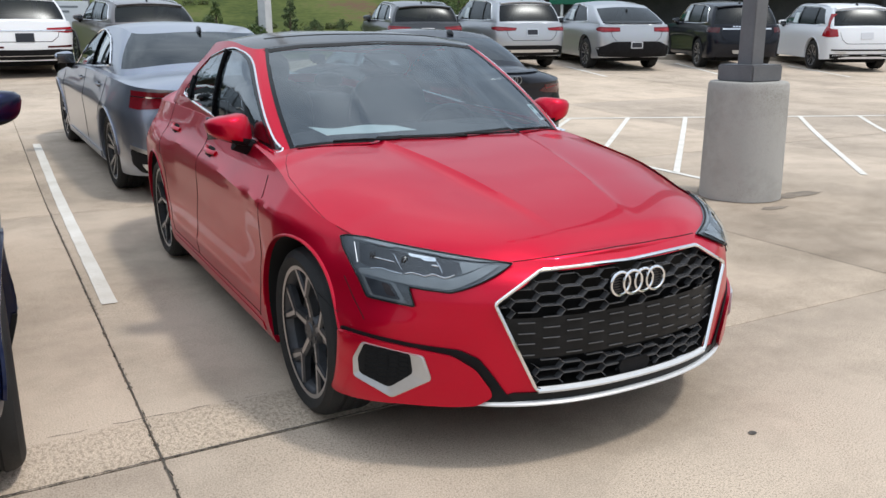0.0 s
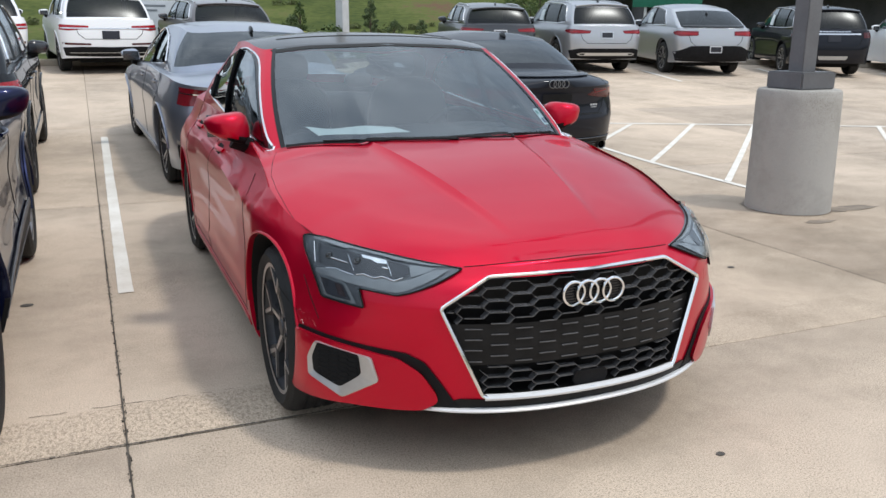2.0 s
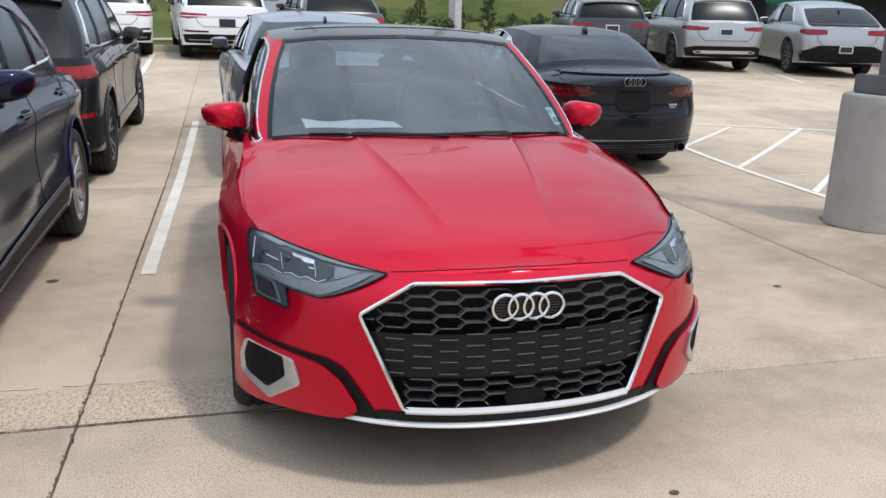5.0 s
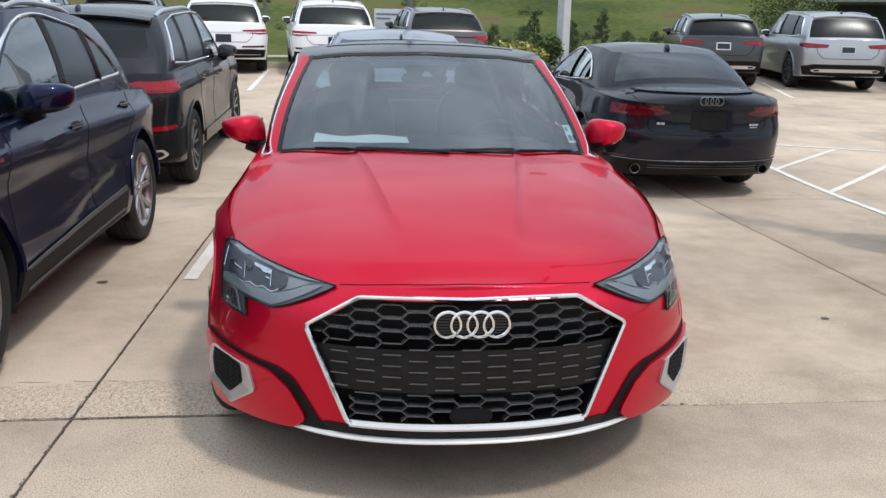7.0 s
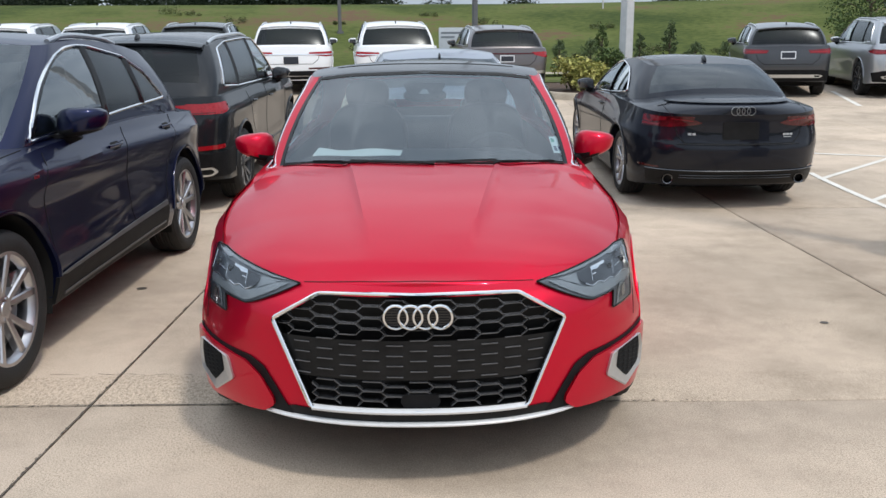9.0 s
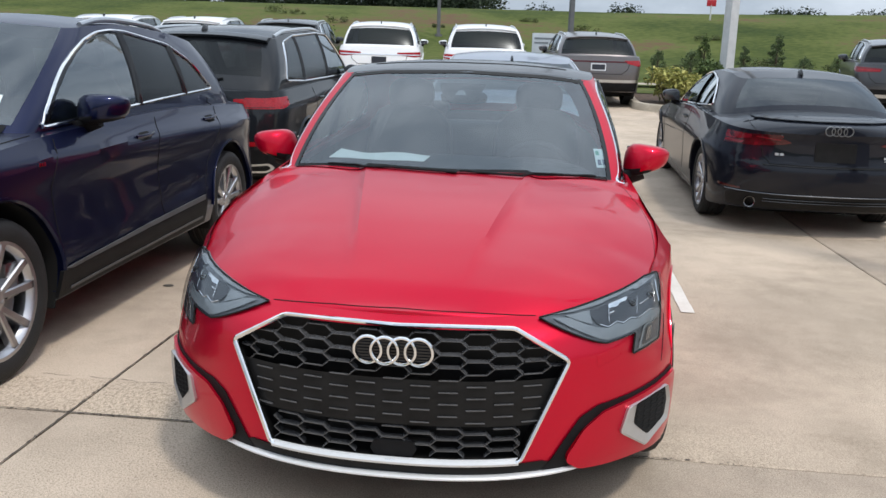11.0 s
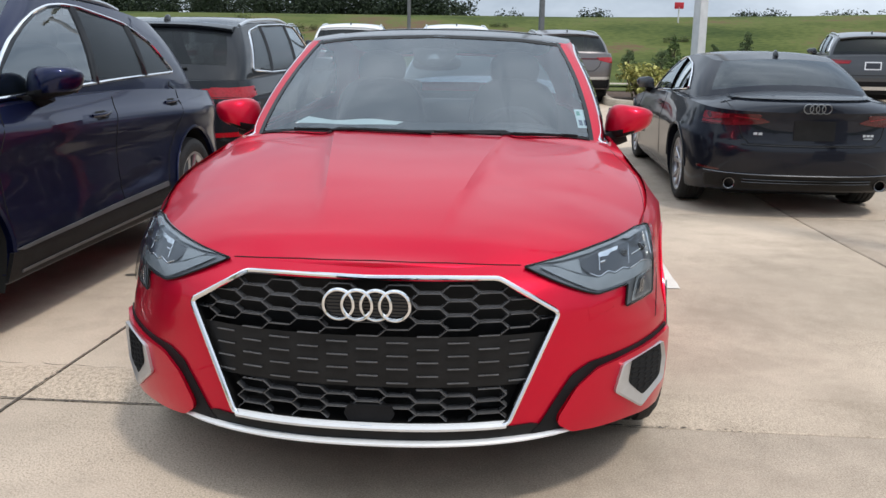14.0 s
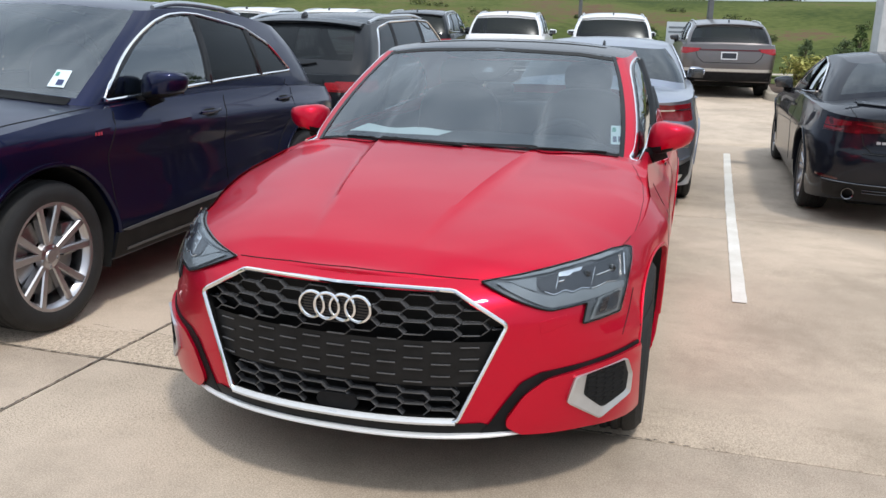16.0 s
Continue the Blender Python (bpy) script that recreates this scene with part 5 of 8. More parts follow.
def sedan_details(root, H):
    grille(root, H), headlights(root, H), bumper(root, H)
    # bonnet shut lines
    seam(root, H, [(0.0, 0.713), (0.20, 0.711), (0.39, 0.703)], "front", 0.0020)
    seam(root, H, [(0.745, 0.50), (0.764, 0.58), (0.796, 0.72), (0.805, 0.84), (0.806, 1.00), (0.792, 1.17), (0.758, 1.30), (0.722, 1.385)], "top", 0.0015, lift=-0.0008)
    # towing eye cover
    seam(root, H, [(0.575, 0.590), (0.642, 0.604), (0.652, 0.574), (0.582, 0.552), (0.575, 0.590)], "front", 0.0009, "cover_joint", M["red"], mirror=False)
    # doors, sills and wheel lips
    seam(root, H, [(1.34, 0.85), (1.27, 0.78), (1.245, 0.55), (1.31, 0.33), (1.36, 0.25)], "left", 0.002)
    seam(root, H, [(2.44, 0.99), (2.40, 0.70), (2.43, 0.42), (2.46, 0.27)], "left", 0.002)
    seam(root, H, [(3.42, 1.0), (3.36, 0.78), (3.18, 0.62), (3.08, 0.40), (3.06, 0.28)], "left", 0.002)
    seam(root, H, [(1.34, 0.262), (2.2, 0.262), (3.08, 0.275)], "left", 0.002)
    both(root, H, "sill_strip", [(1.32, 0.235), (3.10, 0.25), (3.10, 0.205), (1.32, 0.195)], "left", M["red"], 0.005, 0.012, "painted sill")
    for ax in ("left", "right"):
        bm = bmesh.new()
        tube(bm, H.line([(1.44, 0.921), (1.70, 0.942), (2.35, 0.987), (2.945, 1.034), (3.20, 1.058)], ax, 0.003, 0.05), 0.0072, 6)
        part("belt_trim", bm, M["chrome"], root, "bright strip under the side windows")
    handle(root, H, 2.27, 0.835, M["red"]), handle(root, H, 3.16, 0.865, M["red"])
    seam(root, H, [(0.55, 0.50), (0.70, 0.545)], "left", 0.002, "bumper_joint", lift=0.0)
    seam(root, H, [(0.815, 0.62), (0.81, 0.56), (0.80, 0.50)], "front", 0.002, "bumper_joint")
    # dark scuttle and glass borders
    scuttle(root, H, RED, 0.55)
    part("glass_header", H.drape(sym([(0, 1.366), (0.40, 1.352), (0.585, 1.330), (0.57, 1.318), (0.40, 1.338), (0, 1.352)]), "front", 0.002, 0.0), M["rubber"], root, "black windscreen border")
    k = len([q for q in H.base if q[2] > 0])
    for s in (1, -1):
        bm, rows = bmesh.new(), []
        for row in H.grows:
            rows.append([bm.verts.new((s * (row[i][0] + 0.002), row[i][1] - 0.003, row[i][2] + 0.001)) for i in range(int(0.735 * k), int(0.735 * k) + 2)])
        for a, b in zip(rows, rows[1:]):
            for q in range(len(a) - 1):
                bm.faces.new((a[q], a[q + 1], b[q + 1], b[q]))
        part("glass_border", bm, M["roofblack"], root, "black windscreen border", out=(0, 2.2, 0.3))
    for s, pts in ((1, [(0.62, 0.950), (0.36, 0.962), (0.06, 0.966)]), (1, [(0.05, 0.962), (-0.25, 0.968), (-0.52, 0.960)])):
        bm = bmesh.new()
        tube(bm, H.line(pts, "front", 0.008, 0.04), 0.005, 6)
        part("wiper", bm, M["plastic"], root, "black wiper blade")
    # camera housing behind the glass
    part("camera_housing", H.drape(rounded([(-0.115, 1.318), (0.115, 1.318), (0.085, 1.262), (0.03, 1.232), (-0.03, 1.232), (-0.085, 1.262)], 0.015), "front", -0.02, 0.03), M["plastic"], root, "black camera housing")
    part("camera_window", H.drape([(-0.028, 1.262), (0.028, 1.262), (0.012, 1.284), (-0.012, 1.284)], "front", -0.012, 0.0), M["lampgrey"], root, "grey camera window")
    st = part("window_sticker", H.drape([(0.632, 0.985), (0.692, 0.982), (0.676, 1.052), (0.618, 1.055)], "front", -0.004, 0.0), M["label"], root, "pale inspection sticker")
    part("sticker_bar", H.drape([(0.638, 0.993), (0.654, 0.992), (0.649, 1.012), (0.634, 1.013)], "front", -0.002, 0.0), M["labelink"], st)
    part("sticker_bar", H.drape([(0.660, 0.992), (0.680, 0.991), (0.675, 1.012), (0.656, 1.013)], "front", -0.002, 0.0), M["labelink"], st)
    part("sticker_bar", H.drape([(0.628, 1.030), (0.644, 1.029), (0.640, 1.045), (0.625, 1.046)], "front", -0.002, 0.0), M["green"], st)
    # roof: glass panel joint, fin
    seam(root, H, [(0.0, 2.30), (0.30, 2.315), (0.50, 2.34)], "top", 0.003)
    bm = superblob((0, 3.36, 1.375), (0.018, 0.075, 0.045), 2.2, 14)
    part("antenna_fin", bm, M["gloss"], root, "black antenna fin")
    # tail
    both(root, H, "tail_lamp", rounded([(0.40, 0.86), (0.86, 0.90), (0.88, 0.80), (0.84, 0.76), (0.44, 0.80)], 0.02), "rear", M["lamp"], 0.006, 0.01)
    # cabin
    bm = superblob((0, 1.66, 0.815), (0.70, 0.40, 0.157), 3.6, 28)
    part("dashboard", bm, M["dash"], root, "dark grey dashboard")
    bm = superblob((0.37, 1.74, 0.925), (0.20, 0.14, 0.055), 2.6, 18)
    part("instrument_hood", bm, M["dash"], root, "dark instrument hood")
    bm = bmesh.new()
    tube(bm, [Vector((0.37 + 0.185 * math.cos(t), 2.02 - 0.07 * math.sin(t), 0.86 + 0.17 * math.sin(t))) for t in [2 * math.pi * q / 32 for q in range(32)]], 0.016, 8, closed=True)
    for t in (0.2, math.pi - 0.2, -math.pi / 2):
        tube(bm, [(0.37, 2.0, 0.85), (0.37 + 0.18 * math.cos(t), 2.02 - 0.07 * math.sin(t), 0.86 + 0.165 * math.sin(t))], 0.02, 6)
    box(bm, (0.37, 2.0, 0.85), (0.15, 0.05, 0.11), 0.02)
    part("steering_wheel", bm, M["leather"], root, "black steering wheel")
    for x in (-0.37, 0.37):
        seat = part("front_seat", superblob((x, 2.72, 0.86), (0.25, 0.11, 0.30), 3.2, 20), M["leather"], root, "dark grey front seat")
        part("headrest", superblob((x, 2.76, 1.21), (0.135, 0.055, 0.095), 3.0, 16), M["leather"], seat, "dark grey headrest")
    part("rear_seat", superblob((0, 3.55, 0.76), (0.62, 0.12, 0.26), 3.6, 20), M["leather"], root, "dark grey rear bench")
    for x in (-0.33, 0.33):
        part("rear_headrest", superblob((x, 3.6, 1.09), (0.10, 0.05, 0.05), 3.0, 14), M["leather"], root, "dark grey rear headrest")
    part("inner_mirror", superblob((0, 2.02, 1.235), (0.115, 0.02, 0.034), 3.0, 16), M["gloss"], root, "black interior mirror")


sedan_details(red, RH)
for yw in (RED["yf"], RED["yr"]):
    for ax in ("left", "right"):
        bm = bmesh.new()
        Ra = RED["R"] + RED.get("archgap", 0.045) + 0.006
        arc = [RH.put(ax, yw + Ra * math.cos(q), RED["R"] + 0.01 + Ra * math.sin(q), -0.001) for q in [math.pi * k / 40 for k in range(41)]]
        for _ in range(6):
            mean = [arc[0].x] + [(arc[k - 1].x + 2 * arc[k].x + arc[k + 1].x) / 4 for k in range(1, 40)] + [arc[40].x]
            for p, x in zip(arc, mean):
                p.x = x
        tube(bm, arc, 0.0075, 8, flat=0.6)
        part("arch_lip", bm, M["red"], red, "painted wheel arch lip")
# a folded sheet lies on the dashboard
bm = bmesh.new()
rows = []
for i in range(13):
    u = i / 12
    rows.append([bm.verts.new((-0.53 + 0.42 * u + CAR_X, 1.42 + 0.23 * v - 0.02 * u, 0.984 + 0.004 * v + 0.0035 * math.sin(9 * u + 2 * v) * (0.4 + v) + 0.005 * max(0, 0.25 - u) * 4 * v)) for v in (0, 0.33, 0.66, 1)])
for a, b in zip(rows, rows[1:]):
    for q in range(3):
        bm.faces.new((a[q], a[q + 1], b[q + 1], b[q]))
r = bmesh.ops.extrude_face_region(bm, geom=bm.faces[:])
bmesh.ops.translate(bm, vec=(0, 0, 0.002), verts=[v for v in r["geom"] if isinstance(v, bmesh.types.BMVert)])
tagged(part("paper_sheet", bm, M["paper"]), "folded pale paper sheet lying on the dashboard", "paper")

# ==== other cars ====
def suv_spec(L, W, H, wb, fo, R, gw, gm, belt=1.08, hood=1.04, rearslope=0.35):
    k = L / 4.68
    yf, yr = fo, fo + wb
    b0, r = belt, H
    yb1, yb0 = L - 0.24 - rearslope * 0.44, L - 0.14
    return dict(
        L=L, W=W, F=0.95, B=0.52, nf=2.6, nr=4.2, yf=yf, yr=yr, R=R, rr=R - 0.115, tw=0.245, flare=0.02, archgap=0.06,
        front=[(0.2, 0.10), (0.3, 0.03), (0.5, 0.0), (0.75, 0.03), (hood - 0.12, 0.07), (hood, 0.16)],
        rear=[(0.25, 0.14), (0.42, 0.03), (0.62, 0.0), (0.82, 0.015), (1.0, 0.05), (1.15, 0.09)],
        side=[(0.2, 0.06), (0.34, 0.03), (0.5, 0.03), (0.7, 0.016), (0.92, 0.0), (1.02, 0.02), (1.15, 0.06)],
        bottom=[(0, 0.26), (0.8, 0.24), (L / 2, 0.27), (L - 0.5, 0.30), (L, 0.34)],
        shoulder=[(0, hood - 0.14), (0.4, hood - 0.08), (1.0, hood - 0.01), (1.6, b0 - 0.02), (L * 0.7, b0 + 0.02), (L, b0 + 0.02)],
        deck=[(0, hood - 0.14), (0.15, hood - 0.07), (0.5, hood), (1.2, hood + 0.07), (1.6, b0 + 0.02), (L, b0 + 0.03)],
        roof=[(1.75 * k, r - 0.12), (2.2 * k, r - 0.02), (2.7 * k, r), (3.5 * k, r - 0.015), (yb1, r - 0.07)], crown=0.05,
        gh=dict(yw0=1.22 * k, yw1=2.0 * k, yb1=yb1, yb0=yb0, w0=W - 0.10, w1=W - 0.25, D0=0.24, D1=0.2, E0=0.22, E1=0.16, n=3.2, bx=0.03, bf=0.015, br=0.02),
        pillar=(0.66, 0.70), wsg=(1, 12), rwg=(1, 10), rearglass=M["privacy"],
        windows=[([(1.62 * k, b0 + 0.03), (2.5 * k, b0 + 0.05), (2.5 * k, r - 0.095), (2.16 * k, r - 0.115)], gw),
                 ([(2.57 * k, b0 + 0.05), (3.45 * k, b0 + 0.07), (3.40 * k, r - 0.105), (2.57 * k, r - 0.095)], gm),
                 ([(3.52 * k, b0 + 0.07), (4.02 * k, b0 + 0.12), (3.76 * k, r - 0.16), (3.47 * k, r - 0.112)], gm)],
        dlo=[(1.52 * k, b0 + 0.01), (2.5 * k, b0 + 0.03), (3.5 * k, b0 + 0.05), (4.10 * k, b0 + 0.09), (3.82 * k, r - 0.14), (3.45 * k, r - 0.088), (2.6 * k, r - 0.075), (2.12 * k, r - 0.095)],
        dlor=0.010, posts=[((2.535 * k, b0 + 0.04), (2.535 * k, r - 0.08)), ((3.485 * k, b0 + 0.06), (3.435 * k, r - 0.10))],
        tub=0.6, under=0.20, mirror=(W + 0.03, 1.72 * k, b0 + 0.05), tuck=0.01)


def saloon_spec(L, W, H, wb, fo, R, coupe=False):
    k = L / 4.495
    f = H / 1.418
    zz = lambda pts: [(y * k, z * f) for y, z in pts]
    S = dict(RED)
    for key in ("shoulder", "deck", "bottom"):
        S[key] = zz(RED[key])
    S.pop("crease"), S.pop("holes"), S.pop("creaseline"), S.pop("jaw"), S.pop("pinch"), S.pop("carve"), S.pop("lip")
    S.update(L=L, W=W, yf=fo, yr=fo + wb, R=R, rr=R - 0.09, tw=0.245,
             front=[(z * f, y) for z, y in RED["front"]], rear=[(0.2, 0.14), (0.35, 0.03), (0.55, 0.0), (0.75, 0.03), (0.9, 0.05), (1.02, 0.0), (1.1, 0.0)],
             side=[(z * f, x) for z, x in ((0.15, 0.06), (0.24, 0.03), (0.40, 0.018), (0.55, 0.012), (0.70, 0.004), (0.80, 0.026), (0.95, 0.062), (1.1, 0.10))], roof=zz(RED["roof"]), B=0.7, nr=3.0,
             gh={q: (v * k if q[0] in "yDE" else v) for q, v in RED["gh"].items() if q[:3] != "bow"},
             windows=[(zz(w), M["sideglass"]) for w, _ in RED["windows"]], dlo=zz(RED["dlo"]),
             posts=[tuple(zz(p)) for p in RED["posts"]], dlolift=0.006, dlor=0.008, rearglass=M["rearglass"], mirror=(W + 0.01, 1.62 * k, 1.01 * f))
    S["gh"].update(w0=W - 0.14, w1=W - 0.33)
    return S


def placed(S, x, y_rear, turn=0.0):
    """Pose of a car that stands nose away, with its tail middle at (x, y_rear), following the slope of the ground."""
    a = radians(turn)
    d = Vector((-math.sin(a), math.cos(a)))
    ends = []
    for q in (S["yr"], S["yf"]):
        p = Vector((x, y_rear)) + d * (S["L"] - q)
        ends.append(gz(p.x, p.y))
    slope = (ends[1] - ends[0]) / (S["yr"] - S["yf"])
    z0 = ends[0] - slope * (S["L"] - S["yr"])
    nose = Vector((x, y_rear)) + d * S["L"]
    return pose(nose.x, nose.y, z0 + slope * S["L"], 0, 0, 180 + turn) @ pose(0, 0, 0, -math.degrees(math.atan(slope)), 0, 0)


def suv_carve(zc, y0, y1):
    """A shoulder crease, hollow doors and a raised lower door edge between the wheels."""
    def f(y, z):
        w = max(0.0, min(1.0, (y - y0) / 0.3)) * max(0.0, min(1.0, (y1 - y) / 0.3))
        u = zc + 0.02 * (y - 2) - z
        d = (0.006 + 0.011 * w) * (1 - math.exp(-u / 0.03)) * math.exp(-(max(0.0, u - 0.2) / 0.16) ** 2) if u > 0 else 0.008 * (1 - math.exp(u / 0.02))
        return d - 0.012 * w * math.exp(-((z - 0.47) / 0.04) ** 2)
    return f


Q3 = suv_spec(4.48, 0.925, 1.60, 2.70, 0.90, 0.358, M["sideglass"], M["privacy"], belt=1.05, hood=1.0, rearslope=0.95)
Q3.update(B=0.75, taper=0.05, side=[(0.2, 0.06), (0.30, 0.028), (0.42, 0.004), (0.47, 0.006), (0.60, 0.024), (0.74, 0.030), (0.86, 0.014), (0.92, 0.012), (0.96, 0.034), (1.02, 0.062), (1.15, 0.10)], lip=0.03, mirror=(0.935, 1.72, 1.118), mirror_size=(0.125, 0.078), mirror_taper=0.12, dlor=0.0095, flare=0.035, tuck=0.02, archgap=0.056, rr=0.256)
Q3["gh"].update(w0=0.80, w1=0.665, E0=0.85, E1=0.45, yt=2.7, rt=0.04)


def blister(y, z):
    """Full haunches over the wheels above hollow doors with a slanting lower crease."""
    d = -0.016 * math.exp(-((y - 3.62) / 0.42) ** 2) * math.exp(-((z - 0.90) / 0.06) ** 2)
    w = max(0.0, min(1.0, (y - 1.9) / 0.4)) * max(0.0, min(1.0, (3.05 - y) / 0.15))
    u = 0.535 + 0.11 * (y - 2.25) - z
    return d + (0.012 * w * (1 - math.exp(-u / 0.012)) * math.exp(-(u / 0.09) ** 2) if u > 0 else 0.0)


Q3["carve"] = blister
Q3["shoulder"] = [(0, 0.86), (0.4, 0.92), (1.0, 0.99), (1.6, 1.03), (2.9, 1.062), (3.5, 1.05), (4.0, 1.03), (4.48, 1.01)]
Q3["roof"] = [(1.675, 1.48), (2.1, 1.575), (2.5, 1.60), (3.1, 1.575), (Q3["gh"]["yb1"], 1.49)]
Q3["dlo"] = [(1.41, 1.045), (1.84, 1.068), (2.19, 1.092), (2.76, 1.125), (3.56, 1.160), (3.42, 1.258), (3.31, 1.345), (3.02, 1.450), (2.5, 1.512), (2.34, 1.514), (2.18, 1.498), (2.02, 1.455), (1.88, 1.396), (1.74, 1.318), (1.64, 1.248), (1.56, 1.182)]
Q3["windows"] = [([(1.50, 1.062), (2.39, 1.115), (2.39, 1.492), (2.32, 1.497), (2.18, 1.480), (2.03, 1.438), (1.90, 1.382), (1.76, 1.304), (1.60, 1.185)], M["sideglass"]),
                 ([(2.47, 1.120), (3.06, 1.150), (3.00, 1.430), (2.88, 1.455), (2.47, 1.492)], M["privacy"]),
                 ([(3.11, 1.152), (3.50, 1.170), (3.38, 1.26), (3.28, 1.335), (3.06, 1.41)], M["privacy"])]
Q3["posts"] = [((2.43, 1.10), (2.43, 1.505)), ((3.085, 1.140), (3.03, 1.435))]
navy, NH = build_car("compact_suv", Q3, pose(-2.72, 0.115, 0), "dark navy blue compact SUV parked beside the red sedan", "car", M["navy"], style="ten", lod=1.5)
Q5 = suv_spec(4.68, 0.94, 1.655, 2.82, 0.89, 0.358, M["sideglass"], M["privacy"], rearslope=0.85)
Q5.update(pillar=(0.66, 0.56), rwg=(3, 10), carve=suv_carve(0.93, 1.3, 3.3), lip=0.04)
grey, GH = build_car("suv", Q5, placed(Q5, -2.82, 5.13), "dark graphite grey SUV with red tail lamps, parked nose away", "car", M["graphite"], style="five")
A6 = saloon_spec(4.94, 0.94, 1.455, 2.924, 0.92, 0.345)
A6.update(pillar=(0.795, 0.84), rwg=(2, 12))
A6["gh"].update(E0=0.6, rt=0.06, rd=0.0, yb0=4.30)
A6["deck"] = [p for p in A6["deck"] if p[0] < 1.6] + [(3.95, 1.09), (4.25, 1.10), (4.55, 1.085), (4.82, 1.050), (4.94, 1.02)]
blue, BH = build_car("saloon", A6, placed(A6, 0.15, 5.12, 2.2), "silver blue metallic saloon parked tail to tail with the red sedan", "car", M["bluegrey"], style="five")
A5 = saloon_spec(4.68, 0.925, 1.375, 2.764, 0.86, 0.335)
A5.update(rwg=(2, 12), pillar=(0.795, 0.62))
A5["gh"].update(yb0=4.06, E0=0.6, rt=0.07, rd=0.0)
A5["deck"] = [p for p in A5["deck"] if p[0] < 1.5] + [(3.70, 1.055), (4.0, 1.066), (4.3, 1.046), (4.55, 1.012), (4.68, 0.985)]
A5["rear"] = [(0.2, 0.20), (0.30, 0.09), (0.42, 0.025), (0.55, 0.0), (0.640, 0.0), (0.668, 0.024), (0.85, 0.035), (0.95, 0.012), (1.02, 0.0), (1.1, 0.0)]
coupe, CH = build_car("coupe", A5, placed(A5, 2.86, 5.12, 0), "glossy black two-door coupe parked nose away", "car", M["black"], style="ten")

FAR = []
Q7 = suv_spec(5.06, 0.965, 1.66, 3.0, 0.93, 0.375, M["sideglass"], M["privacy"], belt=1.09, hood=1.05, rearslope=0.7)
ETR = suv_spec(4.90, 0.945, 1.56, 2.93, 0.93, 0.37, M["sideglass"], M["privacy"], belt=1.06, hood=1.02, rearslope=0.8)
GLC = suv_spec(4.66, 0.915, 1.58, 2.87, 0.86, 0.36, M["sideglass"], M["privacy"], belt=1.08, hood=1.04)
GLS = suv_spec(4.93, 0.95, 1.70, 2.99, 0.87, 0.38, M["sideglass"], M["privacy"], belt=1.10, hood=1.06, rearslope=0.6)
GLE = suv_spec(4.93, 0.955, 1.66, 2.92, 0.9, 0.38, M["sideglass"], M["privacy"], belt=1.10, hood=1.06, rearslope=2.2)
GLE["windows"] = [GLE["windows"][0], ([(2.71, 1.155), (3.55, 1.18), (3.28, 1.50), (2.71, 1.55)], M["privacy"])]
GLE["dlo"] = [(1.60, 1.11), (2.65, 1.13), (3.75, 1.17), (3.36, 1.51), (2.75, 1.575), (2.24, 1.555)]
GLE["posts"] = GLE["posts"][:1]
GLE["roof"] = GLE["roof"][:3] + [(3.15, 1.635), (GLE["gh"]["yb1"], 1.59)]
for nm, S, x, y, turn, pm, lab in (
        ("large_suv", Q7, -0.82, 17.05, 6, "white", "white large SUV parked nose away by the kerb"),
        ("large_suv", Q7, -3.32, 17.4, 7, "white", "white large SUV parked nose away by the kerb"),
        ("large_suv", Q7, -5.68, 17.7, 7, "graphite", "dark grey large SUV with roof rails"),
        ("large_suv", Q7, -8.05, 17.7, 7, "white", "white large SUV parked nose away by the kerb"),
        ("large_suv", Q7, -10.4, 17.7, 7, "white", "white large SUV parked nose away by the kerb"),
        ("electric_suv", ETR, 1.62, 16.35, 4, "taupe", "taupe grey SUV with a full-width red lamp bar"),
        ("mid_suv", GLC, 7.7, 16.05, -14, "darkgrey", "dark grey SUV with chrome rear bumper trim"),
        ("mid_suv", GLS, 10.25, 15.44, -11, "silver", "silver SUV with red tail lamps and roof rails"),
        ("coupe_suv", GLE, 12.60, 14.34, -18, "silver", "silver fastback SUV with a dark lower bumper"),
        ("boxy_suv", GLS, 15.58, 13.59, -28, "black", "black boxy SUV parked nose away"),
        ("tall_suv", GLS, 18.36, 12.18, -28, "white", "white SUV with tall red tail lamps")):
    FAR.append(build_car(nm, S, placed(S, x, y, turn), lab, "car", M[pm], "far parked cars", lod=0.55))


# ==== details of the other cars ====
def fin(root, H, y, size=0.05, m="gloss"):
    z = H.put("top", 0.0, y, 0.0).z
    bm = superblob((0, y, z + size * 0.5), (0.016, 0.075, size), 2.0, 14)
    for v in bm.verts:
        v.co.y -= 0.5 * (v.co.z - z)
    part("antenna_fin", bm, M[m], root, "shark fin antenna")


def rails(root, H, S, m="satin", far=1.65):
    k = S["L"] / 4.68
    for s in (1, -1):
        bm = bmesh.new()
        pts = []
        for q in range(15):
            t = q / 14
            y = (2.22 + min(far, S["gh"]["yb1"] / k - 2.3) * t) * k
            p = H.put("top", s * (S["gh"]["w1"] - 0.035), y, 0.0)
            pts.append(p + Vector((0, 0, 0.018 * min(1, 6 * t, 6 * (1 - t)) + 0.002)))
        tube(bm, pts, 0.018, 8, flat=0.8)
        part("roof_rail", bm, M[m], root, "satin silver roof rail")


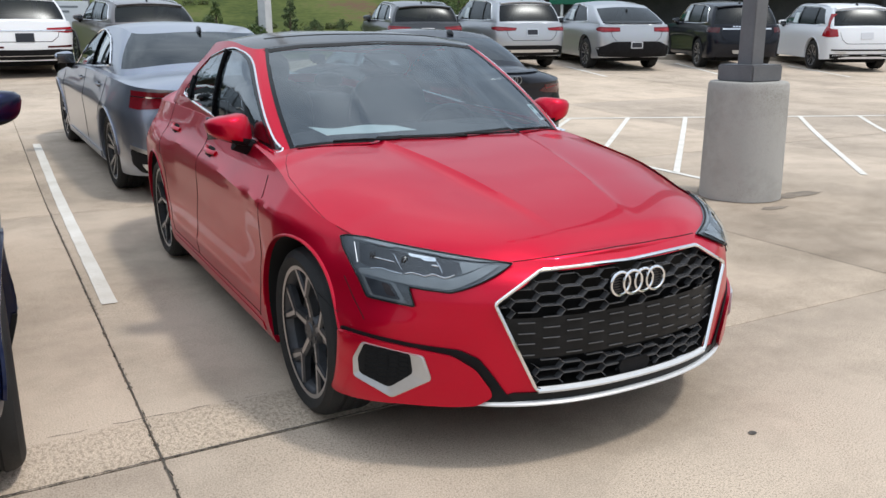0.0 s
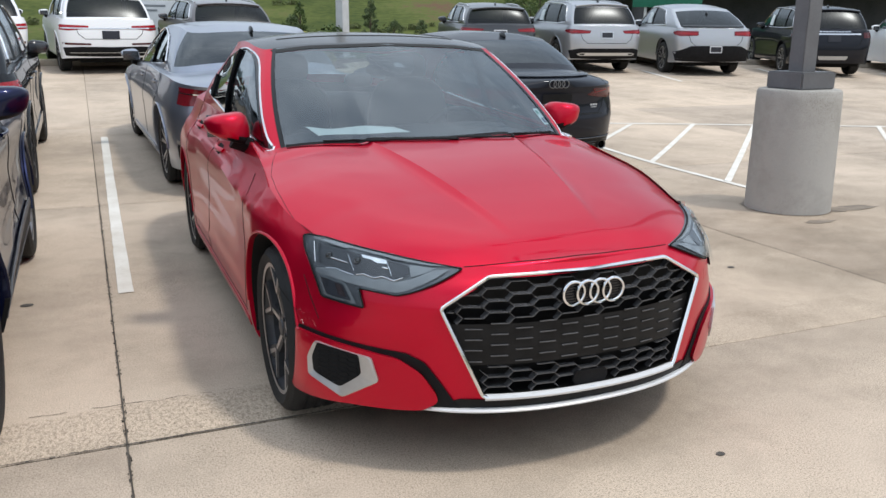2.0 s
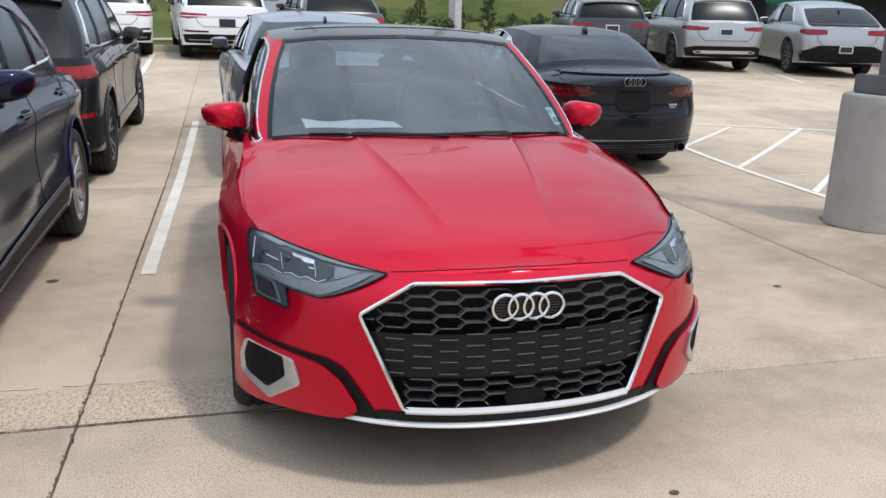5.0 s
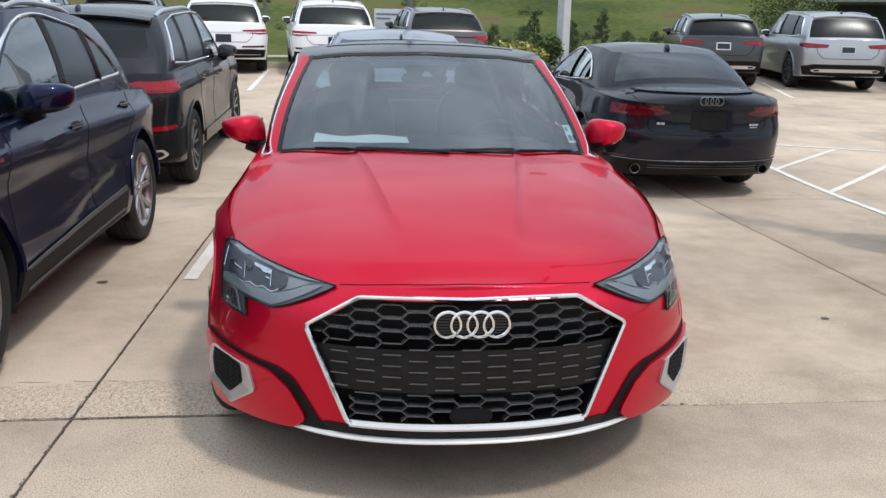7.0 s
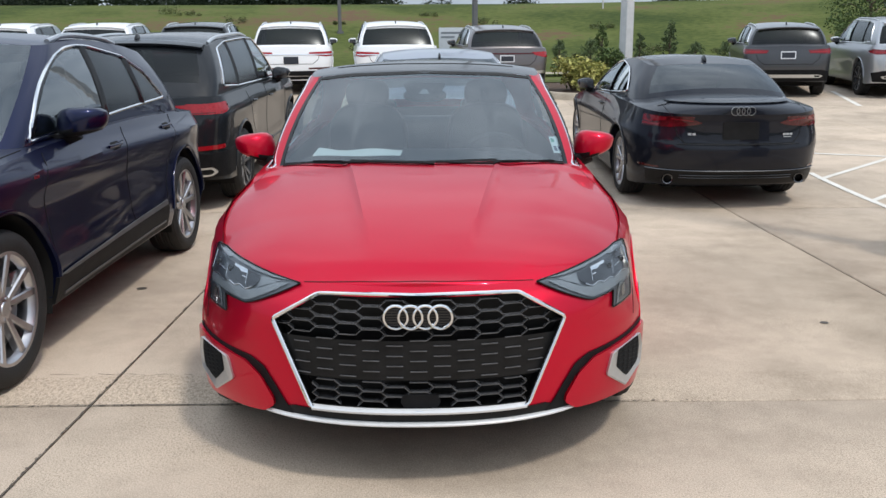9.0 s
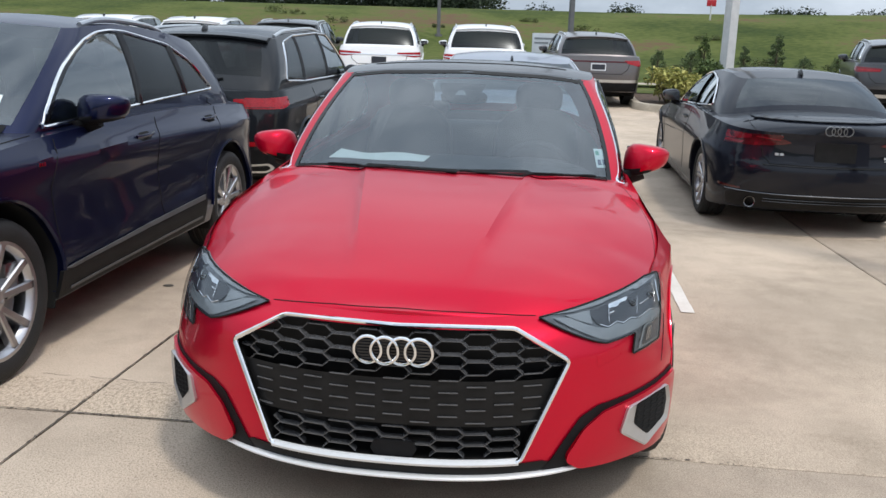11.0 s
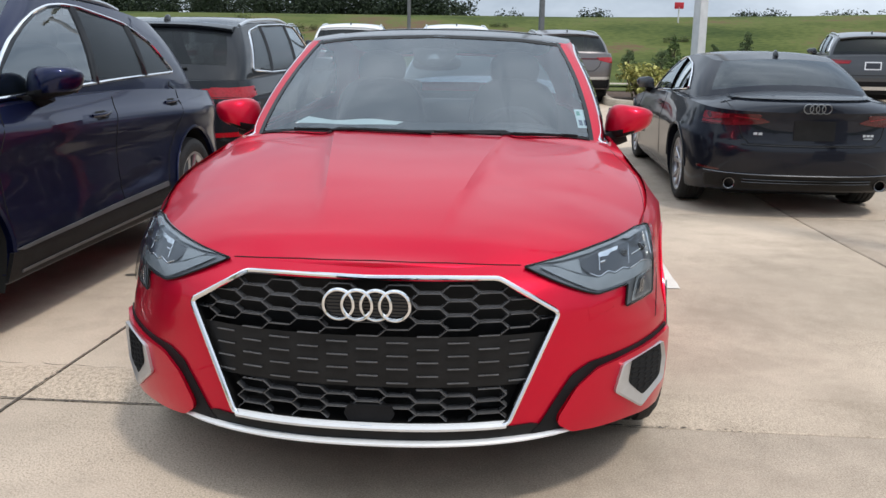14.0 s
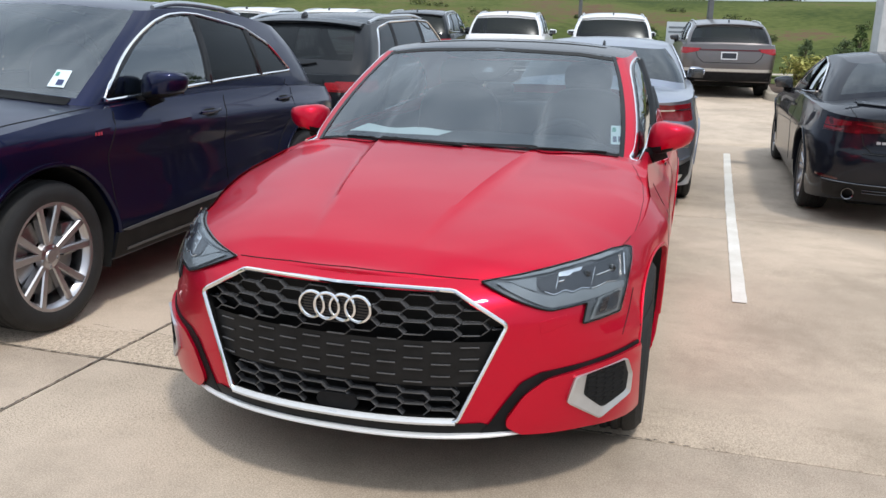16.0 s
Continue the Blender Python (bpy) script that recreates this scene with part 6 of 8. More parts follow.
def arch_trim(root, S, H, m, r=0.016):
    for s, ax in ((1, "left"), (-1, "right")):
        for yw in (S["yf"], S["yr"]):
            bm = bmesh.new()
            Ra = S["R"] + S.get("archgap", 0.045) + 0.012
            pts = [H.put(ax, yw + Ra * math.cos(t), S["R"] + 0.01 + Ra * math.sin(t), 0.002) for t in [math.pi * (0.02 + 0.96 * q / 22) for q in range(23)]]
            tube(bm, pts, r, 6, flat=0.6)
            part("arch_trim", bm, M[m], root, "wheel arch moulding")


def plate(root, H, z, w=0.30, h=0.15, m="plate", ink=True, lift=0.012):
    p = part("number_plate", H.drape(rounded([(-w / 2, z - h / 2), (w / 2, z - h / 2), (w / 2, z + h / 2), (-w / 2, z + h / 2)], 0.01), "rear", lift, 0.012, 0.08), M[m], root, "number plate")
    if ink:
        part("plate_bar", H.drape([(-w * 0.43, z - h * 0.36), (w * 0.43, z - h * 0.36), (w * 0.43, z + h * 0.36), (-w * 0.43, z + h * 0.36)], "rear", lift + 0.003, 0.0, 0.08), M["plateink"], p, "dark bar in place of lettering")


def badge(root, H, x, z, w, h, m="chrome", axis="rear", n=2):
    """A small metal badge drawn as plain bars."""
    bm = bmesh.new()
    for k in range(n):
        a = x - w / 2 + w * (k + 0.5) / n
        t = H.drape([(a - w / n * 0.38, z - h / 2), (a + w / n * 0.38, z - h / 2), (a + w / n * 0.38, z + h / 2), (a - w / n * 0.38, z + h / 2)], axis, 0.007, 0.004, 0.1)
        merge(bm, t, Matrix())
    part("badge", bm, M[m], root, "small metal badge", smooth=False)


def emblem(root, H, z, k=1.0, m="chrome"):
    bm = bmesh.new()
    for q in range(4):
        c = (q - 1.5) * 0.052 * k
        p = H.put("rear", c, z, 0.008)
        tube(bm, [(c + 0.041 * k * math.cos(t), p.y, z + 0.041 * k * math.sin(t)) for t in [2 * math.pi * s / 24 for s in range(24)]], 0.0050 * k, 6, closed=True)
    part("emblem", bm, M[m], root, "four chrome rings")


def exhaust(root, H, x, z, r=0.045):
    for s in (1, -1):
        p = H.put("rear", s * x, z + 0.03, 0.0)
        bm = bmesh.new()
        t = bmesh.new()
        lathe(t, [(r * 0.82, -0.10), (r * 0.82, 0.02), (r, 0.025), (r, -0.10)], 24, axis="z")
        merge(bm, t, Matrix.Translation((s * x, p.y, z)) @ Matrix.Rotation(-math.pi / 2, 4, "X"))
        e = part("exhaust_tip", bm, M["darkchrome"], root, "round dark chrome exhaust tip")
        bm = bmesh.new()
        t = bmesh.new()
        bmesh.ops.create_cone(t, cap_ends=True, segments=20, radius1=r * 0.8, radius2=r * 0.8, depth=0.02)
        merge(bm, t, Matrix.Translation((s * x, p.y - 0.06, z)) @ Matrix.Rotation(math.pi / 2, 4, "X"))
        part("exhaust_hole", bm, M["void"], e)


def lamps(root, H, outline, m="lamp", strips=(), sm="lamp", lift=0.006, axis="rear", sidewrap=None):
    obs = both(root, H, "tail_lamp", rounded(outline, 0.014), axis, M[m], lift, 0.01, "red tail lamp", 0.022)
    for st in strips:
        for s, ob in zip((1, -1), obs):
            part("lamp_strip", H.drape([(x * s, z) for x, z in st], axis, lift + 0.003, 0.0, 0.05), M[sm], ob, "bright lamp strip")
    if sidewrap:
        both(root, H, "side_lamp", rounded(sidewrap, 0.012), "left", M[m], lift, 0.01, "red lamp wrapped to the side")


def doors(root, H, S, pm, cuts, hz):
    for pts in cuts:
        seam(root, H, pts, "left", 0.003)
    for y, z in hz:
        handle(root, H, y, z, pm)


def suv_sides(root, H, S, pm, trim="trim"):
    k, b = S["L"] / 4.68, S["shoulder"][3][1]
    doors(root, H, S, pm, [[(1.42 * k, b - 0.02), (1.34 * k, 0.8), (1.36 * k, 0.42)], [(2.52 * k, b), (2.48 * k, 0.75), (2.50 * k, 0.38)], [(3.42 * k, b), (3.32 * k, 0.82), (3.14 * k, 0.62), (3.10 * k, 0.40)]], [(2.28 * k, b - 0.13), (3.16 * k, b - 0.11)])
    both(root, H, "sill_trim", [(1.36 * k, 0.42), (3.12 * k, 0.42), (3.12 * k, 0.30), (1.36 * k, 0.30)], "left", M[trim], 0.014, 0.02, "dark sill cladding")
    arch_trim(root, S, H, trim)


def rear_wiper(root, H, S, z):
    bm = bmesh.new()
    tube(bm, H.line([(0.05, z), (-0.28, z + 0.02), (-0.36, z + 0.035)], "rear", 0.014, 0.05), 0.008, 6)
    part("rear_wiper", bm, M["plastic"], root, "black rear wiper")


def spoiler(root, H, S, pm):
    """A lip over the tailgate glass."""
    bm = bmesh.new()
    w, y = S["gh"]["w1"] - 0.03, S["gh"]["yb1"]
    rows = []
    for q in range(17):
        x = -w + 2 * w * q / 16
        z = H.put("top", x, y - 0.12, 0).z
        e = 0.085 * (1 - 0.5 * abs(x / w) ** 4)
        rows.append([bm.verts.new(p) for p in ((x, y - 0.14, z + 0.004), (x, y - 0.02, z + 0.004), (x, y + e, z - 0.022), (x, y + e - 0.01, z - 0.045), (x, y - 0.06, z - 0.05))])
    for a, b in zip(rows, rows[1:]):
        for q in range(5):
            bm.faces.new((a[q], a[(q + 1) % 5], b[(q + 1) % 5], b[q]))
    bm.faces.new(rows[0]), bm.faces.new(rows[-1][::-1])
    part("roof_spoiler", bm, pm, root, "roof spoiler")


# black coupe
fin(coupe, CH, 3.40, 0.042)
lamps(coupe, CH, [(0.35, 0.842), (0.42, 0.872), (0.62, 0.893), (0.90, 0.912), (0.915, 0.83), (0.87, 0.798), (0.62, 0.803), (0.42, 0.824)], "lampdark", ([(0.655, 0.890), (0.90, 0.906), (0.905, 0.850), (0.78, 0.838), (0.655, 0.862)], [(0.70, 0.830), (0.905, 0.836), (0.895, 0.812), (0.72, 0.812)], [(0.44, 0.866), (0.62, 0.884), (0.62, 0.874), (0.44, 0.857)]), "lampdeep", sidewrap=[(4.40, 0.825), (4.60, 0.812), (4.62, 0.905), (4.44, 0.892)])
part("boot_lip", CH.drape(sym([(0, 1.022), (0.60, 1.016), (0.78, 1.000), (0.86, 0.984), (0.86, 0.976), (0.78, 0.990), (0.60, 1.004), (0, 1.010)]), "rear", 0.016, 0.03), M["black"], coupe, "black boot lip")
part("plate_recess", CH.drape(rounded([(-0.30, 0.675), (0.30, 0.675), (0.34, 0.86), (-0.34, 0.86)], 0.02), "rear", 0.002, 0.0), M["black"], coupe, "recess of the boot lid")
part("plate_holder", CH.drape(rounded([(-0.165, 0.695), (0.165, 0.695), (0.165, 0.855), (-0.165, 0.855)], 0.01), "rear", 0.008, 0.008), M["panelblack"], coupe, "blank black plate holder")
emblem(coupe, CH, 0.955, 0.92, "disc")
badge(coupe, CH, 0.44, 0.743, 0.075, 0.020, "silverplastic", n=2), badge(coupe, CH, -0.44, 0.740, 0.10, 0.018, "silverplastic", n=3), badge(coupe, CH, -0.44, 0.716, 0.10, 0.007, "silverplastic", n=1)
bm = bmesh.new()
tube(bm, CH.line([(-0.56, 0.652), (0.0, 0.645), (0.56, 0.652)], "rear", 0.006, 0.06), 0.006, 6)
part("boot_edge", bm, M["gloss"], coupe, "bright lower edge of the boot lid")
seam(coupe, CH, [(0.66, 0.985), (0.60, 0.88), (0.56, 0.72), (0.50, 0.66), (0.0, 0.655)], "rear", 0.004)
part("diffuser", CH.drape(rounded(sym([(0, 0.40), (0.62, 0.40), (0.80, 0.38), (0.78, 0.27), (0, 0.27)]), 0.02), "rear", 0.006, 0.02), M["panelblack"], coupe, "black rear diffuser")
for z in (0.335, 0.36):
    bm = bmesh.new()
    tube(bm, CH.line([(-0.52, z), (0.52, z)], "rear", 0.010, 0.08), 0.004, 5)
    part("diffuser_rib", bm, M["darkchrome"], coupe)
bm = bmesh.new()
tube(bm, CH.line([(-0.80, 0.405), (0.0, 0.402), (0.80, 0.405)], "rear", 0.008, 0.08), 0.005, 5)
part("diffuser_edge", bm, M["darkchrome"], coupe, "thin satin edge")
exhaust(coupe, CH, 0.62, 0.315, 0.048)
both(coupe, CH, "rear_reflector", [(0.70, 0.435), (0.87, 0.440), (0.87, 0.420), (0.70, 0.418)], "rear", M["lampdark"], 0.005, 0.005, "red rear reflector")
doors(coupe, CH, A5, M["black"], [[(1.42, 0.93), (1.30, 0.72), (1.36, 0.30)], [(2.75, 0.97), (2.72, 0.70), (2.70, 0.30)]], [(2.55, 0.83)])
for ax in ("left", "right"):
    part("window_label", CH.drape([(2.74, 1.0), (2.90, 1.006), (2.99, 1.215), (2.84, 1.255)], ax, 0.014, 0.0, 0.06), M["paper"], coupe, "white price sheet in the side window")
for ax in ("left", "right"):
    bm = bmesh.new()
    tube(bm, CH.line([(0.98 + 0.3, 0.60), (2.4, 0.66), (3.2, 0.70)], ax, 0.001, 0.08), 0.006, 5)
    part("body_crease", bm, M["black"], coupe)

# silver blue saloon
fin(blue, BH, 3.72, 0.036)
lamps(blue, BH, [(0.34, 0.935), (0.60, 0.955), (0.93, 0.965), (0.94, 0.835), (0.80, 0.810), (0.58, 0.835), (0.34, 0.900)], "lampdeep", ([(0.40, 0.905), (0.90, 0.915), (0.90, 0.903), (0.40, 0.895)],), "lamp", sidewrap=[(4.70, 0.845), (4.84, 0.83), (4.86, 0.965), (4.72, 0.950)])
part("chrome_strip", BH.drape([(-0.88, 0.918), (0.88, 0.918), (0.88, 0.907), (-0.88, 0.907)], "rear", 0.012, 0.006), M["chrome"], blue, "chrome strip between the lamps")
part("plate_recess", BH.drape(rounded([(-0.27, 0.66), (0.27, 0.66), (0.27, 0.82), (-0.27, 0.82)], 0.015), "rear", 0.002, 0.0), M["plastic"], blue, "dark plate recess")
emblem(blue, BH, 0.985)
part("rear_skirt", BH.drape(rounded(sym([(0, 0.42), (0.60, 0.42), (0.84, 0.50), (0.90, 0.40), (0.80, 0.28), (0, 0.27)]), 0.02), "rear", 0.006, 0.02), M["plastic"], blue, "black lower bumper")
both(blue, BH, "exhaust_trim", rounded([(0.48, 0.36), (0.80, 0.36), (0.76, 0.30), (0.50, 0.30)], 0.02), "rear", M["satin"], 0.016, 0.014, "satin exhaust trim")
both(blue, BH, "bumper_blade", [(0.60, 0.43), (0.86, 0.51), (0.87, 0.48), (0.62, 0.40)], "rear", M["satin"], 0.012, 0.01, "satin bumper blade")
doors(blue, BH, A6, M["bluegrey"], [[(1.46, 0.95), (1.36, 0.75), (1.42, 0.30)], [(2.70, 1.0), (2.66, 0.70), (2.70, 0.30)], [(3.76, 1.0), (3.66, 0.78), (3.45, 0.60), (3.40, 0.30)]], [(2.48, 0.89), (3.46, 0.91)])
both(blue, BH, "sill_strip", [(1.45, 0.27), (3.4, 0.28), (3.4, 0.22), (1.45, 0.21)], "left", M["bluegrey"], 0.012, 0.01)
for ax in ("left", "right"):
    part("window_label", BH.drape([(2.90, 1.075), (3.08, 1.082), (3.16, 1.285), (2.98, 1.31)], ax, 0.014, 0.0, 0.06), M["paper"], blue, "white price sheet in the side window")

for root, H, S, pm in ((coupe, CH, A5, "black"), (blue, BH, A6, "bluegrey")):
    arch_trim(root, S, H, pm, 0.012)

# graphite SUV
fin(grey, GH, 3.95, 0.042), rails(grey, GH, Q5), spoiler(grey, GH, Q5, M["graphite"])
lamps(grey, GH, [(0.50, 1.030), (0.93, 1.048), (0.95, 0.985), (0.91, 0.945), (0.53, 0.950)], "lamp", ([(0.56, 0.964), (0.90, 0.962), (0.90, 0.956), (0.56, 0.958)],), "lampdark", sidewrap=[(4.45, 0.960), (4.60, 0.945), (4.60, 1.045), (4.47, 1.03)])
seam(grey, GH, [(0.0, 0.74), (0.50, 0.74), (0.62, 0.80), (0.66, 0.92)], "rear", 0.004)
both(grey, GH, "rear_reflector", rounded([(0.56, 0.655), (0.90, 0.665), (0.90, 0.625), (0.56, 0.615)], 0.012), "rear", M["lamp"], 0.006, 0.008, "red bumper reflector")
part("rear_skirt", GH.drape(rounded(sym([(0, 0.60), (0.50, 0.60), (0.90, 0.58), (0.90, 0.40), (0.70, 0.33), (0, 0.33)]), 0.02), "rear", 0.004, 0.02), M["plastic"], grey, "dark lower bumper")
both(grey, GH, "exhaust_trim", rounded([(0.56, 0.45), (0.80, 0.46), (0.84, 0.41), (0.78, 0.375), (0.57, 0.375)], 0.02), "rear", M["satin"], 0.014, 0.016, "satin exhaust trim")
both(grey, GH, "exhaust_hole", rounded([(0.58, 0.432), (0.79, 0.442), (0.81, 0.412), (0.77, 0.392), (0.585, 0.392)], 0.015), "rear", M["void"], 0.016, 0.0, "dark exhaust opening")
plate(grey, GH, 0.86, 0.32, 0.16, "plateink", False)
both(grey, GH, "bumper_cladding", [(Q5["L"] - 0.62, 0.60), (Q5["L"] - 0.10, 0.59), (Q5["L"] - 0.10, 0.36), (Q5["L"] - 0.50, 0.36)], "left", M["plastic"], 0.006, 0.01, "dark bumper cladding")
rear_wiper(grey, GH, Q5, 1.16), emblem(grey, GH, 1.03), suv_sides(grey, GH, Q5, M["graphite"], "graphite")

# navy SUV
rails(navy, NH, Q3, far=1.02), fin(navy, NH, 3.8, 0.05)
doors(navy, NH, Q3, M["navy"], [[(1.40, 1.0), (1.30, 0.8), (1.33, 0.42)], [(2.50, 1.06), (2.42, 0.88), (2.43, 0.60), (2.45, 0.42)], [(3.46, 1.10), (3.36, 0.90), (3.14, 0.66), (3.04, 0.42)]], [(2.27, 0.940), (3.27, 0.972)])
both(navy, NH, "sill_trim", [(1.30, 0.395), (3.06, 0.470), (3.06, 0.30), (1.30, 0.26)], "left", M["plastic"], 0.010, 0.02, "dark sill cladding")
arch_trim(navy, Q3, NH, "navy", 0.014)
both(navy, NH, "sill_blade", [(1.32, 0.408), (3.03, 0.486), (3.03, 0.456), (1.38, 0.396)], "left", M["sillgrey"], 0.016, 0.008, "dark grey sill blade")
both(navy, NH, "sill_edge", [(1.40, 0.300), (3.0, 0.352), (3.0, 0.338), (1.40, 0.286)], "left", M["sillgrey"], 0.016, 0.006, "dark grey lower sill edge")
badge(navy, NH, 1.22, 0.905, 0.060, 0.016, "chrome", axis="left", n=3)
st = part("window_sticker", NH.drape([(0.57, 1.115), (0.65, 1.110), (0.625, 1.19), (0.55, 1.195)], "front", 0.004, 0.0), M["label"], navy, "pale inspection sticker")
part("sticker_bar", NH.drape([(0.603, 1.122), (0.635, 1.12), (0.627, 1.145), (0.596, 1.148)], "front", 0.006, 0.0), M["labelink"], st)
part("sticker_bar", NH.drape([(0.565, 1.165), (0.583, 1.164), (0.578, 1.182), (0.561, 1.183)], "front", 0.006, 0.0), M["green"], st)
scuttle(navy, NH, Q3)
part("dashboard", superblob((0, 1.62, 0.93), (0.72, 0.34, 0.14), 3.4, 20), M["dash"], navy, "dark dashboard")
for x in (-0.37, 0.37):
    seat = part("front_seat", superblob((x, 2.55, 1.02), (0.25, 0.11, 0.30), 3.2, 18), M["leather"], navy, "dark front seat")
    part("headrest", superblob((x, 2.6, 1.36), (0.135, 0.055, 0.085), 3.0, 14), M["leather"], seat, "dark headrest")
both(navy, NH, "headlight", rounded([(0.46, 0.86), (0.72, 0.90), (0.86, 0.90), (0.86, 0.80), (0.70, 0.77), (0.50, 0.79)], 0.02), "front", M["lampback"], 0.006, 0.012, "dark headlight")
part("grille", NH.drape(sym([(0, 0.86), (0.36, 0.86), (0.47, 0.76), (0.36, 0.42), (0, 0.42)]), "front", 0.006, 0.01), M["gloss"], navy, "black grille")
seam(navy, NH, [(0.80, 0.62), (0.83, 0.95), (0.82, 1.30)], "top", 0.003)

# far row
for (root, H), pm in zip(FAR, ("white", "white", "graphite", "white", "white", "taupe", "darkgrey", "silver", "silver", "black", "white")):
    S, nm = H.S, root.name.split(".")[0]
    if nm != "coupe_suv":
        spoiler(root, H, S, M[pm])
    fin(root, H, S["L"] * 0.84, 0.045), arch_trim(root, S, H, "plastic" if nm in ("coupe_suv", "boxy_suv") else pm)
    if nm not in ("coupe_suv", "boxy_suv"):
        rails(root, H, S, "satin")
    b = S["shoulder"][3][1]
    seam(root, H, [(0.0, 0.72), (0.5, 0.72), (0.62, 0.82), (0.68, 1.0)], "rear", 0.006)
    if nm == "large_suv":
        lamps(root, H, [(0.42, 0.985), (0.95, 1.005), (0.96, 0.90), (0.80, 0.885), (0.42, 0.935)], "lamp")
        part("chrome_strip", H.drape([(-0.94, 0.945), (0.94, 0.945), (0.94, 0.925), (-0.94, 0.925)], "rear", 0.013, 0.01), M["chrome"], root, "chrome strip between the lamps")
        plate(root, H, 0.80, 0.34, 0.17, "plateink", False)
        both(root, H, "rear_reflector", [(0.40, 0.635), (0.92, 0.65), (0.92, 0.605), (0.40, 0.60)], "rear", M["lampdark"], 0.005, 0.005, "dark red reflector")
        part("rear_skirt", H.drape(rounded(sym([(0, 0.56), (0.60, 0.57), (0.92, 0.55), (0.88, 0.38), (0, 0.36)]), 0.02), "rear", 0.004, 0.02), M["plastic"], root, "black lower bumper")
        part("chrome_slat", H.drape([(-0.80, 0.45), (0.80, 0.45), (0.80, 0.440), (-0.80, 0.440)], "rear", 0.014, 0.01), M["satin"], root, "satin bumper slat")
    elif nm == "electric_suv":
        lamps(root, H, [(0.55, 1.0), (0.94, 1.01), (0.95, 0.90), (0.85, 0.885), (0.60, 0.945)], "lamp")
        part("lamp_bar", H.drape([(-0.60, 0.985), (0.60, 0.985), (0.60, 0.955), (-0.60, 0.955)], "rear", 0.008, 0.01), M["lampdark"], root, "full-width red lamp bar")
        plate(root, H, 0.86, 0.32, 0.15, "plate", True)
        part("bumper_trim", H.drape([(-0.86, 0.60), (0.86, 0.60), (0.88, 0.545), (-0.88, 0.545)], "rear", 0.01, 0.014), M["satin"], root, "satin bumper trim")
        part("rear_skirt", H.drape(rounded(sym([(0, 0.53), (0.86, 0.53), (0.84, 0.36), (0, 0.34)]), 0.02), "rear", 0.004, 0.02), M["plastic"], root, "black lower bumper")
    elif nm == "mid_suv":
        lamps(root, H, [(0.40, 1.015), (0.90, 1.045), (0.94, 0.965), (0.86, 0.935), (0.44, 0.950)], "lampdeep", ([(0.46, 0.985), (0.90, 1.0), (0.90, 0.97), (0.46, 0.965)],), "lamp", sidewrap=[(S["L"] - 0.42, 0.985), (S["L"] - 0.16, 0.955), (S["L"] - 0.16, 1.04), (S["L"] - 0.40, 1.02)])
        plate(root, H, 0.91, 0.31, 0.16, "plate" if pm == "darkgrey" else "satin", True)
        part("rear_skirt", H.drape(rounded(sym([(0, 0.60), (0.70, 0.60), (0.90, 0.55), (0.86, 0.36), (0, 0.34)]), 0.02), "rear", 0.004, 0.02), M["plastic"], root, "black lower bumper")
        part("bumper_trim", H.drape(rounded(sym([(0, 0.50), (0.62, 0.50), (0.74, 0.475), (0.68, 0.430), (0, 0.430)]), 0.02), "rear", 0.014, 0.02), M["satin"], root, "satin chrome bumper guard")
        both(root, H, "exhaust_tip", rounded([(0.56, 0.485), (0.68, 0.478), (0.66, 0.445), (0.56, 0.448)], 0.01), "rear", M["void"], 0.017, 0.0, "dark exhaust opening")
    elif nm == "coupe_suv":
        lamps(root, H, [(0.44, 1.06), (0.90, 1.07), (0.94, 0.97), (0.86, 0.94), (0.44, 0.96)], "lampdeep", ([(0.48, 1.02), (0.90, 1.035), (0.90, 0.985), (0.48, 0.98)],), "lamp", sidewrap=[(S["L"] - 0.40, 1.0), (S["L"] - 0.16, 0.965), (S["L"] - 0.16, 1.06), (S["L"] - 0.38, 1.045)])
        part("rear_skirt", H.drape(rounded(sym([(0, 0.72), (0.60, 0.72), (0.93, 0.58), (0.90, 0.36), (0, 0.34)]), 0.03), "rear", 0.004, 0.02), M["plastic"], root, "black lower bumper")
        plate(root, H, 0.64, 0.30, 0.16, "plate", True)
        part("boot_lip", H.drape([(-0.75, 1.17), (0.75, 1.17), (0.75, 1.145), (-0.75, 1.145)], "rear", 0.03, 0.04), M["gloss"], root, "black boot lip")
    elif nm == "boxy_suv":
        lamps(root, H, [(0.68, 1.08), (0.94, 1.08), (0.95, 0.96), (0.70, 0.95)], "lampdark")
        part("chrome_strip", H.drape([(-0.62, 1.06), (0.62, 1.06), (0.62, 1.025), (-0.62, 1.025)], "rear", 0.01, 0.012), M["chrome"], root, "chrome tailgate strip")
        badge(root, H, 0.0, 1.10, 0.75, 0.03, n=10)
        plate(root, H, 0.94, 0.30, 0.15, "plateink", True)
        part("bumper_trim", H.drape(rounded([(-0.36, 0.52), (0.36, 0.52), (0.32, 0.43), (-0.32, 0.43)], 0.02), "rear", 0.014, 0.02), M["silverplastic"], root, "silver bumper guard")
    else:
        e = S["L"]
        lamps(root, H, [(0.74, 1.08), (0.90, 1.09), (0.93, 0.93), (0.90, 0.88), (0.72, 0.90)], "lamp")
        both(root, H, "pillar_lamp", [(e - 0.50, 0.90), (e - 0.20, 0.88), (e - 0.22, 1.09), (e - 0.34, 1.14), (e - 0.42, 1.45), (e - 0.52, 1.45), (e - 0.44, 1.10)], "left", M["lamp"], 0.010, 0.012, "tall red pillar lamp")
        plate(root, H, 0.92, 0.32, 0.16, "plate", False)
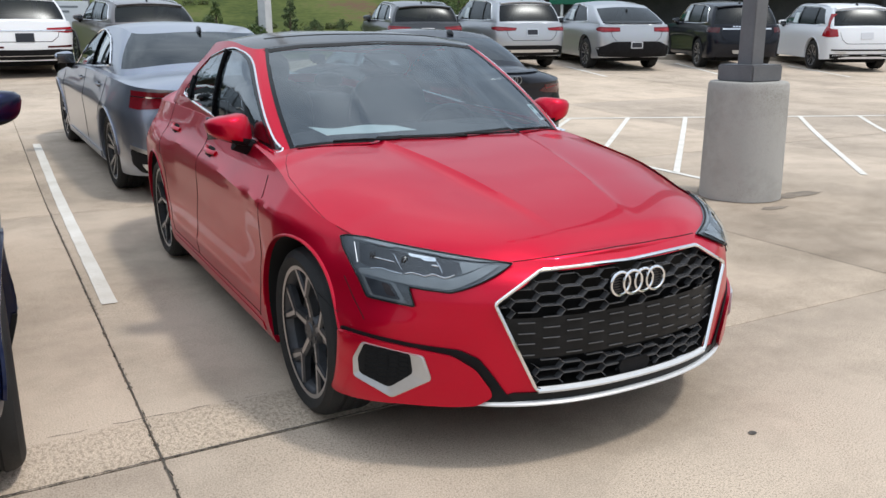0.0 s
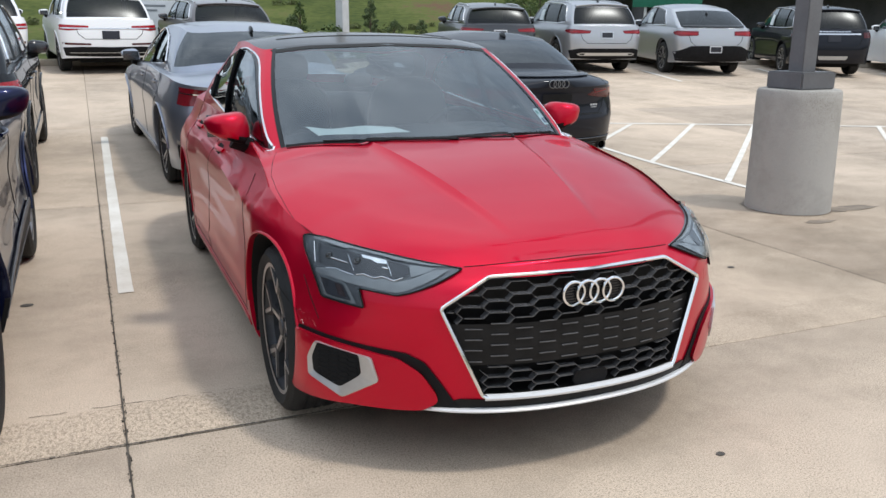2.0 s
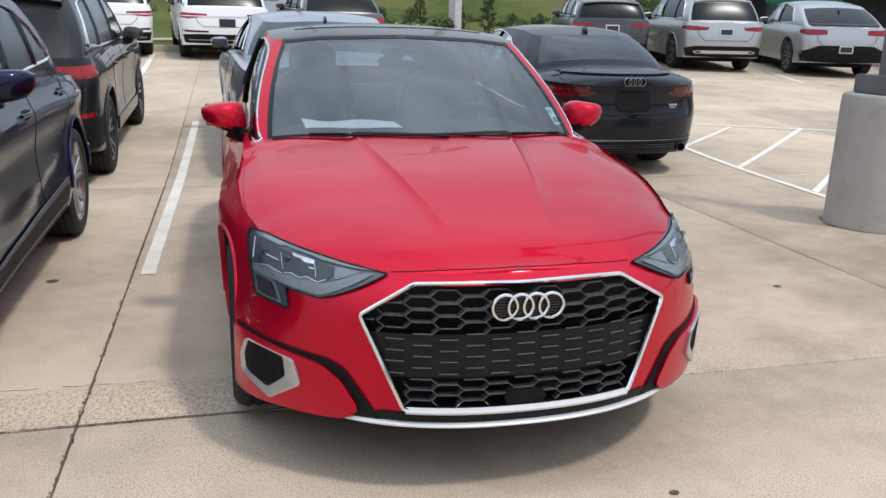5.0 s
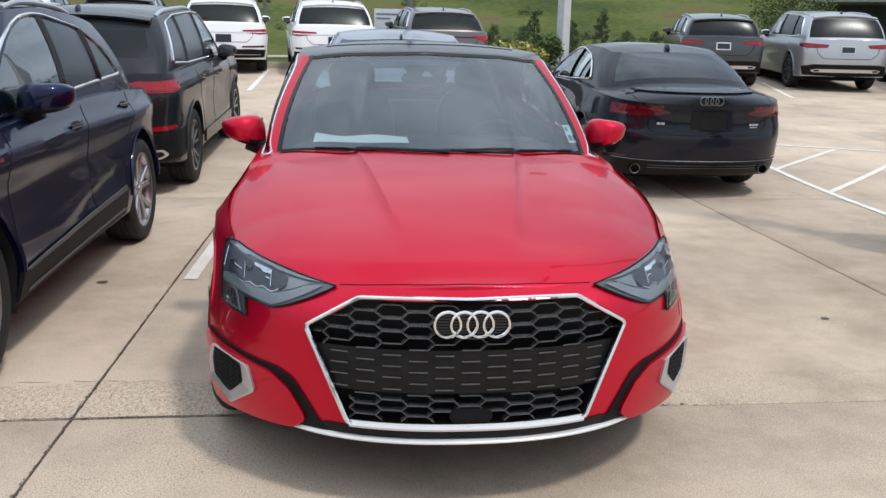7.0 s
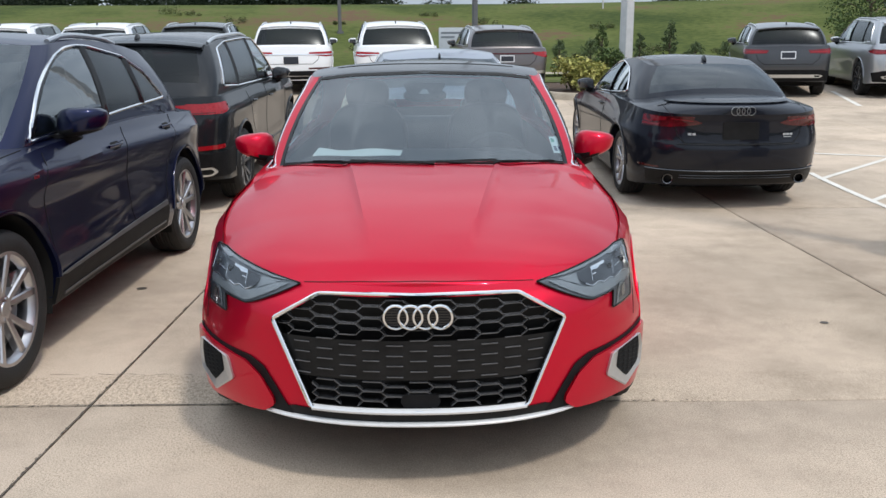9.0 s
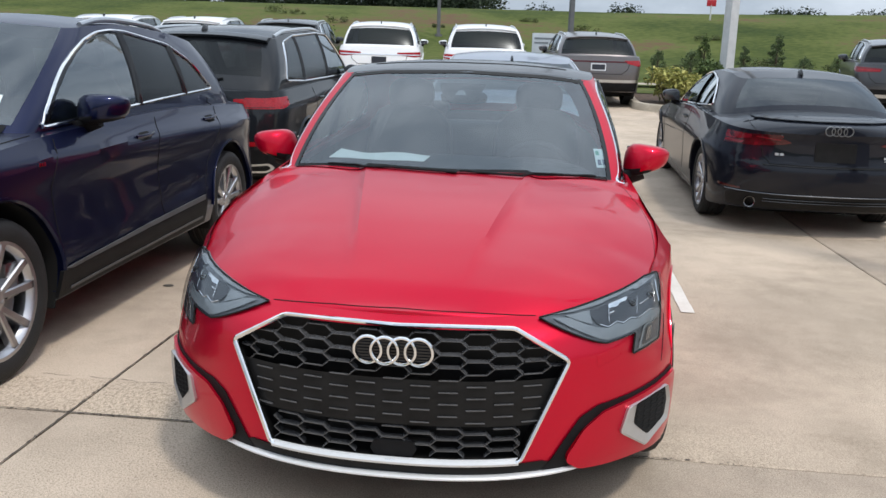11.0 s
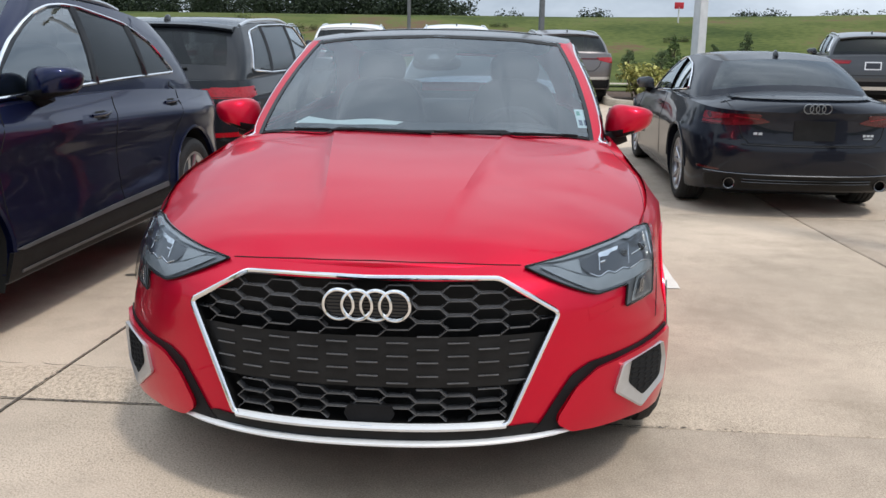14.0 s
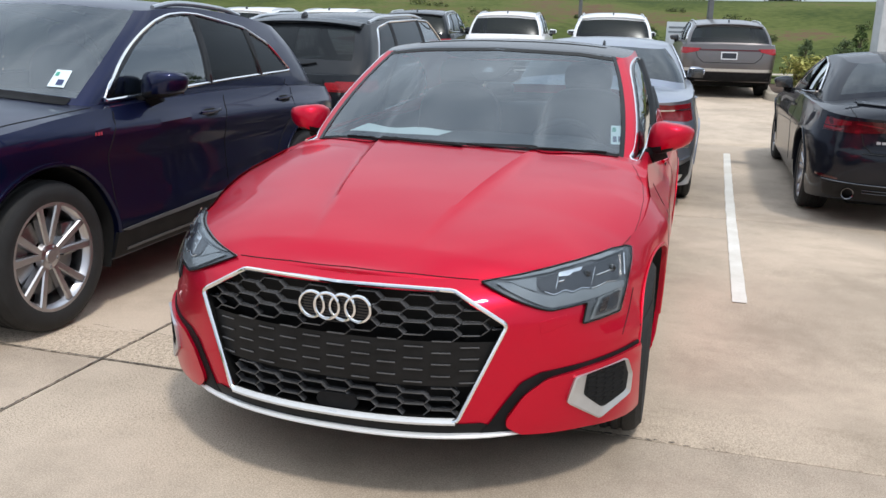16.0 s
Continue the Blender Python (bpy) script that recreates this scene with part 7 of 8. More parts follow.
        part("bumper_trim", H.drape(rounded([(-0.84, 0.58), (0.84, 0.58), (0.84, 0.545), (-0.84, 0.545)], 0.01), "rear", 0.01, 0.014), M["plastic"], root, "dark bumper strip")
        both(root, H, "exhaust_tip", rounded([(0.50, 0.515), (0.78, 0.525), (0.74, 0.480), (0.52, 0.475)], 0.012), "rear", M["satin"], 0.010, 0.012, "flat chrome exhaust trim")
        part("rear_skirt", H.drape(rounded(sym([(0, 0.46), (0.86, 0.46), (0.84, 0.34), (0, 0.33)]), 0.02), "rear", 0.004, 0.02), M["plastic"], root, "black lower bumper")
    if nm in ("mid_suv", "coupe_suv", "boxy_suv", "tall_suv"):
        kk = S["L"] / 4.68
        part("window_label", H.drape([(2.16 * kk, b + 0.09), (2.46 * kk, b + 0.095), (2.46 * kk, b + 0.36), (2.22 * kk, b + 0.36)], "right", 0.014, 0.0, 0.08), M["paper"], root, "white price sheet in the side window")
        part("window_label", H.drape([(2.16 * kk, b + 0.09), (2.46 * kk, b + 0.095), (2.46 * kk, b + 0.36), (2.22 * kk, b + 0.36)], "left", 0.014, 0.0, 0.08), M["paper"], root, "white price sheet in the side window")


# ==== lamp posts, kerbs, planting and the far distance ====
def square_post(bm, c, w, z0, z1, turn=45, w2=None, bevel=0.006):
    t = bmesh.new()
    bmesh.ops.create_cube(t, size=1)
    for v in t.verts:
        k = w if v.co.z < 0 else (w2 or w)
        v.co = Vector((v.co.x * k, v.co.y * k, z0 if v.co.z < 0 else z1))
    bmesh.ops.bevel(t, geom=t.edges[:], offset=bevel, segments=2, affect="EDGES")
    merge(bm, t, Matrix.Translation((c[0], c[1], 0)) @ Matrix.Rotation(radians(turn), 4, "Z"))


def luminaire(root, top, m, turn):
    """Two flat lamp heads on short arms."""
    for k in (0, 180):
        q = Matrix.Translation(top) @ Matrix.Rotation(radians(turn + k), 4, "Z")
        bm = bmesh.new()
        t = bmesh.new()
        box(t, (0.25, 0, 0), (0.5, 0.07, 0.07), 0.01)
        merge(bm, t, q)
        arm = part("arm", bm, m, root)
        bm = bmesh.new()
        t = bmesh.new()
        box(t, (0.75, 0, 0.0), (0.62, 0.36, 0.11), 0.03)
        merge(bm, t, q)
        part("lamp_head", bm, m, arm)


PX, PY = 3.93, 3.10
col = empty("lamp_post", pose(0, 0, 0), "grey square lamp post on a round concrete footing", "lamp post")
bm = bmesh.new()
prof = [(0.338, -0.02), (0.336, 0.30), (0.332, 0.60), (0.328, 0.90), (0.325, 0.965), (0.312, 0.985), (0.30, 0.988), (0.001, 0.988)]
t = bmesh.new()
lathe(t, prof, 48, axis="z")
bmesh.ops.remove_doubles(t, verts=t.verts[:], dist=0.002)
for v in t.verts:
    v.co.x += 0.004 * noise.noise(v.co * 5)
    v.co.y += 0.004 * noise.noise(v.co * 5 + Vector((9, 0, 0)))
merge(bm, t, Matrix.Translation((PX, PY, 0)))
part("footing", bm, M["column"], col, "round cast concrete footing")
bm = bmesh.new()
square_post(bm, (PX, PY), 0.37, 0.986, 1.125, 2, bevel=0.012)
part("base_cover", bm, M["polegrey"], col, "grey steel base cover")
bm = bmesh.new()
square_post(bm, (PX, PY), 0.148, 1.12, 8.6, 2, 0.12)
part("shaft", bm, M["polegrey"], col)
luminaire(col, (PX, PY, 8.65), M["polegrey"], 20)
# dark uneven ring round the footing, and two dark patches beside it
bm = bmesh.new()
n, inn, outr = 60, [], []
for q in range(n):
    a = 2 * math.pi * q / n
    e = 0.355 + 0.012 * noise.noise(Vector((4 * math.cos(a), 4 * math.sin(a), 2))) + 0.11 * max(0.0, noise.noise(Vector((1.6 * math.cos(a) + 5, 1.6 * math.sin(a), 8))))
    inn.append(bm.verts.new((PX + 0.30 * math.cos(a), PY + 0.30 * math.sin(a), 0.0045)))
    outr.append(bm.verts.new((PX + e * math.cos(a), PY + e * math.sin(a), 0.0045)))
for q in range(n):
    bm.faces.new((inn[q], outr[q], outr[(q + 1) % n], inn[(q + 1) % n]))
for k in range(2):
    c, rx, ry = ((PX - 0.18, PY - 0.52), (PX + 0.42, PY - 0.22))[k], (0.13, 0.30)[k], (0.05, 0.09)[k]
    ring = [bm.verts.new((c[0] + rx * math.cos(a) * (1 + 0.9 * noise.noise(Vector((3 * math.cos(a), 3 * math.sin(a), k)))), c[1] + ry * math.sin(a) * (1 + 0.9 * noise.noise(Vector((5 * math.cos(a), 2, k)))), 0.004)) for a in [2 * math.pi * q / 26 for q in range(26)]]
    bm.faces.new(ring)
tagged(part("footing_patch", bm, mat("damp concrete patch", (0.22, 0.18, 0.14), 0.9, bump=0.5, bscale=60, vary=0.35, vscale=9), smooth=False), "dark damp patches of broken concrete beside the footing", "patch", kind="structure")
# small oil spots
for x, y, r in ((-1.822, 2.607, 0.028), (0.50, -0.09, 0.014), (-0.9, -0.35, 0.012), (2.2, 1.8, 0.02)):
    bm = bmesh.new()
    bm.faces.new([bm.verts.new((x + r * math.cos(a) * 1.2, y + r * math.sin(a), 0.0035)) for a in [2 * math.pi * q / 12 for q in range(12)]])
    tagged(part("oil_spot", bm, mat("oil stain", (0.08, 0.07, 0.06), 0.7, vary=0.3, vscale=60), smooth=False), "small dark oil spot on the concrete", "stain", "oil spots", "structure")


def lamp_pole(x, y, h, w, m, label, turn=20, foot=0.0):
    r = empty("street_lamp", pose(0, 0, 0), label, "street lamp")
    z = hill(x, y) if y > 21 else gz(x, y)
    bm = bmesh.new()
    square_post(bm, (x, y), w, z - 0.1, z + h, turn, w * 0.75)
    part("shaft", bm, m, r)
    bm = bmesh.new()
    square_post(bm, (x, y), w * 1.9, z - 0.1, z + 0.12, turn)
    part("base_cover", bm, m, r)
    luminaire(r, (x, y, z + h), m, turn)


lamp_pole(5.06, 20.16, 9.0, 0.26, M["galv"], "tall white square lamp post in the planting bed", 30)
lamp_pole(1.26, 24.6, 8.0, 0.15, M["polegrey"], "grey street lamp post on the grass")
lamp_pole(-5.6, 48.0, 9.0, 0.18, M["polegrey"], "grey street lamp post far up the grass")

# information board on posts
sg = empty("sign_board", pose(0.60, 22.6, hill(0.6, 22.6), 0, 0, 6), "pale grey information board on two posts", "sign")
bm = bmesh.new()
box(bm, (0, 0, 1.05), (0.95, 0.10, 1.15), 0.015)
part("panel", bm, M["signwhite"], sg, "pale grey sign panel")
bm = bmesh.new()
for x in (-0.36, 0.36):
    box(bm, (x, 0, 0.2), (0.08, 0.08, 0.8), 0.01)
part("post", bm, M["polegrey"], sg)
for z, w in ((1.48, 0.62), (1.36, 0.40)):
    bm = bmesh.new()
    box(bm, (-0.42 + w / 2, -0.054, z), (w, 0.006, 0.05))
    part("lettering_bar", bm, M["signgrey"], sg, "grey bar in place of lettering")

# red and white sign on the hilltop
rs = empty("hilltop_sign", pose(11.4, 56.9, hill(11.4, 56.9)), "small red sign on a pole beyond the hilltop", "sign")
bm = bmesh.new()
tube(bm, [(0, 0, -0.3), (0, 0, 1.0)], 0.05, 6)
part("post", bm, M["galv"], rs)
bm = bmesh.new()
box(bm, (0, 0, 1.1), (0.6, 0.08, 0.42), 0.02)
part("panel", bm, M["signred"], rs)


# green road sign at the far edge of the grass
gs = empty("road_sign", pose(18.33, 26.0, hill(18.33, 26.0), 0, 0, -30), "green road sign on two steel posts", "sign")
M["signgreen"] = mat("green sign face", (0.02, 0.16, 0.10), 0.4, vary=0.1, vscale=6)
bm = bmesh.new()
box(bm, (1.3, 0, 2.15), (2.6, 0.05, 1.0), 0.01)
part("panel", bm, M["signgreen"], gs, "green sign panel")
for x in (0.5, 2.1):
    bm = bmesh.new()
    box(bm, (x, 0.06, 1.22), (0.10, 0.08, 2.85), 0.01)
    part("post", bm, M["galv"], gs, "steel post")
for z, w in ((0.20, 1.8), (-0.12, 1.3)):
    bm = bmesh.new()
    box(bm, (1.3, -0.03, 2.15 + z), (w, 0.006, 0.11))
    part("lettering_bar", bm, M["signwhite"], gs, "pale bar in place of lettering")


def kerb(pts, name="kerb", label="pale concrete kerb at the edge of the paving"):
    bm = bmesh.new()
    prof = [(-0.09, -0.1), (-0.085, 0.11), (-0.06, 0.145), (0.06, 0.15), (0.09, 0.12), (0.09, -0.1)]
    rows = []
    for i, p in enumerate(pts):
        a, b = Vector(pts[max(i - 1, 0)]), Vector(pts[min(i + 1, len(pts) - 1)])
        d = (b - a).normalized()
        o = Vector((-d.y, d.x))
        rows.append([bm.verts.new((p[0] + o.x * u, p[1] + o.y * u, gz(0, p[1]) + w)) for u, w in prof])
    for a, b in zip(rows, rows[1:]):
        for q in range(len(prof) - 1):
            bm.faces.new((a[q], a[q + 1], b[q + 1], b[q]))
    bm.faces.new(rows[0]), bm.faces.new(rows[-1][::-1])
    return tagged(part(name, bm, M["kerb"], angle=40), label, "kerb", kind="structure")


kerb([(-28 + 2 * i, 19.35) for i in range(16)])
isl = [(2.55, 19.3), (2.5, 17.4)] + [(3.35 - 0.85 * math.cos(a), 16.6 - 0.75 * math.sin(a)) for a in [math.pi * q / 10 for q in range(11)]] + [(4.3, 17.4), (5.9, 18.6), (7.0, 19.3)]
kerb(isl, "kerb", "rounded concrete kerb of a planting bed")
kerb([(7.0, 19.3), (9.5, 20.2), (13, 19.0), (18, 16.6), (26, 12.5)])
bm = bmesh.new()
f = bm.faces.new([bm.verts.new((x, y, gz(0, y) + 0.10)) for x, y in isl])
bmesh.ops.triangulate(bm, faces=[f])
M["mulch"] = mat("planting bed mulch", (0.085, 0.055, 0.038), 0.95, bump=0.9, bscale=60, vary=0.4, vscale=10)
tagged(part("planting_bed", bm, M["mulch"], smooth=False), "brown mulch in a kerbed planting bed", "planting bed", kind="structure")
# verge behind the kerb, level with its top
bm = grid_sheet([-28 + 1.5 * i for i in range(60)], [19.42, 20.0, 21.0, 22.5, 25], lambda x, y: (gz(x, 19.4) + 0.10 if y < 21 else max(hill(x, y), gz(x, 19.4) + 0.06)) + 0.02 * noise.noise(Vector((x, y, 0))))
tagged(part("verge", bm, M["grass"]), "short green grass verge behind the kerb", "grass", kind="structure")
# pale footpath across the foot of the slope
bm = grid_sheet([-40 + 2 * i for i in range(50)], [26.2, 27.3], lambda x, y: hill(x, y) + 0.10)
tagged(part("footpath", bm, M["kerb"]), "narrow pale footpath across the grass", "path", kind="structure")


def leaf_mat(name, a, b, c):
    m = bpy.data.materials.new(name)
    m.use_nodes = True
    n, l = m.node_tree.nodes, m.node_tree.links
    p = n["Principled BSDF"]
    g, r = n.new("ShaderNodeNewGeometry"), n.new("ShaderNodeValToRGB")
    e = r.color_ramp.elements
    e[0].color, e[1].color = (*a, 1), (*c, 1)
    e.new(0.5).color = (*b, 1)
    l.new(g.outputs["Random Per Island"], r.inputs["Fac"]), l.new(r.outputs["Color"], p.inputs["Base Color"])
    p.inputs["Roughness"].default_value = 0.65
    p.inputs["Specular IOR Level"].default_value = 0.25
    p.inputs["Subsurface Weight"].default_value = 0.0
    return m


M["leafdark"] = leaf_mat("dark green foliage", (0.045, 0.070, 0.030), (0.080, 0.115, 0.050), (0.125, 0.165, 0.075))
M["leaf"] = leaf_mat("green foliage", (0.040, 0.066, 0.022), (0.072, 0.115, 0.036), (0.125, 0.175, 0.055))
M["shrub"] = leaf_mat("yellow green shrub leaves", (0.10, 0.12, 0.03), (0.30, 0.30, 0.08), (0.52, 0.48, 0.17))
M["wood"] = leaf_mat("dark woodland", (0.010, 0.018, 0.010), (0.020, 0.033, 0.016), (0.038, 0.055, 0.026))


def leaves(bm, rng, spots, size, n):
    """n small folded leaf blades round each spot (x, y, z, radius)."""
    for x, y, z, r in spots:
        for _ in range(n):
            d = Vector((rng.gauss(0, 1), rng.gauss(0, 1), rng.gauss(0, 0.8)))
            d = d.normalized() * r * rng.random() ** 0.45
            c = Vector((x, y, z)) + d
            s = size * rng.uniform(0.6, 1.4)
            u = Vector((rng.gauss(0, 1), rng.gauss(0, 1), rng.gauss(0, 0.6))).normalized()
            v = u.orthogonal().normalized()
            v = Matrix.Rotation(rng.uniform(0, 6.28), 3, u) @ v
            w = u.cross(v) * 0.25
            a, b, e, f = (bm.verts.new(c + q) for q in (-u * s, v * s * 0.45 + w * s, u * s, -v * s * 0.45 + w * s))
            bm.faces.new((a, b, e)), bm.faces.new((a, e, f))


def tree(x, y, h, spread, kind, seed, label, lm="leafdark", n=17, base=None):
    """A tapered trunk, limbs and a crown of many leaves, uneven and open."""
    rng = random.Random(seed)
    z = (hill(x, y) if y > 21 else gz(x, y)) if base is None else base
    root = empty("tree", pose(x, y, z), label, "tree", "young trees on the slope" if h < 4.5 else "")
    bm = bmesh.new()
    tube(bm, [(0, 0, -0.2), (0.02, 0, h * 0.3), (0.0, 0.03, h * 0.62), (0, 0, h * 0.93)], [0.03 * h ** 0.7, 0.024 * h ** 0.7, 0.015 * h ** 0.7, 0.006], 7)
    spots = []
    k = 9 if kind == "round" else 12
    for i in range(k):
        t = i / (k - 1)
        zz = h * ((0.34 + 0.56 * t) if kind == "round" else (0.16 + 0.80 * t))
        rr = spread * ((math.sin(math.pi * (0.25 + 0.68 * t)) * 0.75) if kind == "round" else (1.0 - 0.8 * t) * 0.8)
        for q in range(3 if kind == "round" else 3):
            a = 2.4 * (3 * i + q) + rng.uniform(-0.5, 0.5)
            d = rr * rng.uniform(0.55, 1.1)
            p = (d * math.cos(a), d * math.sin(a), zz + rng.uniform(-0.05, 0.05) * h)
            tube(bm, [(0, 0, max(0.2, zz - 0.12 * h)), (p[0] * 0.6, p[1] * 0.6, (zz + p[2]) / 2 - 0.02 * h), p], [0.010 * h ** 0.7, 0.006 * h ** 0.7, 0.003], 5)
            spots.append((*p, spread * rng.uniform(0.20, 0.36)))
    part("trunk", bm, M["bark"], root, "thin brown trunk with limbs")
    bm = bmesh.new()
    leaves(bm, rng, spots, 0.022 * h ** 0.6, 4 * n + 8)
    tagged(part("crown", bm, M[lm], root, "open green crown", smooth=False), kind="stuff")


for i, (x, y, h, sp, kind, lm) in enumerate((
        (5.6, 28.5, 2.3, 0.75, "round", "leafdark"), (7.15, 27.5, 2.6, 0.5, "round", "leafdark"), (8.0, 26.8, 3.3, 0.6, "round", "leafdark"), (8.95, 27.0, 2.1, 0.7, "round", "leafdark"),
        (9.85, 26.6, 2.0, 0.6, "round", "leafdark"), (10.6, 26.2, 2.1, 0.55, "round", "leafdark"), (11.9, 25.5, 2.0, 0.65, "round", "leafdark"), (13.2, 25.0, 2.2, 0.6, "round", "leafdark"),
        (2.2, 29.5, 1.8, 0.6, "round", "leafdark"), (3.0, 30.0, 1.7, 0.6, "round", "leafdark"), (-0.55, 28.8, 2.9, 0.85, "round", "leaf"), (-7.3, 27.5, 3.4, 1.5, "round", "leaf"),
        (11.4, 19.9 + 1.5, 3.0, 1.15, "round", "leaf"), (-11.5, 27.0, 2.6, 1.0, "round", "leaf"), (-15.5, 27.5, 2.4, 0.8, "round", "leaf"), (4.3, 27.2, 2.3, 0.6, "round", "leafdark"),
        (14.6, 24.3, 2.4, 0.7, "round", "leafdark"), (16.4, 23.6, 2.2, 0.7, "round", "leafdark"), (6.4, 30.5, 3.2, 0.6, "round", "leaf"))):
    tree(x, y, h * 0.54, sp * 0.58, kind, 10 + i, "young tree with a thin trunk on the grass slope" if h < 3.2 else "leafy green tree on the grass slope", lm)

tree(15.36, 28.0, 4.6, 1.9, "round", 77, "leafy green tree on the grass slope", "leaf", 60)

# yellow-green shrub and a spiky plant in the bed
for (x, y, h, r, lm, lab, sd) in ((3.2, 17.0, 0.85, 0.55, "shrub", "dense yellow-green shrub in the planting bed", 5), (3.75, 17.6, 0.6, 0.4, "shrub", "small yellow-green shrub in the planting bed", 6), (4.5, 19.3, 0.85, 0.4, "leaf", "dark green shrub by the lamp post", 7)):
    rng = random.Random(sd)
    root = empty("shrub", pose(x, y, gz(0, y) + 0.09), lab, "shrub")
    bm = bmesh.new()
    for q in range(9):
        a = 0.7 * q
        tube(bm, [(0, 0, -0.05), (r * 0.4 * math.cos(a), r * 0.4 * math.sin(a), h * 0.45), (r * 0.8 * math.cos(a), r * 0.8 * math.sin(a), h * 0.8)], [0.014, 0.009, 0.004], 5)
    part("stem", bm, M["bark"], root)
    bm = bmesh.new()
    sp = [(r * 0.75 * math.sqrt(rng.random()) * math.cos(b), r * 0.75 * math.sqrt(rng.random()) * math.sin(b), h * rng.uniform(0.2, 0.85), 0.17) for b in [rng.uniform(0, 6.28) for _ in range(42)]]
    leaves(bm, rng, sp, 0.055, 34)
    tagged(part("foliage", bm, M[lm], root, "many small leaves", smooth=False), kind="stuff")

# bushes and rough growth in belts across the slope
rng = random.Random(21)
M["bush"] = leaf_mat("rough bushes", (0.052, 0.074, 0.022), (0.078, 0.102, 0.032), (0.105, 0.098, 0.046))
bm = bmesh.new()
for _ in range(110):
    x, y = rng.uniform(-32, 36), rng.choice((rng.gauss(40, 4), rng.gauss(52, 5), rng.gauss(33, 2)))
    if noise.noise(Vector((x * 0.10, y * 0.16, 7))) < rng.uniform(-0.3, 0.3):
        continue
    s = rng.uniform(0.25, 0.75)
    sp = [(x + rng.gauss(0, s), y + rng.gauss(0, s * 0.6), hill(x, y) + s * rng.uniform(0.0, 0.4), s * 0.55) for _ in range(5)]
    leaves(bm, rng, sp, 0.040 + 0.02 * s, 85)
tagged(part("bushes", bm, M["bush"], smooth=False), "rough green and reddish bushes on the slope", "bushes", kind="stuff")

rng = random.Random(3)
# woods along the skyline
bm = bmesh.new()
for _ in range(330):
    x = rng.uniform(-95, -4)
    y = rng.uniform(82, 96)
    if x > -10 and rng.random() < 0.3:
        continue
    h = rng.uniform(2.2, 4.2) * (1.0 if x < -14 else 0.85)
    z = hill(x, y)
    sp = [(x + rng.gauss(0, 0.9), y + rng.gauss(0, 0.6), z + h * rng.uniform(0.1, 0.95), 1.0) for _ in range(5)]
    leaves(bm, rng, sp, 0.20, 44)
for cx, n in ((8.5, 5), (22, 10), (30, 8), (-1, 2)):
    for _ in range(n):
        x, y = cx + rng.gauss(0, 1.3), 78 + rng.gauss(0, 2)
        leaves(bm, rng, [(x, y, hill(x, y) + q, 0.8) for q in (-0.5, 0.0, 0.4)], 0.13, 90)
tagged(part("woods", bm, M["wood"], smooth=False), "dark line of woods on the skyline", "woods", kind="stuff")

# low overpass behind the far cars
op = empty("overpass", pose(0, 0, 0), "low grey concrete overpass with a dark underside", "bridge")
a0, a1 = Vector((19.5, 33.5)), Vector((48, 12.5))
d = (a1 - a0).normalized()
mid = (a0 + a1) / 2
turn = math.degrees(math.atan2(d.y, d.x))
# beam and parapet stay pale; the underside's dark colour stands in for shade
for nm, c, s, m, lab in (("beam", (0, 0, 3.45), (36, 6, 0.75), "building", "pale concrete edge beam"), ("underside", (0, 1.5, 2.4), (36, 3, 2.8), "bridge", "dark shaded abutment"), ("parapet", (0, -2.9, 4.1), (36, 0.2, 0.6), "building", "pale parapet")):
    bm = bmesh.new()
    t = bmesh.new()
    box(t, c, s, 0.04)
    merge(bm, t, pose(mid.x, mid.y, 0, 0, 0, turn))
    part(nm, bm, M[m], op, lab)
for q in range(5):
    bm = bmesh.new()
    t = bmesh.new()
    lathe(t, [(0.32, -0.2), (0.32, 3.2)], 16, axis="z")
    merge(bm, t, pose(mid.x, mid.y, 0, 0, 0, turn) @ pose(-14 + 7 * q, -2.2, 0))
    part("pier", bm, M["bridge"], op)


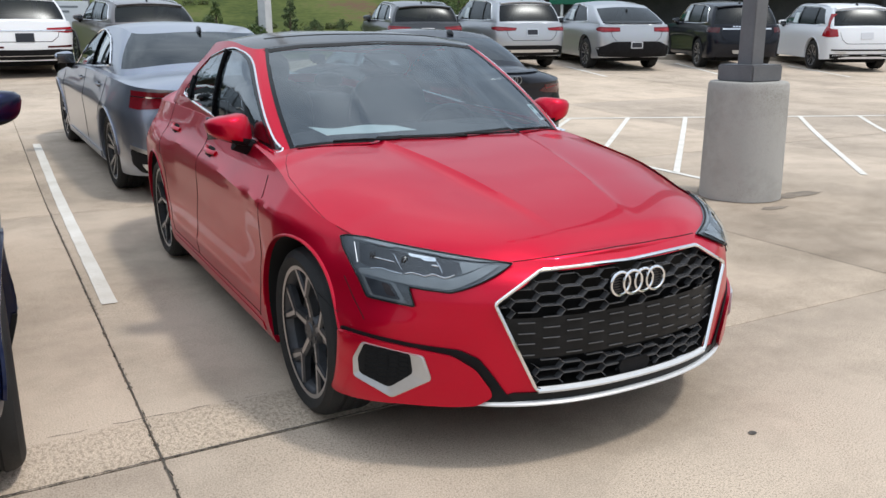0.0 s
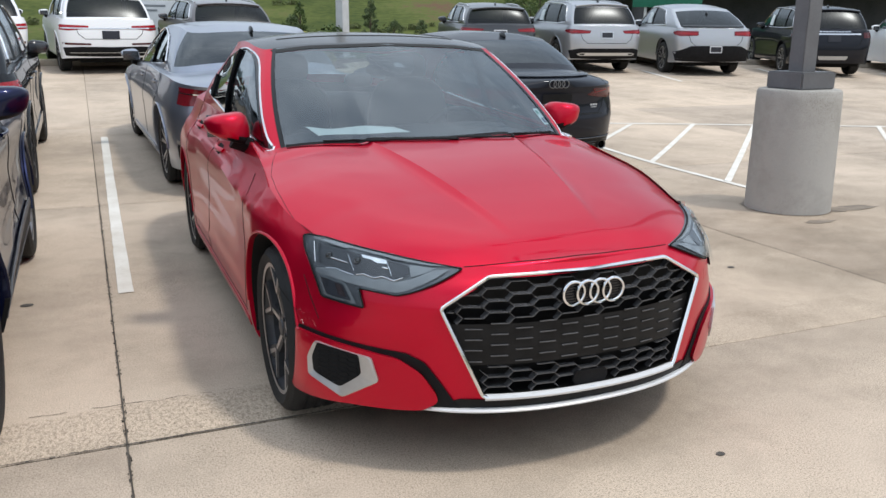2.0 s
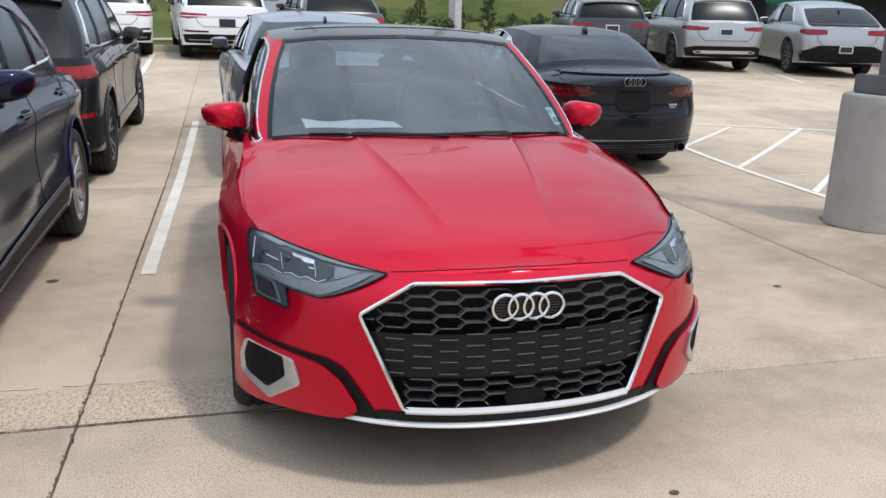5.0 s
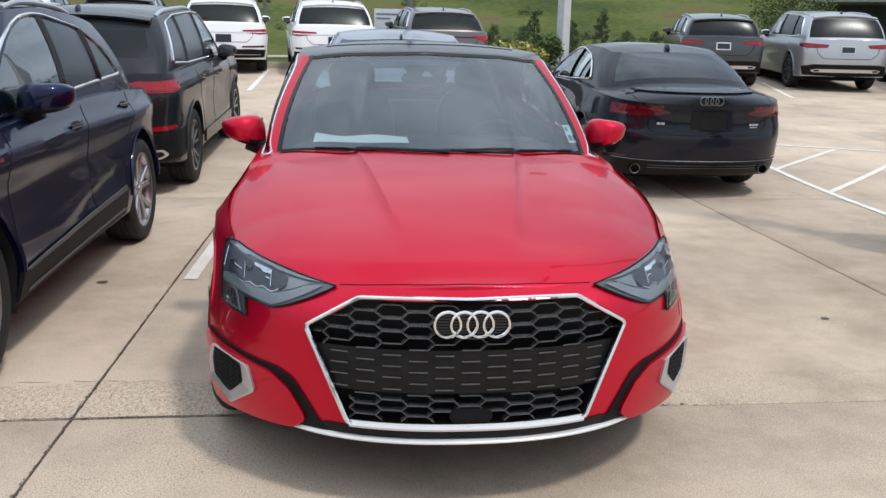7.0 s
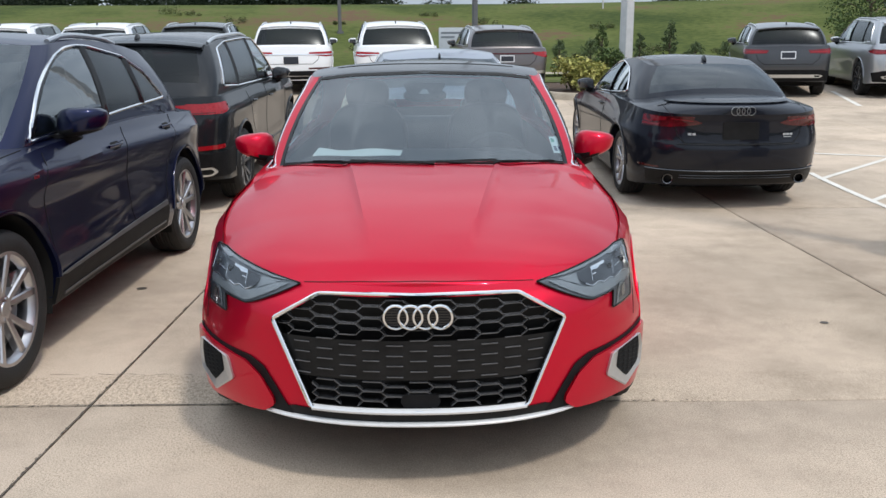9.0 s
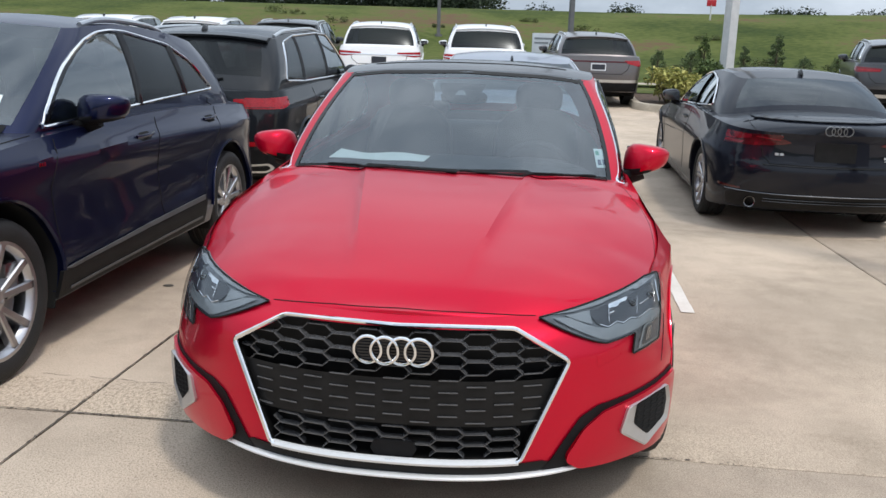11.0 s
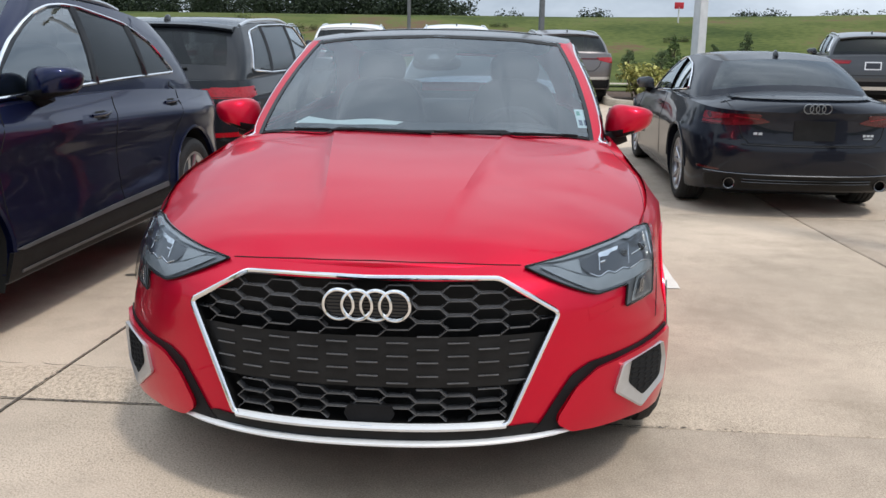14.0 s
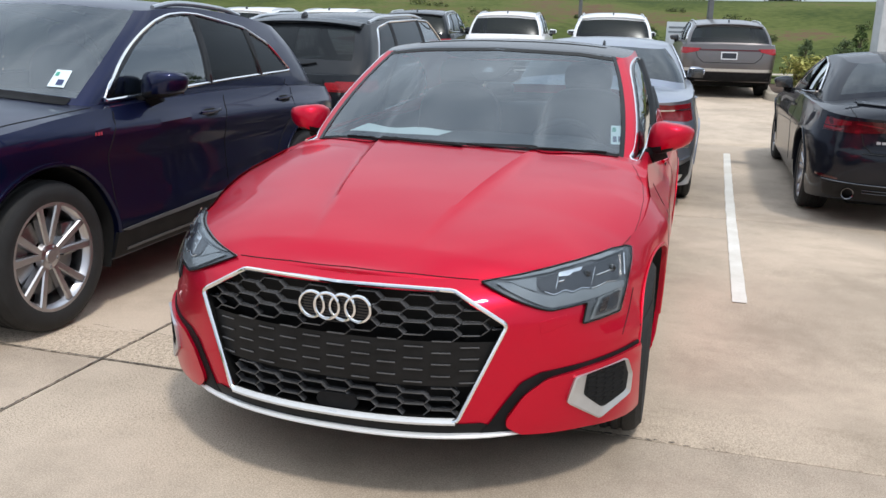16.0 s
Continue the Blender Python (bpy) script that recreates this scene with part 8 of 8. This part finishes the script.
# ==== concrete slabs of the paving ====
SLABS = {}
for ix in range(-6, 9):
    for iy in range(-3, 5):
        x0, y0 = JX + ix * SX, JY + iy * SY
        x1, y1 = x0 + SX, min(y0 + SY, 19.3)
        if y0 > 18.8:
            continue
        key = iy
        if key not in SLABS:
            bm = bmesh.new()
            g, d = 0.0025, 0.007
            ys = [y0 + g, y0 + g + d] + [y0 + (y1 - y0) * k / 8 for k in range(1, 8)] + [y1 - g - d, y1 - g]
            rows = []
            for k, y in enumerate(ys):
                e = 0.004 if k in (0, len(ys) - 1) else 0.0
                w = lambda a: 0.0022 * noise.noise(Vector((a, y * 2.3, iy)))
                rows.append([bm.verts.new((x, y - y0, gz(0, y) - max(e, f) + w(x))) for x, f in ((g, 0.004), (g + d, 0), (SX / 3, 0), (2 * SX / 3, 0), (SX - g - d, 0), (SX - g, 0.004))])
            for a, b in zip(rows, rows[1:]):
                for q in range(5):
                    bm.faces.new((a[q], a[q + 1], b[q + 1], b[q]))
            rim = [e for e in bm.edges if len(e.link_faces) == 1]
            o = bmesh.ops.extrude_edge_only(bm, edges=rim)
            for v in o["geom"]:
                if isinstance(v, bmesh.types.BMVert):
                    v.co.z -= 0.05
            ob = part("slab", bm, M["concrete"], pave, angle=60)
            SLABS[key] = ob.data
            ob.location = (x0, y0, 0)
        else:
            ob = new("slab", SLABS[key])
            ob.parent = pave
            ob.location = (x0, y0, 0)

# worn, dark filled joints, uneven in width
for a, b in (((JX, -3.2), (JX, 9.7)), ((JX + SX, -2.5), (JX + SX, 9.7)), ((-5.6, JY), (0.9, JY)), ((-5.6, JY + SY), (11.2, JY + SY))):
    bm = bmesh.new()
    d = Vector((b[0] - a[0], b[1] - a[1]))
    n = int(d.length / 0.025)
    o = Vector((-d.y, d.x)).normalized()
    prev = None
    for i in range(n + 1):
        c = Vector(a) + d * i / n
        w = [0.0022 + 0.0024 * noise.noise(Vector((c.x * 11, c.y * 11, k))) + 0.0055 * max(0.0, noise.noise(Vector((c.x * 2.3, c.y * 2.3, k + 9)))) for k in (1, 4)]
        row = [bm.verts.new((c.x + o.x * s, c.y + o.y * s, gz(0, c.y + o.y * s) + 0.0034)) for s in (w[0], -w[1])]
        if prev:
            bm.faces.new((prev[0], prev[1], row[1], row[0]))
        prev = row
    tagged(part("joint_filler", bm, M["joint"], smooth=False), "dark worn joint between the concrete slabs", "joint", "slab joints", "structure")
